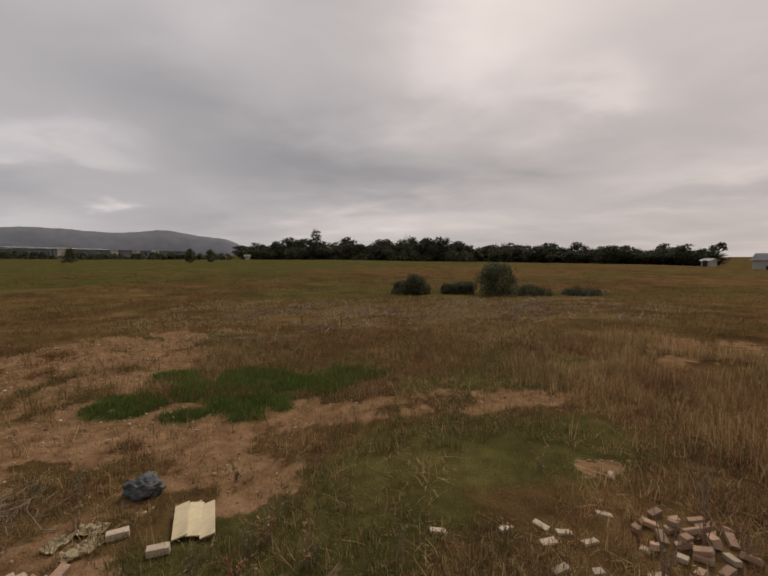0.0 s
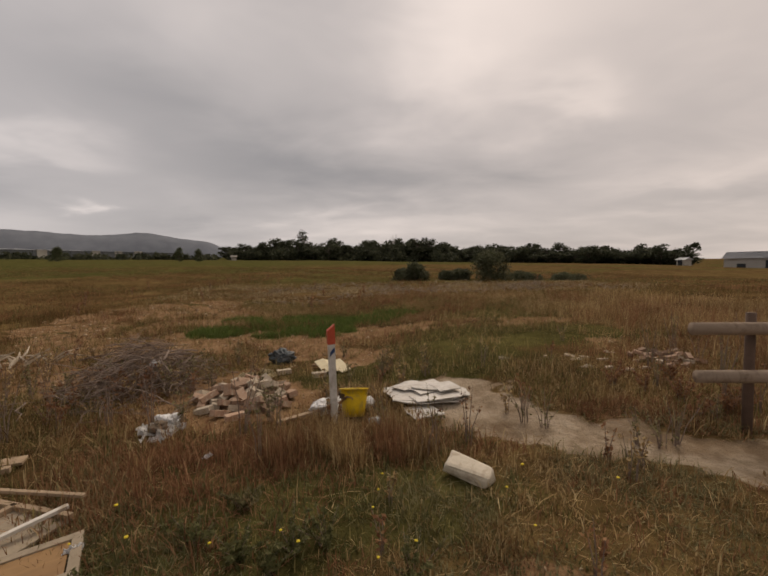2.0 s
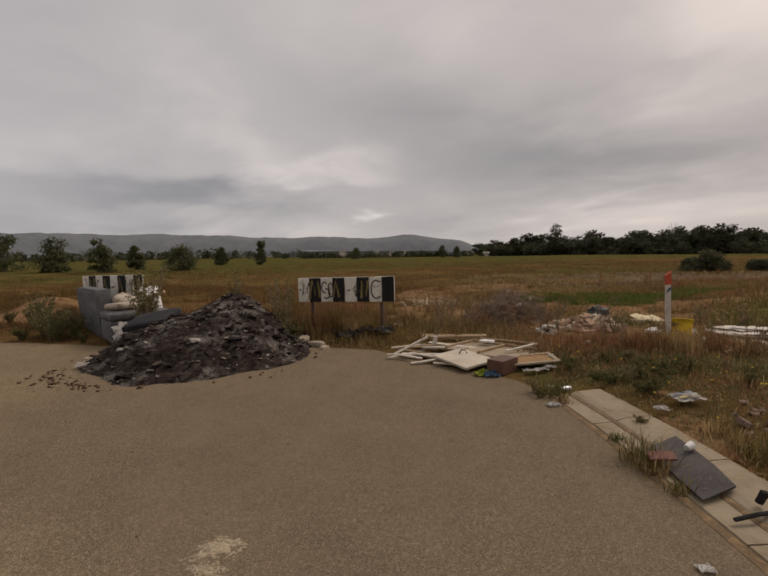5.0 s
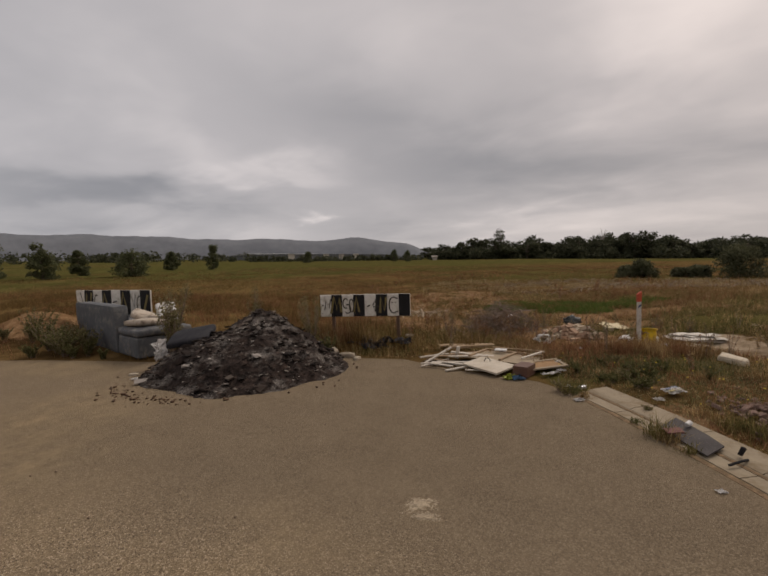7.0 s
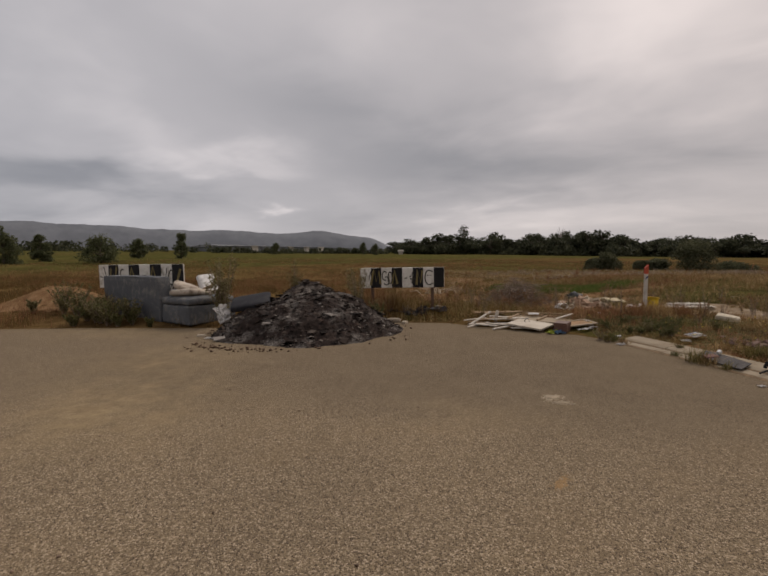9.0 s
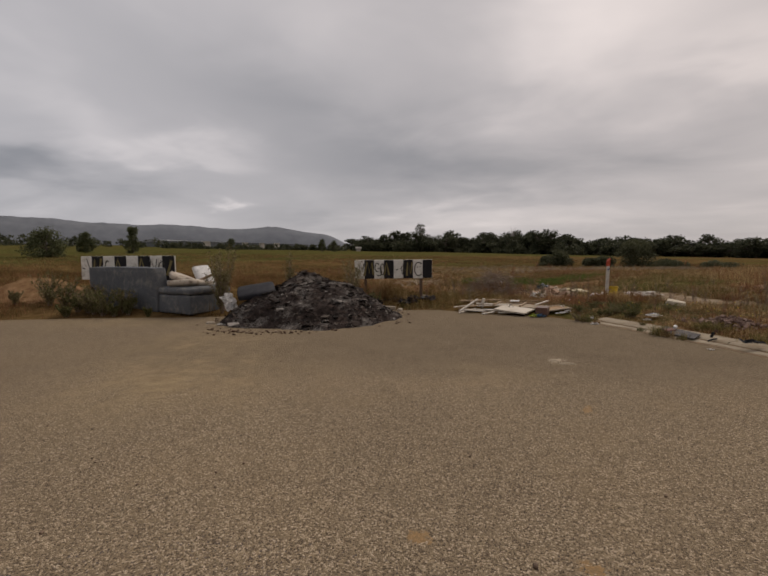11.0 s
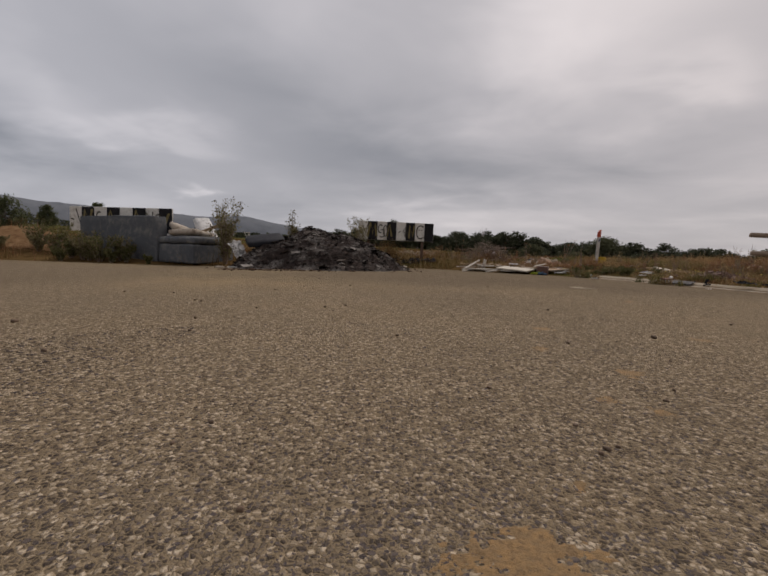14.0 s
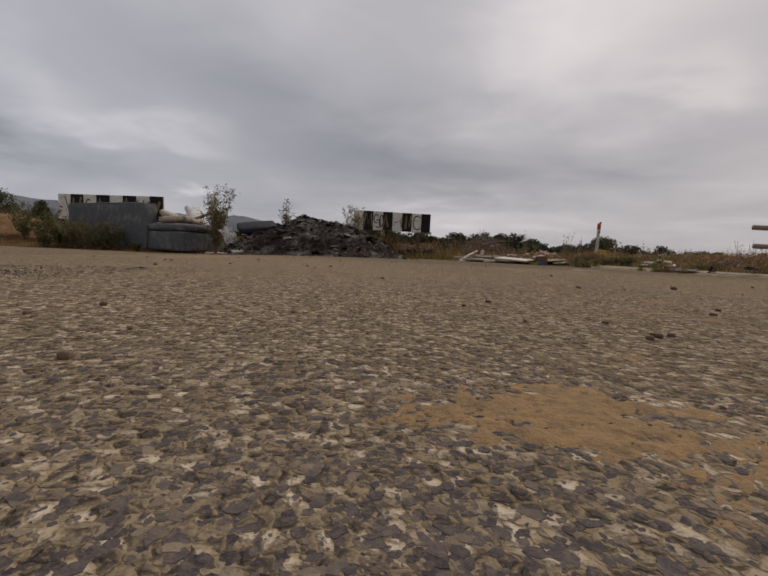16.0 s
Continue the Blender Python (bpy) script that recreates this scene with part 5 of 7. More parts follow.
BRICKS = [brick_mesh(0), brick_mesh(1), brick_mesh(2), brick_mesh(4, True), brick_mesh(5), brick_mesh(3, True)]


def lay_brick(x, y, z, rz, rx=0, ry=0, k=None, group="", size=1.0, label="loose weathered clay brick, pink-brown and mortar-stained"):
    ob = new("brick", BRICKS[rnd.randrange(6) if k is None else k])
    ob.matrix_world = pose(x, y, z, rx, ry, rz) @ Matrix.Scale(size, 4)
    return tagged(ob, label, "brick", group)


def brick_piles():
    g = random.Random(33)
    # tipped pile beside the brush: lowest layer first
    cx, cy = -1.15, 0.16
    for layer, (cnt, rx, ry) in enumerate([(40, 0.42, 0.48), (25, 0.32, 0.36), (12, 0.21, 0.24), (4, 0.1, 0.12)]):
        for i in range(cnt):
            a = 2.4 * i + layer
            r = math.sqrt((i + 0.5) / cnt)
            x, y = cx + rx * r * math.cos(a) + g.uniform(-0.03, 0.03), cy + ry * r * math.sin(a) + g.uniform(-0.03, 0.03)
            lay_brick(x, y, g1(x, y) + 0.024 + layer * 0.044 + g.uniform(0, 0.02), g.uniform(0, 180), g.uniform(-22, 22) * (1 + 0.3 * layer), g.uniform(-26, 26), group="tipped brick pile")
    # scattered bricks further along the verge
    for x, y, a in BRICK_SPOTS:
        lay_brick(x, y, g1(x, y) - 0.004, a, g.uniform(-6, 6), g.uniform(-8, 8), k=g.choice([0, 0, 0, 5]), size=0.74, group="scattered bricks", label="pale mortar-stained brick lying in the grass")
    cx, cy = 3.05, 0.15
    for layer, (cnt, rx, ry) in enumerate([(20, 0.34, 0.32), (6, 0.16, 0.16)]):
        for i in range(cnt):
            a, r = 2.4 * i + 1, math.sqrt((i + 0.5) / cnt)
            x, y = cx + rx * r * math.cos(a), cy + ry * r * math.sin(a)
            lay_brick(x, y, g1(x, y) + 0.022 + layer * 0.040, g.uniform(0, 180), g.uniform(-18, 18), g.uniform(-22, 22), group="small brick pile", size=0.7)


brick_piles()

# -- red stone rubble by the kerb --
REDROCK = plain("red_brown_rubble", lin(0.135, 0.078, 0.062), lin(0.205, 0.128, 0.098), 6, 0.9, 0.5, 0.006, vary=0.3, dirt=lin(0.26, 0.19, 0.14))


def shard(seed):
    """An angular broken stone: a jittered, twice-cut block."""
    r = random.Random(seed)
    bm = box((1.05, 0.7, 0.34), None, 0.0, 0.0)
    for v in bm.verts:
        v.co += Vector((r.uniform(-0.2, 0.2), r.uniform(-0.16, 0.16), r.uniform(-0.1, 0.1)))
    for k in range(3):
        no = Vector((r.uniform(-1, 1), r.uniform(-1, 1), r.uniform(0.1, 1))).normalized()
        cut = bmesh.ops.bisect_plane(bm, geom=bm.verts[:] + bm.edges[:] + bm.faces[:], plane_co=no * 0.33, plane_no=no, clear_outer=True)
        edges = [e for e in bm.edges if e.is_boundary]
        if edges:
            bmesh.ops.contextual_create(bm, geom=edges)
    bmesh.ops.recalc_face_normals(bm, faces=bm.faces[:])
    return bm


ROCKS = [bm_mesh("rubble_stone", shard(10 + k), REDROCK) for k in range(8)]


def rubble():
    g = random.Random(44)
    for i in range(290):
        x, y = -0.14 + g.gauss(0, 0.17), -3.27 + g.gauss(0, 0.2)
        if float(outside_d(np.array([x]), np.array([y]))[0]) < 0.37:
            x += 0.25
        if float(outside_d(np.array([x]), np.array([y]))[0]) < 0.37:
            continue
        s = g.uniform(0.022, 0.058) * (1.5 if i % 12 == 0 else 1)
        h = 0.10 * math.exp(-(((x + 0.10) / 0.25) ** 2 + ((y + 3.35) / 0.28) ** 2))
        ob = new("rubble_stone", ROCKS[i % 8])
        ob.matrix_world = pose(x, y, g1(x, y) + h * g.uniform(0.4, 1.0) + 0.2 * s, g.uniform(-25, 25), g.uniform(-25, 25), g.uniform(0, 360)) @ Matrix.Diagonal((s, s, s, 1))
        tagged(ob, "broken red-brown stone in a tipped rubble heap", "stone", "rubble heap")


rubble()

# -- plasterboard, slab, bucket, bags --
PLASTER = plain("plasterboard", lin(0.60, 0.56, 0.50), lin(0.53, 0.49, 0.43), 4, 0.85, 0.2, 0.002, dirt=lin(0.42, 0.36, 0.29), vary=0.1)


def slab(pts, t):
    """A flat sheet of thickness t from its outline of (x, y, z) points."""
    bm = bmesh.new()
    n = len(pts)
    lo = [bm.verts.new(p) for p in pts]
    hi = [bm.verts.new((p[0], p[1], p[2] + t)) for p in pts]
    bm.faces.new(lo[::-1])
    bm.faces.new(hi)
    for k in range(n):
        bm.faces.new((lo[k], lo[(k + 1) % n], hi[(k + 1) % n], hi[k]))
    bmesh.ops.triangulate(bm, faces=[f for f in bm.faces if len(f.verts) > 4])
    bmesh.ops.recalc_face_normals(bm, faces=bm.faces[:])
    return bm


def ragged(w, h, t, seed):
    """A snapped sheet: straight edges with broken corners and a bite or two."""
    r = random.Random(seed)
    pts = []
    for cx, cy in ((-1, -1), (1, -1), (1, 1), (-1, 1)):
        x, y = cx * w / 2, cy * h / 2
        if r.random() < 0.45:
            pts.append((x, y))
        else:
            a, b = r.uniform(0.08, 0.4) * w, r.uniform(0.08, 0.4) * h
            two = [(x - cx * a, y), (x - cx * a * r.uniform(0.2, 0.7), y - cy * b * r.uniform(0.2, 0.7)), (x, y - cy * b)]
            pts += two if cx * cy < 0 else two[::-1]
        if r.random() < 0.5:
            nx, ny = (cx * -0.1 * w, cy * h / 2) if cx * cy > 0 else (cx * w / 2, cy * -0.1 * h)
            pts.append((nx * 0.93, ny * 0.93))
    return slab([(x, y, 0.004 * math.sin(x * 9 + seed)) for x, y in pts], t)


def plaster_stack():
    g = random.Random(8)
    for k, (x, y, w, h, a, z) in enumerate([(0.55, -0.15, 0.72, 0.52, 4, 0.015), (0.52, -0.12, 0.66, 0.46, -8, 0.032), (0.62, -0.2, 0.55, 0.42, 10, 0.048), (0.45, -0.05, 0.5, 0.36, -14, 0.064),
                                           (0.58, -0.02, 0.42, 0.34, 22, 0.080), (0.42, 0.05, 0.34, 0.28, 40, 0.094), (0.55, -0.08, 0.3, 0.18, -30, 0.106), (0.74, -0.12, 0.24, 0.3, 8, 0.094), (0.40, -0.50, 0.30, 0.34, 12, 0.02), (0.80, -0.15, 0.34, 0.3, -6, 0.03), (0.30, 0.02, 0.3, 0.4, 20, 0.045)]):
        ob = new("plasterboard_sheet", bm_mesh("plasterboard_sheet", ragged(w, h, 0.012, k), PLASTER))
        ob.matrix_world = pose(0.36 + (x - 0.5) * 0.85, -0.15 + (y + 0.1) * 0.85, g1(x, y) + 0.62 * z, g.uniform(-3, 3), g.uniform(-3, 3), a) @ Matrix.Diagonal((0.85, 0.85, 0.6, 1))
        tagged(ob, "broken white plasterboard sheet in a dumped stack", "plasterboard", "plasterboard stack")


plaster_stack()
SLABM = plain("lime_block", lin(0.56, 0.49, 0.38), lin(0.48, 0.41, 0.31), 5, 0.92, 0.5, 0.006, dirt=lin(0.30, 0.23, 0.16))
bm = box((0.25, 0.12, 0.085), None, 0.022, 0.022)
ob = new("limestone_block", bm_mesh("limestone_block", bm, SLABM))
ob.matrix_world = pose(0.29, -1.48, g1(0.29, -1.48) + 0.06, 6, 6, -42)
tagged(ob, "pale rounded limestone block lying in the weeds", "stone block")


def bucket():
    yel = plain("yellow_plastic", lin(0.68, 0.45, 0.015), lin(0.6, 0.38, 0.012), 6, 0.45, 0.1, 0.002, dirt=lin(0.35, 0.25, 0.06))
    x, y = -0.26, -0.46
    ob = empty("bucket", pose(x, y, g1(x, y) + 0.02, -14, 8, 20), "tilted yellow plastic bucket stuffed with rubbish", "bucket")
    bm = bmesh.new()
    rings = [(0.085, 0.0), (0.092, 0.07), (0.102, 0.15), (0.108, 0.20), (0.116, 0.20), (0.116, 0.212), (0.106, 0.212), (0.098, 0.15), (0.082, 0.012)]
    vs = [[bm.verts.new((r * math.cos(2 * math.pi * k / 24), r * math.sin(2 * math.pi * k / 24), z)) for k in range(24)] for r, z in rings]
    for a, b in zip(vs, vs[1:]):
        for k in range(24):
            bm.faces.new((a[k], a[(k + 1) % 24], b[(k + 1) % 24], b[k]))
    bm.faces.new(vs[0][::-1])
    bm.faces.new(vs[-1])
    part("body", bm, yel, ob, smooth=True)
    part("handle", add_tube(bmesh.new(), [(0.11 * math.cos(a), 0.03 + 0.085 * math.sin(a), 0.19 - 0.05 * math.sin(a)) for a in np.linspace(0, math.pi, 9)], 0.004, 5), STEEL, ob)
    return ob


bucket()
litter("rag", 0.17, 0.15, 0.08, 12, -0.28, -0.43, plain("brown_rag", lin(0.34, 0.24, 0.15), lin(0.2, 0.13, 0.09), 12, 0.9), "brown rags and packaging stuffed in the bucket", 20, 0.16, "cloth")
BAGW = plain("white_plastic_bag", lin(0.78, 0.76, 0.73), lin(0.66, 0.64, 0.61), 7, 0.5, 0.3, 0.004, dirt=lin(0.36, 0.33, 0.31))


def stuffed_bag(name, size, x, y, material, label, rz=0, seed=0, z=0.0):
    bm = bmesh.new()
    bmesh.ops.create_icosphere(bm, subdivisions=5, radius=0.5)
    o = Vector((seed * 3.3, 1, 2))
    for v in bm.verts:
        n = v.co.normalized()
        f = 1 + 0.45 * noise.noise(n * 1.7 + o) - 0.30 * abs(noise.noise(n * 3.3 + o)) - 0.22 * abs(noise.noise(n * 7 + o)) - 0.1 * abs(noise.noise(n * 16 + o))
        v.co = Vector((n.x * size[0] * f, n.y * size[1] * f, max(-0.32, n.z * f * 0.5 + 0.05) * 2 * size[2])) * 0.5
    ob = new(name, bm_mesh(name, bm, material, True))
    ob.matrix_world = pose(x, y, surf(x, y) + size[2] * 0.28 + z, 0, 0, rz)
    return tagged(ob, label, "bag")


stuffed_bag("rubbish_bag", (0.34, 0.2, 0.16), -0.42, -0.27, BAGW, "white plastic bag of rubbish behind the guide post", 15, 1)
stuffed_bag("rubbish_bag", (0.16, 0.13, 0.12), -0.13, -0.25, BAGW, "white plastic bag beside the bucket", 70, 2)
stuffed_bag("torn_bag", (0.2, 0.17, 0.15), -1.62, -0.42, BAGW, "torn white plastic bag slumped in the weeds", 20, 9)
litter("torn_bag", 0.42, 0.36, 0.22, 203, -1.62, -0.55, BAGW, "torn white plastic bag in the weeds", 30, 0.03, "bag")
litter("torn_bag", 0.2, 0.16, 0.10, 204, -1.58, -0.68, BAGW, "torn strip of white plastic in the weeds", 70, 0.03, "bag")
stuffed_bag("rubbish_bag", (0.12, 0.11, 0.09), -1.62, -0.6, plain("earthy_lump", lin(0.20, 0.15, 0.10), lin(0.14, 0.10, 0.07), 10, 0.9), "earth-stained bundle inside the torn white bag", 30, 3, 0.06)
stuffed_bag("rubbish_bag", (0.34, 0.28, 0.22), -0.97, 1.6, plain("slate_bag", lin(0.058, 0.068, 0.07), lin(0.075, 0.085, 0.088), 5, 0.55, 0.3, 0.005, dirt=lin(0.13, 0.12, 0.11)), "blue-grey cloth bag slumped on bare soil", 10, 4)
stuffed_bag("rubbish_bag", (0.1, 0.09, 0.07), -2.1, 0.7, BAGW, "small white bag caught in the brush pile", 30, 5, 0.22)
GLASSJAR = plain("clear_plastic", lin(0.40, 0.41, 0.39), lin(0.33, 0.34, 0.32), 9, 0.2, 0.1, 0.002)
bm = bmesh.new()
bmesh.ops.create_cone(bm, cap_ends=True, segments=16, radius1=0.036, radius2=0.032, depth=0.075)
ob = new("plastic_tub", bm_mesh("plastic_tub", bm, GLASSJAR, True))
ob.matrix_world = pose(-0.12, -0.64, g1(-0.12, -0.64) + 0.036, 70, 0, 60)
tagged(ob, "clear plastic tub lying by the bucket", "tub")
# folded cream boards
CREAMB = plain("cream_board", lin(0.62, 0.53, 0.34), lin(0.56, 0.47, 0.30), 3, 0.8, 0.15, 0.002, dirt=lin(0.45, 0.37, 0.24))
for k, (x, y, a, ry) in enumerate([(-0.47, 1.06, 14, -14), (-0.37, 1.08, 14, 12), (-0.275, 1.07, 14, -12)]):
    ob = new("corrugated_panel", bm_mesh("corrugated_panel", box((0.11, 0.40, 0.012), None, 0.003), CREAMB))
    ob.matrix_world = pose(x, y, g1(x, y) + 0.06, 5, ry, a)
    tagged(ob, "cream board panel lying on the ground in a folded stack", "board", "cream boards")
lay_brick(-0.52, 0.76, g1(-0.52, 0.76) + 0.03, 12, k=0, label="loose brick at the foot of the cream boards")
lay_brick(-0.90, 1.0, g1(-0.90, 1.0) + 0.03, 20, k=0, label="loose pale brick on bare soil")
for k, (x, y, w, h) in enumerate([(-1.15, 1.1, 0.24, 0.16), (-1.1, 0.85, 0.2, 0.15), (-1.3, 0.95, 0.18, 0.14), (-1.05, 0.95, 0.15, 0.12)]):
    litter("packaging", w, h, 0.05, 110 + k, x, y, CREAMB, "pale crumpled packaging behind the brick pile", 40 * k, 0.01, "packaging")
lay = loose("timber_plank", (0.34, 0.05, 0.02), pose(-0.68, -0.4, g1(-0.68, -0.4) + 0.03, 0, -6, 18), TIMBER, "short plank by the guide post", "timber")

# -- kerbside litter --
DARKSHEET = Mat("bitumen_sheet", 0.85)
ds = DARKSHEET.noise(90, 4, 0.8)
DARKSHEET.color(DARKSHEET.mix(DARKSHEET.ramp(ds, [(0.6, (0, 0, 0)), (0.72, (1, 1, 1))]), DARKSHEET.ramp(DARKSHEET.noise(4, 4), [(0.3, (0.042, 0.036, 0.036)), (0.7, (0.078, 0.068, 0.064))]), (0.30, 0.28, 0.26)))
DARKSHEET.bump(ds, 0.4, 0.003)
pts = [(-1.020, -3.475, 0.02), (-0.955, -3.420, 0.035), (-0.870, -3.345, 0.055), (-0.820, -3.490, 0.052), (-0.775, -3.650, 0.05), (-0.750, -3.820, 0.048), (-0.815, -3.875, 0.036), (-0.890, -3.940, 0.024), (-0.935, -3.790, 0.021), (-0.980, -3.620, 0.02)]
ob = new("bitumen_sheet", bm_mesh("bitumen_sheet", slab(pts, 0.009), DARKSHEET.m))
tagged(ob, "torn dark bitumen sheet lying over the kerb", "sheet")
loose("tile_shard", (0.11, 0.07, 0.012), pose(-0.985, -3.66, 0.075, 6, -5, 8), plain("red_tile", lin(0.17, 0.075, 0.06), lin(0.13, 0.06, 0.05), 12, 0.8), "broken red roof-tile shard", "tile")
bm = bmesh.new()
bmesh.ops.create_cone(bm, cap_ends=True, segments=18, radius1=0.015, radius2=0.019, depth=0.042)
ob = new("paper_cup", bm_mesh("paper_cup", bm, RAG, False))
ob.matrix_world = pose(-0.845, -3.515, 0.082, 74, 10, 130)
tagged(ob, "white takeaway cup with a dark print, lying on the kerb", "cup")
CANM = plain("aluminium", lin(0.62, 0.62, 0.63), lin(0.5, 0.5, 0.52), 8, 0.35, 0.15, 0.002, metal=0.8)
bm = bmesh.new()
prof = [(0.014, -0.042), (0.019, -0.036), (0.019, 0.034), (0.016, 0.041), (0.015, 0.042)]
vs = [[bm.verts.new((r * math.cos(2 * math.pi * k / 18), r * math.sin(2 * math.pi * k / 18), z)) for k in range(18)] for r, z in prof]
for a, b in zip(vs, vs[1:]):
    for k in range(18):
        bm.faces.new((a[k], a[(k + 1) % 18], b[(k + 1) % 18], b[k]))
bm.faces.new(vs[0][::-1]), bm.faces.new(vs[-1])
ob = new("drink_can", bm_mesh("drink_can", bm, CANM, True))
ob.matrix_world = pose(-1.41, -2.55, 0.036, 90, 0, -55)
tagged(ob, "white drink can lying in the gutter", "can")
litter("paper", 0.13, 0.09, 0.05, 41, -1.49, -2.88, RAG, "crumpled white paper on the road", 30)
litter("paper", 0.10, 0.08, 0.05, 42, -1.52, -2.46, RAG, "crumpled white paper at the gutter's end", 70)
litter("paper", 0.12, 0.10, 0.06, 43, -0.87, -2.95, BAGW, "crumpled white wrapper in the verge", 10, 0.03)
litter("paper", 0.12, 0.05, 0.05, 46, -1.55, -1.75, RAG, "strip of white paper in the weeds", 20, 0.03)
litter("paper", 0.10, 0.05, 0.04, 47, -1.2, -1.0, RAG, "scrap of white paper in the weeds", 60, 0.03)
# colour-printed catalogue
ob = empty("catalogue", pose(-0.70, -2.77, g1(-0.7, -2.77) + 0.04, 4, -3, 24), "open colour-printed catalogue, weathered, lying in the verge", "magazine")
part("page_block", thick(crumple(0.16, 0.12, 0.022, 51), 0.006), RAG, ob)
for k, (dx, dy, c1) in enumerate([(-0.04, 0.02, (0.14, 0.16, 0.22)), (0.03, 0.03, (0.17, 0.19, 0.25)), (-0.045, -0.03, (0.36, 0.30, 0.12)), (0.035, -0.03, (0.30, 0.27, 0.2)), (0.0, -0.005, (0.25, 0.2, 0.15))]):
    part("print", box((0.055, 0.03, 0.002), Matrix.Translation((dx, dy, 0.020 + 0.002 * (k % 2)))), plain("print_ink", lin(*c1), lin(*[0.6 * v for v in c1]), 30, 0.6, 0.0), ob, "coloured printed panel")
bm = bmesh.new()
add_tube(bm, [(-0.82, -4.05, 0.03), (-0.74, -4.01, 0.045), (-0.69, -3.97, 0.04)], 0.008, 6)
add_box(bm, (0.022, 0.02, 0.06), pose(-0.70, -3.92, 0.07, 10, 15, 20), 0.004, 0.005)
ob = new("plastic_fragment", bm_mesh("plastic_fragment", bm, BLACK))
tagged(ob, "broken piece of black plastic trim standing on the kerb", "plastic piece")
for k, (x, y, w, h) in enumerate([(-0.62, -4.35, 0.16, 0.08), (-0.52, -4.6, 0.2, 0.1), (-0.40, -4.85, 0.12, 0.08)]):
    litter("plastic_sheet", w, h, 0.05, 60 + k, x, y, DARKCLOTH, "torn dark rubbish along the kerb", 20 * k, 0.02, "plastic sheet", z=0.05)
litter("paper", 0.12, 0.07, 0.03, 65, -0.15, -4.3, RAG, "crumpled white paper in the verge", 20, 0.05)
litter("paper", 0.08, 0.06, 0.02, 66, -0.98, -4.35, RAG, "scrap of white paper on the road", 20)

# -- log rail fence --
LOG = plain("weathered_log", lin(0.34, 0.255, 0.185), lin(0.25, 0.18, 0.125), 4, 0.9, 0.5, 0.006, stretch=(0.15, 1, 1), dirt=lin(0.16, 0.11, 0.075))
ob = empty("rail_fence", pose(1.93, -1.26, g1(1.93, -1.26), 0, 0, -10), "short fence of two weathered round log rails on posts", "fence")
for z, x0, r in ((0.74, -0.02, 0.042), (0.42, 0.02, 0.042)):
    part("rail", add_tube(bmesh.new(), [(x0, 0, z), (x0 + 0.8, 0.005, z - 0.012), (x0 + 1.7, -0.005, z + 0.006)], [r, r * 1.04, r * 0.96], 14), LOG, ob, smooth=True)
for x in (0.42, 1.5):
    part("post", add_tube(bmesh.new(), [(x, 0.072, -0.2), (x, 0.072, 0.4), (x, 0.072, 0.83)], [0.031, 0.03, 0.029], 12), POSTWOOD, ob, smooth=True)

# -- brush pile --
TWIG = plain("dry_twigs", lin(0.17, 0.12, 0.09), lin(0.27, 0.205, 0.16), 6, 0.95, 0.3, 0.003)


def brush_pile():
    g = random.Random(71)
    bm = bmesh.new()
    pile = empty("brush_pile", Matrix(), "tangled pile of dry cut branches and twigs", "brush pile")
    for k in range(760):
        cx, cy = -2.25 + g.gauss(0, 0.28), 0.75 + g.gauss(0, 0.36)
        h = 0.5 * math.exp(-(((cx + 2.25) / 0.5) ** 2 + ((cy - 0.75) / 0.6) ** 2))
        zg = 0.08
        z = zg + g.uniform(0.0, 1.0) * h + 0.02
        thick_one = k % 6 == 0
        a, ln, up = g.uniform(0, 6.28), g.uniform(0.2, 0.7) * (1.0 if thick_one else 0.7), g.uniform(-0.2, 0.5)
        pts, curl = [], g.uniform(-0.5, 0.5)
        for i in range(5):
            u = i / 4 - 0.5
            pts.append((cx + math.cos(a + curl * u) * ln * u + g.gauss(0, 0.015), cy + math.sin(a + curl * u) * ln * u + g.gauss(0, 0.015), max(zg + 0.01, z + up * ln * u + 0.08 * (0.25 - u * u))))
        r = g.uniform(0.0045, 0.009) if thick_one else g.uniform(0.0018, 0.004)
        if thick_one:
            part("branch", add_tube(bmesh.new(), pts, [r, r * 0.95, r * 0.8, r * 0.65, r * 0.4], 5, False), TWIG, pile)
        else:
            add_tube(bm, pts, [r, r * 0.95, r * 0.8, r * 0.65, r * 0.4], 3, False)
    tagged(part("twig_tangle", bm, TWIG, pile), kind="stuff")
    heap = empty("branch_pile", Matrix(), "bleached broken branches on a dirt bank", "branches")
    pale_wood = plain("bleached_wood", lin(0.46, 0.38, 0.28), lin(0.38, 0.31, 0.22), 5)
    for k in range(16):
        cx, cy = -3.75 + g.gauss(0, 0.25), 1.5 + g.gauss(0, 0.15)
        a = g.uniform(0, 6.28)
        z = g1(cx, cy)
        pts = [(cx, cy, z + 0.02), (cx + 0.12 * math.cos(a), cy + 0.12 * math.sin(a), z + 0.1), (cx + 0.28 * math.cos(a + 0.3), cy + 0.28 * math.sin(a + 0.3), z + g.uniform(0.03, 0.2))]
        part("branch", add_tube(bmesh.new(), pts, [0.016, 0.013, 0.006], 5), pale_wood, heap)


brush_pile()


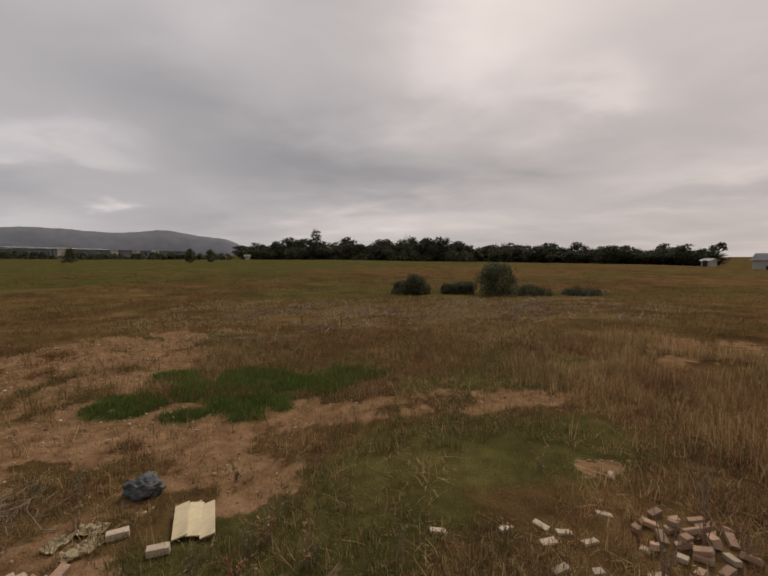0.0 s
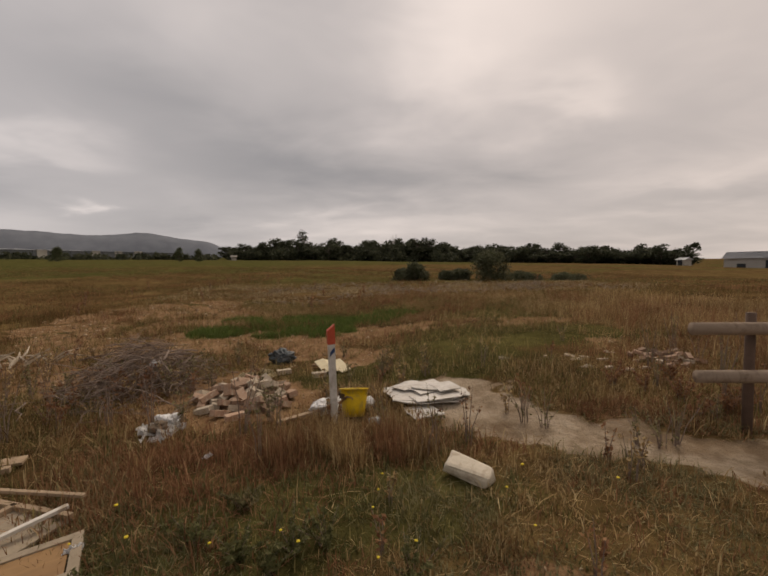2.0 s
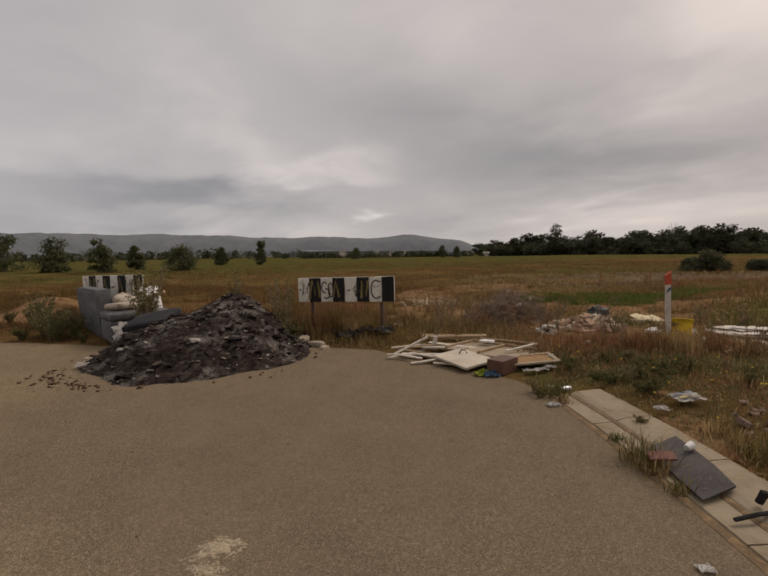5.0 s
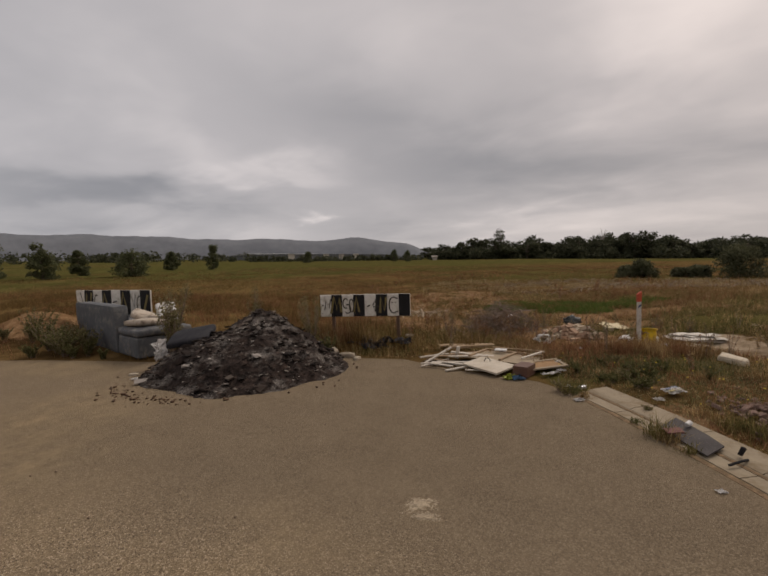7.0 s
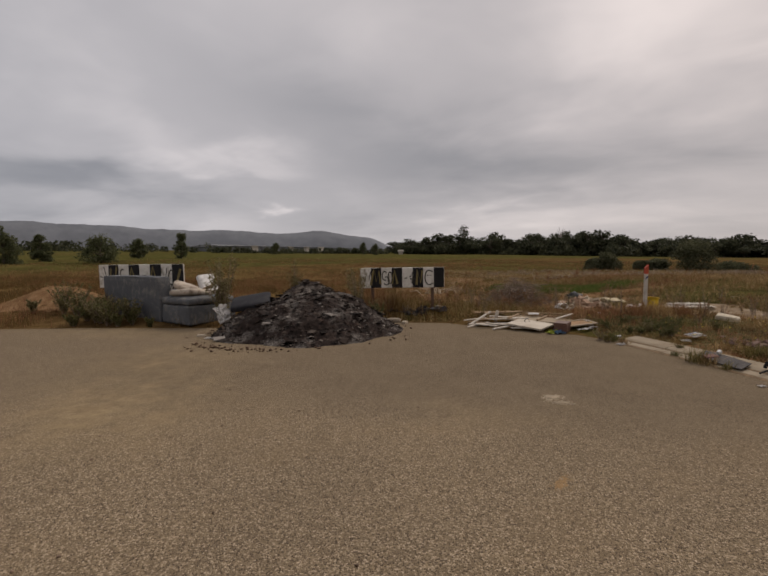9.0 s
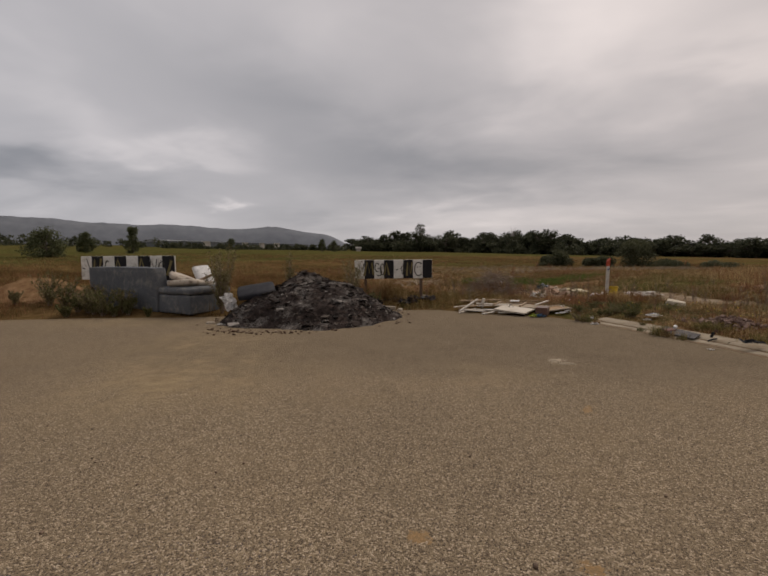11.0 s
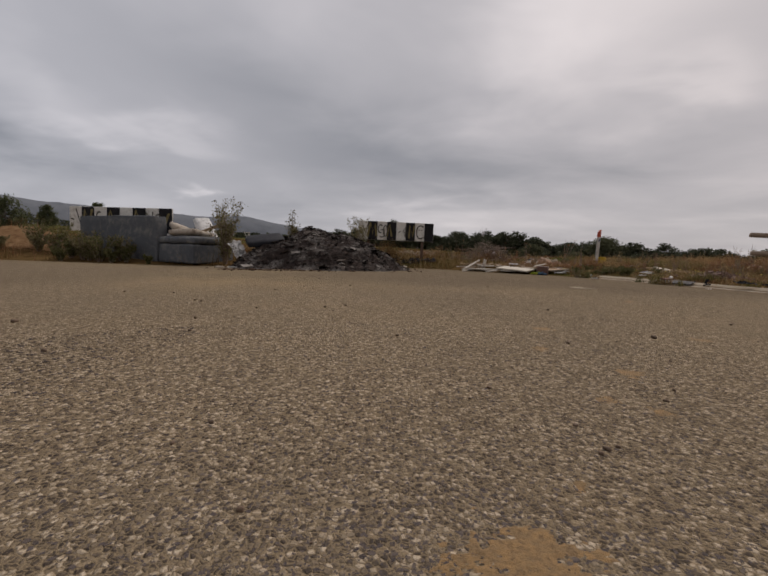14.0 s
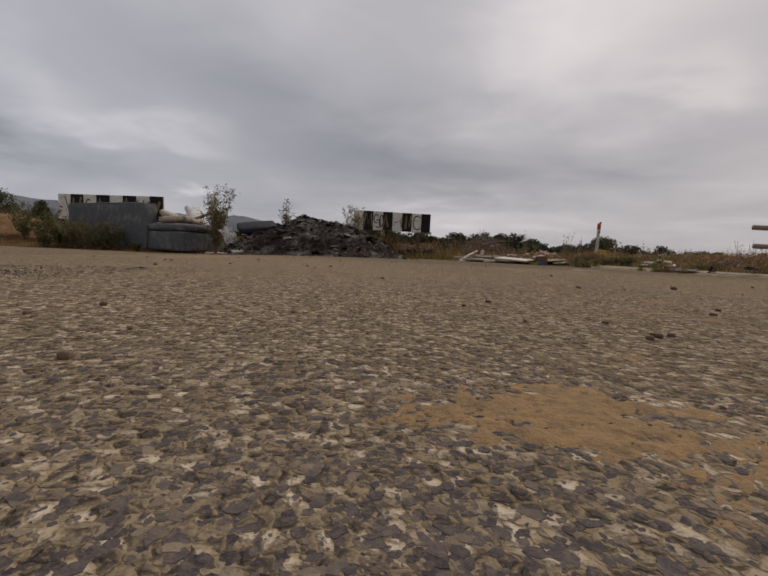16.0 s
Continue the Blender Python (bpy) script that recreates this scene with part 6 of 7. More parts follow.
# ---- low growth ----
FIELDSTRAW = leafy("field_straw", [(0.0, (0.075, 0.045, 0.017)), (0.5, (0.14, 0.086, 0.032)), (0.85, (0.22, 0.142, 0.054)), (1.0, (0.33, 0.228, 0.095))])
STRAW = leafy("straw_blades", [(0.0, (0.15, 0.088, 0.040)), (0.45, (0.30, 0.19, 0.085)), (0.8, (0.46, 0.325, 0.155)), (1.0, (0.60, 0.46, 0.25))])
RUST = leafy("rust_weeds", [(0.0, (0.13, 0.056, 0.030)), (0.5, (0.25, 0.122, 0.063)), (1.0, (0.42, 0.24, 0.125))])
DULLGREEN = leafy("dull_green_blades", [(0.0, (0.075, 0.070, 0.026)), (0.5, (0.16, 0.137, 0.05)), (0.85, (0.28, 0.225, 0.088)), (1.0, (0.42, 0.335, 0.145))])
LUSH = leafy("fresh_green_blades", [(0.0, (0.05, 0.078, 0.016)), (0.5, (0.108, 0.15, 0.034)), (1.0, (0.19, 0.235, 0.07))])
WEEDLEAF = leafy("weed_leaves", [(0.0, (0.068, 0.07, 0.027)), (0.5, (0.125, 0.125, 0.05)), (1.0, (0.22, 0.2, 0.09))])
DRYLEAF = leafy("dry_olive_leaves", [(0.0, (0.10, 0.088, 0.04)), (0.5, (0.19, 0.165, 0.078)), (1.0, (0.32, 0.275, 0.145))])
CLEAR = [(-1.15, 0.16, 0.44), (0.42, -0.17, 0.36), (0.29, -1.48, 0.16), (-0.27, -0.53, 0.12), (-2.26, -1.78, 0.42), (-2.86, -1.58, 0.5), (-0.36, 1.1, 0.28), (-0.97, 1.6, 0.26), (-9.6, -1.0, 0.9), (-8.5, -1.3, 0.5),
         (-0.14, -3.28, 0.28), (-1.78, -2.15, 0.25), (3.05, 0.15, 0.26), (-0.7, -2.77, 0.1)]


def open_ground(x, y, pad=0.36):
    """Where grass may grow: off the road, the kerb, the track and the dumped things."""
    d = outside_d(x, y)
    kerb = (x > -1.75) & (y < -2.4)
    ok = np.where(kerb, d > pad, d > 0.03)
    ok &= zone_pale(x, y) < 0.45
    for cx, cy, r in CLEAR:
        ok &= np.hypot(x - cx, y - cy) > r
    ok &= heap_h(x, y) < 0.01
    return ok


def blades(name, x, y, h, w, lean, material, label, category="grass", bend=0.5, seed=1, far=False):
    """Blades as bent three-sided strips at the given roots."""
    g = np.random.default_rng(seed)
    n = len(x)
    z = gz(x, y) - 0.01
    a, l = g.uniform(0, 2 * np.pi, n), np.abs(g.normal(0, lean, n))
    dx, dy = np.cos(a) * l * h, np.sin(a) * l * h
    b = g.uniform(0, 2 * np.pi, n)
    wx, wy = np.cos(b) * w / 2, np.sin(b) * w / 2
    up = h * np.sqrt(np.clip(1 - 0.5 * l * l, 0.15, 1))
    base = np.stack([x, y, z], 1)
    side = np.stack([wx, wy, 0 * wx], 1)
    tip = np.stack([x + dx, y + dy, z + up * (1 - bend * 0.15 * l)], 1)
    if far:  # one straight sliver
        v = np.stack([base - side, base + side, tip], 1)
        f = np.arange(3 * n).reshape(-1, 3)
    else:
        mid = np.stack([x + dx * 0.35, y + dy * 0.35, z + up * 0.58], 1)
        v = np.stack([base - side, base + side, mid + side * 0.8, mid - side * 0.8, tip], 1)
        k = np.arange(n)[:, None] * 5
        f = np.concatenate([k + [0, 1, 2], k + [0, 2, 3], k + [3, 2, 4]], 1).reshape(-1, 3)
    me = np_mesh(name, v.reshape(-1, 3), f)
    me.materials.append(material)
    return tagged(new(name, me), label, category, kind="stuff")


def scatter(n, x0, x1, y0, y1, keep, seed):
    g = np.random.default_rng(seed)
    x, y = g.uniform(x0, x1, n), g.uniform(y0, y1, n)
    p = keep(x, y) * open_ground(x, y)
    ok = g.random(n) < p
    return x[ok], y[ok], g


def tufts(x, y, g, per, rad):
    """Several roots about each place."""
    n = len(x)
    i = np.repeat(np.arange(n), per)
    return x[i] + g.normal(0, rad, len(i)), y[i] + g.normal(0, rad, len(i)), i


def cover(name, n, rect, keep, per, rad, h0, h1, w, lean, material, label, seed, far=False):
    x, y, g = scatter(n, *rect, keep, seed)
    th = g.uniform(h0, h1, len(x)) * (0.7 + 0.6 * fbm(x * 0.8, y * 0.8, seed))
    bx, by, i = tufts(x, y, g, per, rad)
    ok = open_ground(bx, by)
    bx, by, i = bx[ok], by[ok], i[ok]
    h = th[i] * g.uniform(0.45, 1.15, len(bx))
    # trampled and short towards the kerb
    h = h * (1 - 0.6 * S(-1.2, -2.4, by) * S(3.0, 1.0, bx) * S(-5.0, -3.0, bx))
    return blades(name, bx, by, h, w * g.uniform(0.6, 1.3, len(bx)), lean, material, label, seed=seed, far=far)


def bare(x, y):
    return 1 - 0.9 * np.clip(zone_soil(x, y) * 1.15, 0, 1)


NEAR = (-5.5, 6.5, -6.0, 9.0)
cover("dry_grass", 31000, NEAR, lambda x, y: bare(x, y) * (1 - 0.75 * zone_olive(x, y)) * (1 - 0.35 * S(-0.6, -1.6, y)) * S(0.37, 0.56, fbm(x * 0.9, y * 0.9, 201)) * (1 - zone_lush(x, y)), 9, 0.03, 0.05, 0.19, 0.0062, 1.25, STRAW, "dry straw-brown grass tufts on the verge", 401)
cover("dead_thatch", 11000, (-2.0, 2.8, -4.6, -0.7), lambda x, y: S(0.42, 0.56, fbm(x * 1.1, y * 1.1, 247)) * (1 - 0.7 * zone_olive(x, y)), 8, 0.05, 0.05, 0.15, 0.0055, 1.3, RUST, "red-brown dead thatch matted on the verge", 447)
cover("trampled_straw", 9000, (-2.0, 3.5, -4.6, 0.4), lambda x, y: bare(x, y) * S(0.36, 0.56, fbm(x * 1.4, y * 1.4, 245)), 7, 0.05, 0.05, 0.14, 0.0058, 1.5, STRAW, "trampled straw lying on the verge", 445)
cover("green_grass", 42000, NEAR, lambda x, y: bare(x, y) * (0.85 + 0.9 * zone_olive(x, y)) * (1 - 0.45 * S(-0.6, -1.6, y)) * (1 + 0.5 * S(0.0, 1.5, x) * S(-0.6, 0.4, y)) * S(0.40, 0.54, fbm(x * 0.8, y * 0.8, 203)) * (1 - zone_lush(x, y)), 8, 0.028, 0.04, 0.15, 0.0055, 0.85, DULLGREEN, "dull green grass between the dry tufts", 402)
cover("rust_weeds", 26000, NEAR, lambda x, y: bare(x, y) * (1 - 0.8 * zone_olive(x, y)) * np.clip(S(0.47, 0.66, fbm(x * 0.7, y * 0.7, 205)) + 0.8 * np.exp(-(((x - 0.7) / 1.2) ** 2 + ((y + 2.6) / 1.0) ** 2)) + 0.7 * np.exp(-(((x + 0.35) / 0.5) ** 2 + ((y + 0.8) / 0.35) ** 2)), 0, 1), 8, 0.035, 0.05, 0.2, 0.005, 0.9, RUST, "reddish-brown dead weeds on the verge", 403)
cover("lush_grass", 11000, (-3.2, 2.0, 3.2, 6.8), lambda x, y: zone_lush(x, y), 10, 0.035, 0.05, 0.15, 0.008, 0.55, LUSH, "patch of fresh green grass on bare soil", 404)
cover("soil_grass", 9000, NEAR, lambda x, y: zone_soil(x, y) * S(0.4, 0.62, fbm(x * 2.2, y * 2.2, 207)), 5, 0.03, 0.03, 0.09, 0.005, 0.6, DULLGREEN, "sparse grass on bare soil", 405)

cover("matted_grass", 9000, (-1.9, 2.6, -4.4, -0.9), lambda x, y: S(0.40, 0.54, fbm(x * 1.6, y * 1.6, 265)), 8, 0.05, 0.06, 0.15, 0.0055, 1.6, DRYLEAF, "matted olive-brown grass lying on the verge", 465)


FLATSTRAW = leafy("flattened_straw", [(0.0, (0.22, 0.15, 0.065)), (0.6, (0.36, 0.265, 0.14)), (1.0, (0.5, 0.4, 0.25))])
cover("flattened_straw", 11000, (-6, 14, 8, 20), lambda x, y: bare(x, y) * S(0.5, 0.62, fbm(x * 0.9, y * 1.6, 241)) * S(8, 10, y) * S(20, 15, y), 6, 0.12, 0.08, 0.2, 0.02, 1.6, FLATSTRAW, "pale flattened straw in the field", 441)


cover("short_turf", 34000, (-5.0, 6.0, -4.5, 7.0), lambda x, y: bare(x, y) * (1 - zone_lush(x, y)) * (0.35 + 0.65 * S(0.62, 0.40, fbm(x * 0.9, y * 0.9, 201))), 7, 0.04, 0.025, 0.075, 0.0045, 1.1, DULLGREEN, "short green turf between the dry tufts", 461, True)
TALL = (2.4, 8.0, -0.4, 6.5)
cover("tall_grass", 9000, TALL, lambda x, y: S(3.0, 4.6, x) * S(0.36, 0.52, fbm(x * 0.8, y * 0.8, 251)) * bare(x, y), 9, 0.06, 0.16, 0.36, 0.0055, 0.75, STRAW, "tall orange-dry grass on the verge", 451)
cover("tall_weeds", 1800, TALL, lambda x, y: S(3.2, 4.6, x) * S(0.44, 0.6, fbm(x * 0.7, y * 0.7, 253)) * bare(x, y), 8, 0.05, 0.2, 0.4, 0.005, 0.5, RUST, "tall russet weeds on the verge", 452)


def field(x, y):
    r = np.hypot(x, y)
    return bare(x, y) * (1 - S(26, 60, r)) * S(0.38, 0.56, fbm(x * 0.45, y * 0.45, 211))


FIELD = (-34, 34, 5, 55)
cover("field_grass", 46000, FIELD, field, 6, 0.10, 0.08, 0.24, 0.012, 0.9, FIELDSTRAW, "dry brown grass over the field", 411, True)
cover("field_weeds", 30000, FIELD, lambda x, y: bare(x, y) * (1 - S(24, 60, np.hypot(x, y))) * S(0.42, 0.6, fbm(x * 0.4, y * 0.4, 213)), 6, 0.10, 0.08, 0.26, 0.012, 0.8, RUST, "russet dead weeds over the field", 412, True)
cover("field_green", 30000, FIELD, lambda x, y: bare(x, y) * (1 - S(24, 60, np.hypot(x, y))) * S(0.44, 0.6, fbm(x * 0.4, y * 0.4, 215)), 6, 0.10, 0.06, 0.2, 0.014, 0.8, DULLGREEN, "olive grass over the field", 413, True)
cover("verge_weeds", 4200, (-2.0, 0.6, -3.4, -0.6), lambda x, y: (0.22 + 0.95 * np.exp(-(((x + 1.25) / 0.42) ** 2 + ((y + 2.15) / 0.5) ** 2))) * S(0.34, 0.52, fbm(x * 1.8, y * 1.8, 231)), 9, 0.03, 0.03, 0.12, 0.008, 0.9, WEEDLEAF, "creeping green weeds beside the gutter", 431)
LEFT = (-24, -2.5, -3.5, 9)
cover("dry_grass", 19000, LEFT, lambda x, y: bare(x, y) * S(0.34, 0.58, fbm(x * 0.7, y * 0.7, 221)), 8, 0.05, 0.12, 0.34, 0.007, 0.4, FIELDSTRAW, "tall dry grass behind the hazard boards", 421, True)
cover("rust_weeds", 12000, LEFT, lambda x, y: bare(x, y) * S(0.42, 0.62, fbm(x * 0.6, y * 0.6, 223)), 7, 0.05, 0.12, 0.34, 0.006, 0.4, RUST, "russet weeds behind the hazard boards", 422, True)
cover("verge_grass", 5000, (-0.7, 6, -14, -4), lambda x, y: S(0.3, 0.55, fbm(x * 0.9, y * 0.9, 225)), 8, 0.03, 0.08, 0.22, 0.005, 0.5, STRAW, "dry grass on the verge beside the kerb", 423)


def clods():
    """Dry clods and stones lying on the bare soil."""
    g = np.random.default_rng(77)
    base = [bm_mesh("clod", add_rock(bmesh.new(), (1, 0.8, 0.6), None, 0.3, 1, 500 + k)) for k in range(4)]
    arr = []
    for me in base:
        v = np.empty(len(me.vertices) * 3)
        me.vertices.foreach_get("co", v)
        arr.append((v.reshape(-1, 3), np.array([p.vertices[:] for p in me.polygons])))
    x, y = g.uniform(-8, 6, 16000), g.uniform(-3.4, 13, 16000)
    ok = (zone_soil(x, y) > 0.2 + 0.4 * g.random(16000)) & open_ground(x, y)
    x, y = x[ok][:4500], y[ok][:4500]
    z = gz(x, y)
    s = np.clip(g.lognormal(-4.1, 0.5, len(x)), 0.006, 0.06) * (1 + 0.06 * np.clip(y, 0, 20))
    V, Fc, off = [], [], 0
    for i in range(len(x)):
        v, f = arr[i % 4]
        a = i * 2.399
        R = np.array([[math.cos(a), -math.sin(a), 0], [math.sin(a), math.cos(a), 0], [0, 0, 1]])
        V.append((v * s[i]) @ R.T + [x[i], y[i], z[i] + 0.1 * s[i]])
        Fc.append(f + off)
        off += len(v)
    me = np_mesh("soil_clods", np.concatenate(V), np.concatenate(Fc))
    m = Mat("soil_clod", 0.95)
    m.color(m.ramp(m.island(), [(0.0, (0.14, 0.088, 0.048)), (0.6, (0.30, 0.205, 0.12)), (1.0, (0.46, 0.36, 0.24))]))
    me.materials.append(m.m)
    tagged(new("soil_clods", me), "dry clods and small stones on bare soil", "clods", kind="stuff")


clods()


def weed(name, x, y, h, stems, leaf, label, seed, spread=0.35, leaves=26, size=0.03, stem=None, each=True):
    """An upright weed: several stems with small leaves."""
    g = random.Random(seed)
    ob = empty(name, pose(x, y, surf(x, y)), label, "plant")
    bm = None if each else bmesh.new()
    cs = []
    for k in range(stems):
        a, hh = g.uniform(0, 6.28), h * g.uniform(0.55, 1.0)
        sx, sy = math.cos(a) * spread * hh * g.random(), math.sin(a) * spread * hh * g.random()
        pts = [(0.02 * math.cos(a), 0.02 * math.sin(a), -0.02), (sx * 0.35, sy * 0.35, hh * 0.4), (sx * 0.75, sy * 0.75, hh * 0.75), (sx, sy, hh)]
        radii = [0.006 * h + 0.002, 0.005 * h + 0.001, 0.003 * h + 0.001, 0.001]
        if each:
            part("stem", add_tube(bmesh.new(), pts, radii, 4, False), stem or TWIG, ob)
        else:
            add_tube(bm, pts, radii, 4, False)
        for i in range(leaves):
            u = g.uniform(0.15, 1.0)
            j = min(2, int(u * 3))
            f = u * 3 - j
            p = [pts[j][c] * (1 - f) + pts[j + 1][c] * f for c in range(3)]
            cs.append([p[0] + g.gauss(0, 0.03 * h), p[1] + g.gauss(0, 0.03 * h), max(0.01, p[2] + g.gauss(0, 0.015 * h))])
    if bm:
        tagged(part("stalk", bm, stem or TWIG, ob), kind="stuff")
    v, f = leaf_cloud(cs, [0.01] * len(cs), len(cs), size, seed)
    me = np_mesh("foliage", v, f)
    me.materials.append(leaf)
    part("foliage", me, None, ob)
    return ob


weed("shrub", -7.28, -1.65, 1.2, 24, DRYLEAF, "tall dry-leaved weed between the sofa and the ash heap", 1, 0.45, 170, 0.017)
weed("shrub", -6.35, -0.75, 1.0, 12, DRYLEAF, "dry-leaved weed behind the ash heap", 2, 0.35, 110, 0.017)
weed("shrub", -4.95, -1.35, 0.9, 16, DRYLEAF, "dry-leaved weed in front of the hazard board", 3, 0.5, 110, 0.015)
weed("shrub", -4.6, -1.62, 0.4, 12, WEEDLEAF, "low green weed at the road's edge", 4, 0.6, 26, 0.025)
for k, (x, y, h, n) in enumerate([(-9.60, -1.80, 0.5, 18), (-9.10, -1.95, 0.32, 16), (-10.20, -1.35, 0.55, 16), (-10.80, -1.45, 0.4, 16), (-9.90, -2.05, 0.3, 18), (-8.50, -1.90, 0.22, 14), (-11.40, -1.55, 0.35, 16), (-8.95, -1.80, 0.4, 14), (-9.35, -1.90, 0.62, 20), (-9.75, -1.75, 0.7, 20), (-10.00, -1.70, 0.5, 18), (-10.50, -1.45, 0.75, 18), (-9.15, -1.65, 0.6, 18), (-11.00, -1.25, 0.8, 16)]):
    weed("weed", x, y, 0.8 * h, n, WEEDLEAF if k % 3 else DRYLEAF, "green weed growing against the dumped sofa", 20 + k, 0.9, 70, 0.017)
for k in range(24):
    g = random.Random(900 + k)
    x, y = g.gauss(-1.15, 0.3), g.gauss(-2.15, 0.4)
    if not open_ground(np.array([x]), np.array([y]))[0]:
        continue
    weed("weed", x, y, g.uniform(0.06, 0.15), 14, WEEDLEAF if k % 5 else DRYLEAF, "leafy green weed creeping beside the kerb", 950 + k, 1.5, 42, 0.010, each=False)
for k, (x, y, h) in enumerate([(-1.62, -2.62, 0.14), (-1.58, -2.72, 0.1), (-1.0, -3.1, 0.06)]):
    weed("weed", x, y, h, 16, DULLGREEN if k % 2 else DRYLEAF, "grassy weed growing in the gutter", 60 + k, 1.1, 10, 0.012, each=False)
for k in range(34):
    g = random.Random(1200 + k)
    x, y = g.uniform(-0.6, 5.0), g.uniform(-4.5, 1.5)
    if float(outside_d(np.array([x]), np.array([y]))[0]) < 0.5:
        continue
    weed("thistle", x, y, g.uniform(0.2, 0.38), 4, RUST if k % 2 else STRAW, "thin dead thistle stalk on the verge", 1300 + k, 0.5, 12, 0.014)
for k in range(30):
    g = random.Random(1400 + k)
    x, y = g.uniform(-3.4, 4.5), g.uniform(-1.3, 0.6)
    if not open_ground(np.array([x]), np.array([y]))[0]:
        continue
    weed("thistle", x, y, g.uniform(0.35, 0.62), 4, DRYLEAF if k % 2 else RUST, "tall dry seeding weed on the verge", 1450 + k, 0.4, 14, 0.012)
for k in range(26):
    g = random.Random(1500 + k)
    x, y = g.uniform(-9, 12), g.uniform(6, 30)
    weed("thistle", x, y, g.uniform(0.3, 0.6), 4, RUST, "dead thistle stalk in the field", 1600 + k, 0.4, 14, 0.03)

for k in range(84):
    g = random.Random(2500 + k)
    x, y = (g.uniform(-3.9, 0.9), g.uniform(-0.6, 1.9)) if k < 54 else (g.gauss(-2.3, 0.4), g.gauss(0.6, 0.35))
    if not open_ground(np.array([x]), np.array([y]))[0]:
        continue
    weed("weed", x, y, g.uniform(0.18, 0.36), 6, (DRYLEAF, RUST, STRAW)[k % 3], "dry seeding weed standing on the verge", 2600 + k, 0.6, 16, 0.014, each=False)
for k, (x, y, h) in enumerate([(0.95, -0.85, 0.3), (1.05, -0.95, 0.26), (1.5, -1.3, 0.28), (1.62, -1.36, 0.24), (1.75, -1.32, 0.3), (2.3, -1.1, 0.2)]):
    weed("weed", x, y, h, 7, DRYLEAF, "dark dry seed stalks on the bare track", 2700 + k, 0.7, 9, 0.012, each=False)
for k in range(7):
    g = random.Random(2800 + k)
    x, y = g.uniform(1.9, 2.9), g.uniform(-1.05, -0.2)
    weed("weed", x, y, g.uniform(0.16, 0.28), 10, RUST, "bushy reddish dead weed below the rail fence", 2850 + k, 0.9, 24, 0.014, each=False)

FLOWER = plain("yellow_petals", lin(0.62, 0.47, 0.03), lin(0.55, 0.40, 0.02), 20, 0.7, 0.0)
bm = bmesh.new()
gf = random.Random(17)
for k in range(46):
    x, y = gf.uniform(-1.7, 1.0), gf.uniform(-3.6, -1.4)
    if not open_ground(np.array([x]), np.array([y]))[0]:
        continue
    z = g1(x, y) + gf.uniform(0.06, 0.12)
    bmesh.ops.create_icosphere(bm, subdivisions=1, radius=gf.uniform(0.006, 0.011), matrix=pose(x, y, z) @ Matrix.Diagonal((1, 1, 0.5, 1)))
tagged(new("yellow_flowers", bm_mesh("yellow_flowers", bm, FLOWER)), "small yellow daisies in the verge", "flowers", kind="stuff")

# ---- loose stones on the road ----
DARKPEB = plain("dark_pebble", lin(0.12, 0.08, 0.055), lin(0.19, 0.13, 0.09), 20, 0.9, 0.4, 0.002, vary=0.3)
PEBS = [bm_mesh("pebble", add_rock(bmesh.new(), (1, 0.8, 0.6), None, 0.3, 2, 700 + k), DARKPEB, True) for k in range(5)]


def road_stones():
    g = random.Random(5)
    spots = [(-3.97, -8.27, 0.010), (-3.985, -8.285, 0.008), (-3.95, -8.262, 0.007), (-3.98, -8.19, 0.0075), (-4.42, -8.45, 0.0085), (-4.44, -8.36, 0.006), (-4.54, -8.25, 0.009), (-4.56, -8.32, 0.007), (-4.08, -8.02, 0.009),
             (-4.13, -8.09, 0.006), (-3.75, -8.05, 0.009), (-4.34, -8.49, 0.003), (-4.08, -8.21, 0.005), (-4.34, -8.23, 0.006), (-3.69, -7.98, 0.008), (-5.51, -7.54, 0.02), (-3.37, -7.38, 0.02), (-5.1, -7.9, 0.012), (-4.9, -7.6, 0.012)]
    for k in range(170):
        u = g.random()
        spots.append((g.uniform(-9, -1.2) if u < 0.6 else g.uniform(-5.3, -3.4), g.uniform(-7.6, -3.0), g.choice([0.005, 0.006, 0.008, 0.01, 0.013])))
    for i, (x, y, s) in enumerate(spots):
        if not inside(np.array([x]), np.array([y]), ROAD)[0] or heap_h(np.array([x]), np.array([y]))[0] > 0.01:
            continue
        ob = new("pebble", PEBS[i % 5])
        ob.matrix_world = pose(x, y, float(road_z(x, y)) + s * 0.2, 0, 0, g.uniform(0, 360)) @ Matrix.Diagonal((s, s, s, 1))
        tagged(ob, "small dark clod lying loose on the asphalt", "pebble", "loose pebbles")


road_stones()


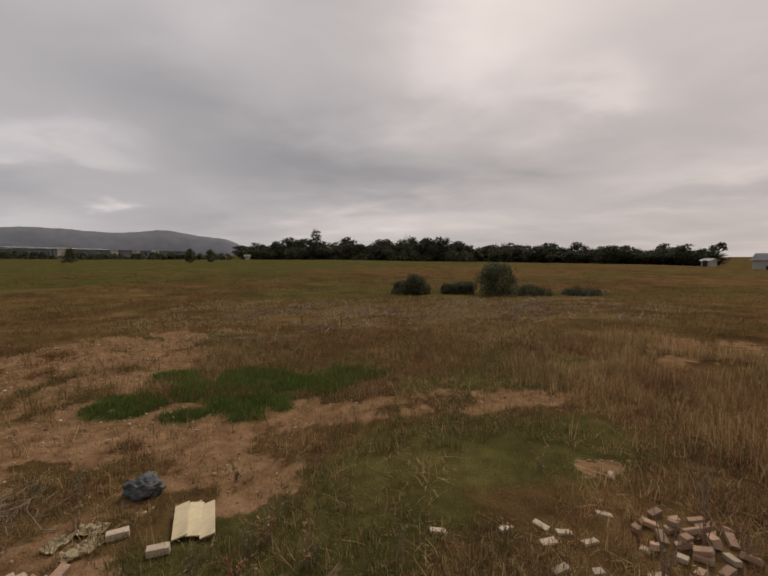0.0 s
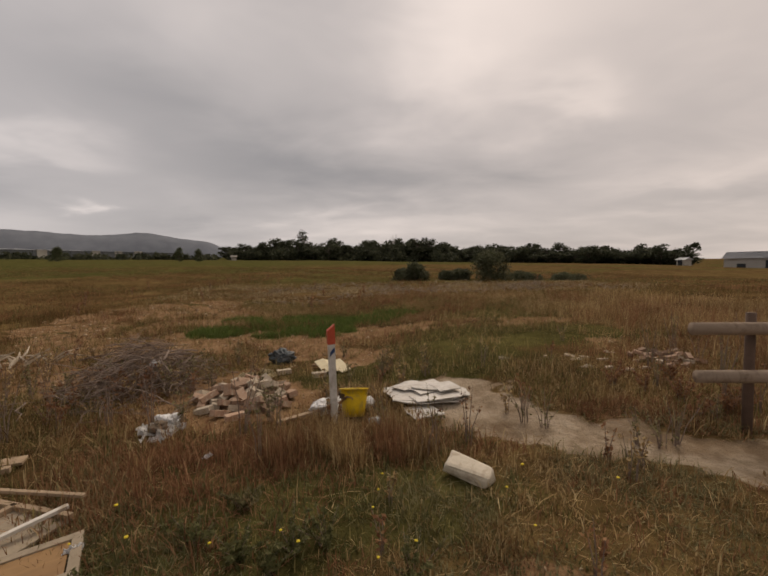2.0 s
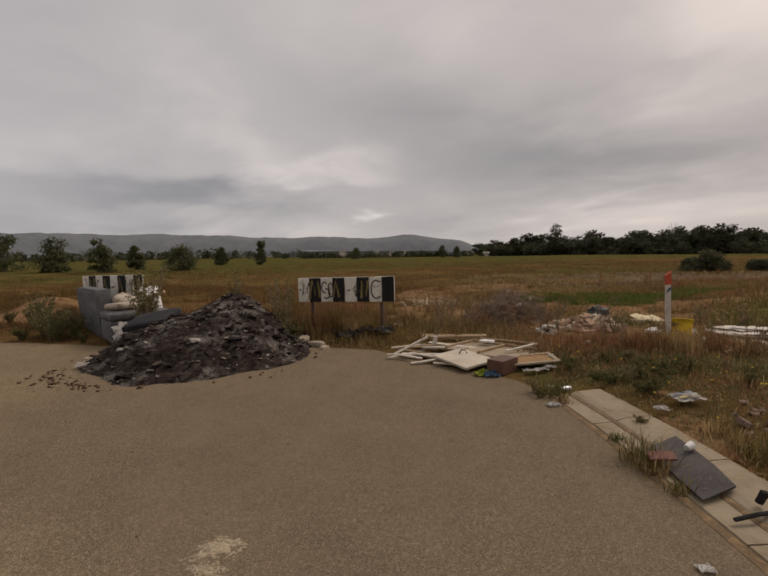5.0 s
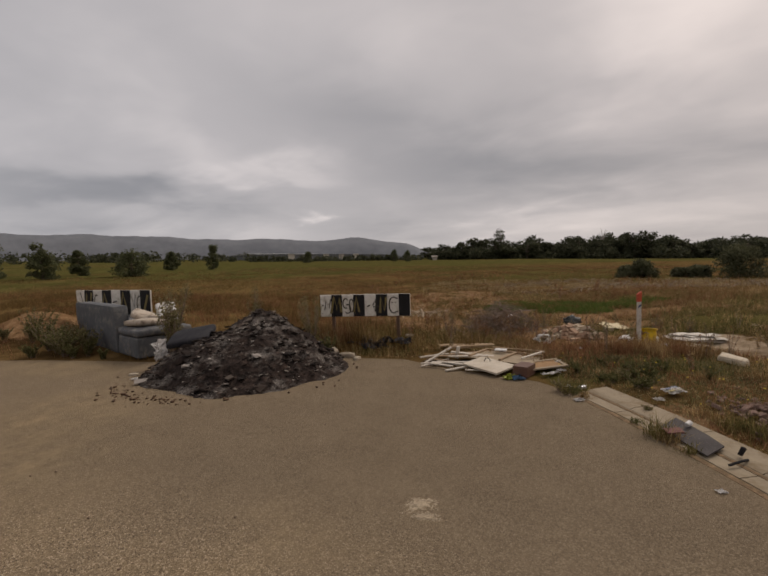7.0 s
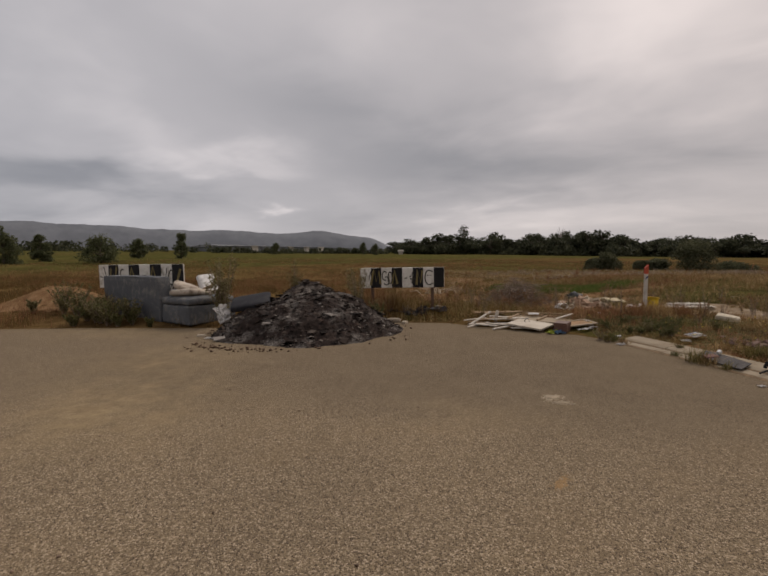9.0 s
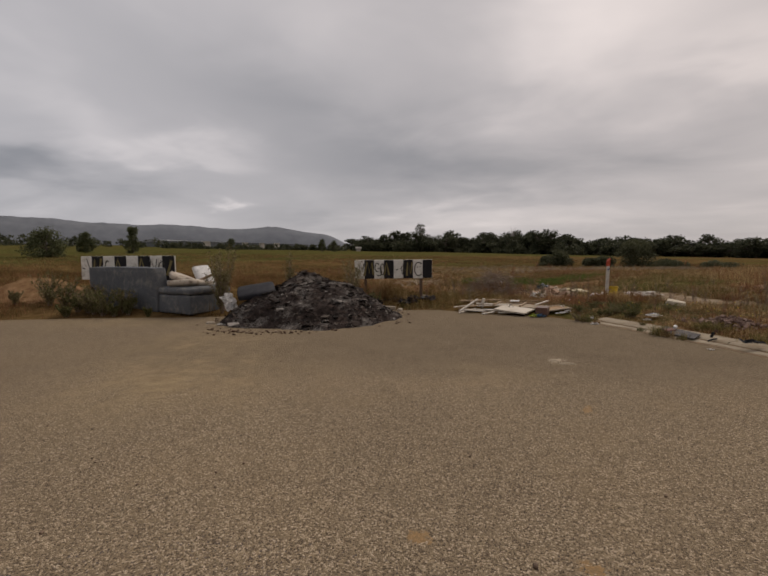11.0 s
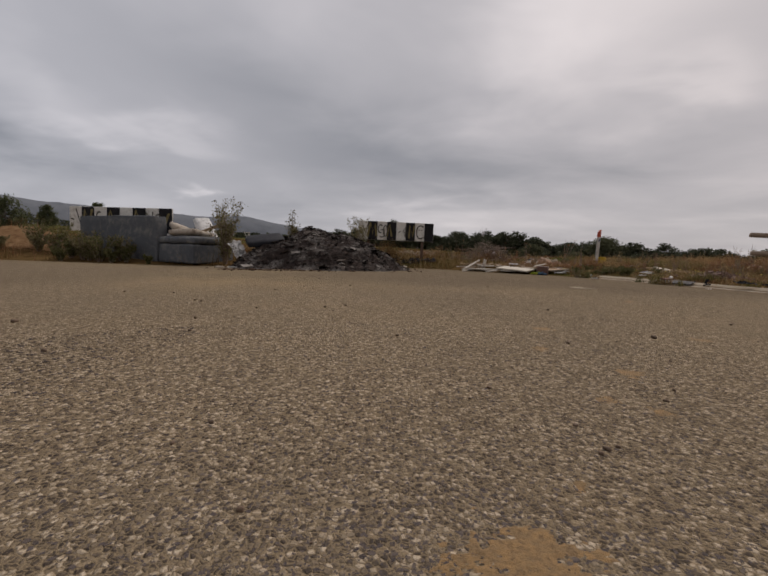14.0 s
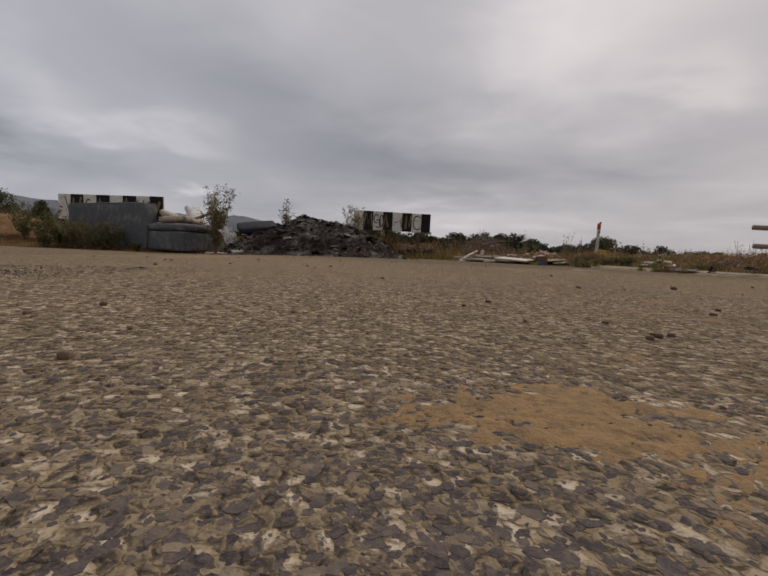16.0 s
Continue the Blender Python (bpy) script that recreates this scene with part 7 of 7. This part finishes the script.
def chips():
    """The stone chips of the seal where the road is seen from close by: low irregular domes bedded in the binder."""
    g = np.random.default_rng(55)
    n, k = 22000, 9
    r = 0.03 + 1.3 * g.random(n) ** 1.3
    a = g.uniform(-1.2, 1.2, n)
    x, y = -4.232 + r * np.sin(a), -8.682 + 0.03 + r * np.cos(a)
    s = np.clip(g.lognormal(-6.62, 0.55, n), 0.0005, 0.0036) * (1 + 0.4 * r)
    th = np.arange(k) * 2 * np.pi / k + g.uniform(-0.2, 0.2, (n, k))
    q = s[:, None] * g.uniform(0.6, 1.2, (n, k)) * (1 + 0.18 * np.cos(2 * th + g.uniform(0, 6.28, n)[:, None]))
    turn, long = g.uniform(0, 6.28, n)[:, None], g.uniform(0.6, 1.0, n)[:, None]
    px, py = q * np.cos(th), q * np.sin(th) * long
    px, py = px * np.cos(turn) - py * np.sin(turn), px * np.sin(turn) + py * np.cos(turn)
    up = s * g.uniform(0.01, 0.06, n)
    lean = g.normal(0, 0.025, (n, 2))
    v = np.empty((n, 2 * k + 1, 3))
    for lay, f in enumerate((1.0, 0.86)):
        sl = slice(lay * k, (lay + 1) * k)
        v[:, sl, 0], v[:, sl, 1] = x[:, None] + px * f, y[:, None] + py * f
        v[:, sl, 2] = -0.0008 if lay == 0 else (up[:, None] + lean[:, :1] * px * f + lean[:, 1:] * py * f)
    v[:, 2 * k] = np.stack([x, y, up], 1)
    b = np.arange(n)[:, None, None] * (2 * k + 1)
    i = np.arange(k)
    o = (i + 1) % k
    ring = np.concatenate([np.stack([i, o, k + o], 1), np.stack([i, k + o, k + i], 1), np.stack([k + i, k + o, np.full(k, 2 * k)], 1)])
    me = shade(np_mesh("road_chips", v.reshape(-1, 3), (b + ring[None]).reshape(-1, 3)), False)
    m = Mat("road_chip", 0.9)
    m.b.inputs["Specular IOR Level"].default_value = 0.15
    col = m.ramp(m.island(), [(0.0, (0.030, 0.025, 0.029)), (0.45, (0.06, 0.049, 0.053)), (0.80, (0.092, 0.074, 0.070)), (0.92, (0.14, 0.108, 0.082)), (1.0, (0.25, 0.195, 0.13))])
    grain = m.noise(900, 4, 0.7)
    col = m.mix(m.math("MULTIPLY", m.ramp(grain, [(0.35, (0, 0, 0)), (0.7, (1, 1, 1))]), 0.3), col, (0.16, 0.13, 0.11))
    worn = m.ramp(m.noise(330, 5, 0.75), [(0.46, (0, 0, 0)), (0.62, (1, 1, 1))])
    col = m.mix(m.math("MULTIPLY", worn, 0.35), col, (0.26, 0.195, 0.125))
    m.color(col)
    m.bump(grain, 0.7, 0.0012)
    me.materials.append(m.m)
    tagged(new("road_chips", me), "pale and dark stone chips of the worn road seal", "stone chips", kind="stuff")


chips()


def tuft(x, y, rad, h, n, lean, material, label, seed, w=0.004):
    """One clump of grass."""
    g = np.random.default_rng(seed)
    px, py = x + g.normal(0, rad, n), y + g.normal(0, rad, n)
    ob = blades("grass_tuft", px, py, h * g.uniform(0.4, 1.1, n), w * g.uniform(0.6, 1.3, n), lean, material, label, seed=seed)
    zs = surf(x, y)
    ob.location.z = max(0.0, zs + 0.01 - g1(x, y))
    return ob


for k, (x, y, rad, h, n, lean, mt) in enumerate([
        (-1.060, -3.600, 0.045, 0.17, 260, 0.9, DULLGREEN), (-1.010, -3.680, 0.04, 0.13, 160, 1.0, STRAW), (-0.960, -3.860, 0.03, 0.10, 90, 1.0, DULLGREEN), (-1.145, -3.360, 0.022, 0.06, 120, 1.1, WEEDLEAF),
        (-0.670, -3.210, 0.045, 0.09, 160, 0.8, STRAW), (-0.510, -3.460, 0.06, 0.13, 260, 0.8, DULLGREEN), (-0.440, -3.620, 0.06, 0.12, 240, 0.8, DULLGREEN), (-0.570, -3.340, 0.05, 0.10, 180, 0.8, STRAW),
        (-1.470, -2.660, 0.045, 0.13, 180, 0.8, WEEDLEAF), (-1.510, -2.560, 0.045, 0.11, 160, 0.8, DULLGREEN), (-1.430, -2.780, 0.03, 0.09, 90, 0.8, STRAW),
        (-0.370, -3.890, 0.07, 0.12, 220, 0.8, STRAW), (-0.350, -4.140, 0.07, 0.12, 220, 0.8, DULLGREEN), (-0.210, -2.140, 0.06, 0.12, 200, 0.8, STRAW), (0.190, -2.040, 0.06, 0.11, 200, 0.8, STRAW)]):
    tuft(x, y, rad, h, n, lean, mt, "clump of grass rooted in the kerb's joint" if x < -0.9 else "clump of grass leaning over the kerb", 2000 + k)

for k in range(15):
    g = random.Random(3100 + k)
    x, y = g.uniform(-0.8, 0.1), g.uniform(-1.2, -0.78)
    tuft(x, y, 0.06, g.uniform(0.2, 0.3), 170, 0.55, (STRAW, RUST, STRAW)[k % 3], "tussock of dry grass in front of the guide post", 3200 + k)

for k in range(22):
    g = random.Random(3300 + k)
    x = g.uniform(-5.3, -3.6) if k < 12 else g.uniform(-10.8, -8.7)
    y = -0.85 + 0.145 * (x + 4.4) + g.uniform(-0.25, 0.1) if k < 12 else -0.95 - 0.2 * (x + 9.8) * 0.5 + g.uniform(-0.2, 0.1)
    tuft(x, y, 0.07, g.uniform(0.32, 0.5), 130, 0.4, (STRAW, RUST, FIELDSTRAW)[k % 3], "tall dry grass at the foot of the hazard board", 3400 + k, 0.005)

# sand washed over the seal, and a broken pale spot in it
SANDY = plain("orange_sand", lin(0.32, 0.195, 0.085), lin(0.22, 0.145, 0.075), 70, 0.98, 1.0, 0.003, fine=320, dirt=lin(0.15, 0.095, 0.05))
PALESPOT = plain("exposed_base", lin(0.37, 0.30, 0.21), lin(0.27, 0.215, 0.15), 25, 0.98, 0.8, 0.003, fine=250, dirt=lin(0.38, 0.32, 0.23))


def spill(name, cx, cy, rx, ry, peak, seed, material, label, rot=0.0, n=70):
    """A thin uneven layer lying on the road; its edge runs out between the chips."""
    u, v = np.meshgrid(np.linspace(-1.5, 1.5, n), np.linspace(-1.5, 1.5, n))
    x, y = cx + rx * u * math.cos(rot) - ry * v * math.sin(rot), cy + rx * u * math.sin(rot) + ry * v * math.cos(rot)
    d = np.hypot(u, v) + 1.5 * (fbm(u * 1.6 + seed, v * 1.6, seed) - 0.5) + 1.5 * (fbm(u * 7 + seed, v * 7, seed + 1) - 0.5)
    h = peak * (1 - S(0.0, 1.25, d)) * (0.5 + fbm(u * 16, v * 16, seed + 2)) - 0.0006 - 0.15 * peak
    z = road_z(x, y) + h
    i, j = np.meshgrid(np.arange(n - 1), np.arange(n - 1), indexing="ij")
    a = (i * n + j).ravel()
    q = np.stack([a, a + 1, a + 1 + n, a + n], 1)
    q = q[h.ravel()[q].max(1) > -0.0004]
    used, inv = np.unique(q, return_inverse=True)
    me = shade(np_mesh(name, np.stack([x, y, z], -1).reshape(-1, 3)[used], inv.reshape(-1, 4)))
    me.materials.append(material)
    return tagged(new(name, me), label, "sand" if material is SANDY else "worn patch")


for k, (x, y, rx, ry, pk) in enumerate([(-4.142, -8.488, 0.070, 0.05, 0.0021), (-4.205, -8.50, 0.034, 0.014, 0.0014), (-4.10, -8.545, 0.05, 0.02, 0.0014), (-4.05, -8.37, 0.02, 0.018, 0.0011), (-3.79, -8.11, 0.04, 0.03, 0.0012),
                                        (-3.71, -7.86, 0.05, 0.05, 0.0012), (-3.73, -7.28, 0.06, 0.05, 0.0011), (-3.86, -8.06, 0.03, 0.04, 0.0011), (-3.2, -7.37, 0.06, 0.045, 0.0011), (-3.85, -7.63, 0.04, 0.045, 0.0011), (-2.73, -6.04, 0.08, 0.06, 0.0011)]):
    spill("sand_patch", x, y, rx, ry, pk, 3 + 2 * k, SANDY, "thin patch of orange sand on the road seal", 0.4 * k)
gc = random.Random(41)
for k in range(16):
    x, y, r = -4.142 + gc.gauss(0.012, 0.035), -8.488 + gc.gauss(0.0, 0.028), gc.uniform(0.0008, 0.0024)
    ob = new("pebble", PEBS[k % 5])
    ob.matrix_world = pose(x, y, float(road_z(x, y)) + 0.0011, 0, 0, gc.uniform(0, 360)) @ Matrix.Diagonal((1.4 * r, r, 0.8 * r, 1))
    tagged(ob, "brown crumb of earth lying in the sand", "pebble", "crumbs in the sand")
spill("worn_patch", -2.56, -4.87, 0.10, 0.06, 0.009, 11, PALESPOT, "broken pale spot in the road seal", 0.6)
spill("worn_patch", -2.50, -4.96, 0.07, 0.035, 0.009, 12, PALESPOT, "broken pale spot in the road seal", 0.2)


# dead stalks lying about in the middle of the field
rs = random.Random(77)
bm = bmesh.new()
for k in range(520):
    if k % 7 == 0:
        cx, cy = rs.uniform(-2.5, 10.0), rs.uniform(8.5, 17.5)
    x, y = cx + rs.gauss(0, 0.5), cy + rs.gauss(0, 0.35)
    a, ln = rs.uniform(0, 6.28), rs.uniform(0.15, 0.5)
    dx, dy, z = math.cos(a) * ln, math.sin(a) * ln * 0.6, g1(x, y)
    add_tube(bm, [(x, y, z + 0.02), (x + dx * 0.5, y + dy * 0.5, z + rs.uniform(0.05, 0.14)), (x + dx, y + dy, z + rs.uniform(0.06, 0.2))], [0.014, 0.011, 0.006], 4)
STALKS = plain("pale_dead_stalks", lin(0.34, 0.27, 0.2), lin(0.22, 0.17, 0.12), 9, 0.9, 0.3)
tagged(new("dead_stalk_litter", bm_mesh("dead_stalk_litter", bm, STALKS)), "pale dead stalks lying about in the field grass", "plant litter", kind="stuff")


# the plan above is laid out at 1 : 1.3; bring everything to true metres
TRUE = Matrix.Scale(1.3, 4)
for ob in list(scene.objects):
    if ob.parent is None and ob.type in ("MESH", "EMPTY"):
        ob.matrix_basis = TRUE @ ob.matrix_basis
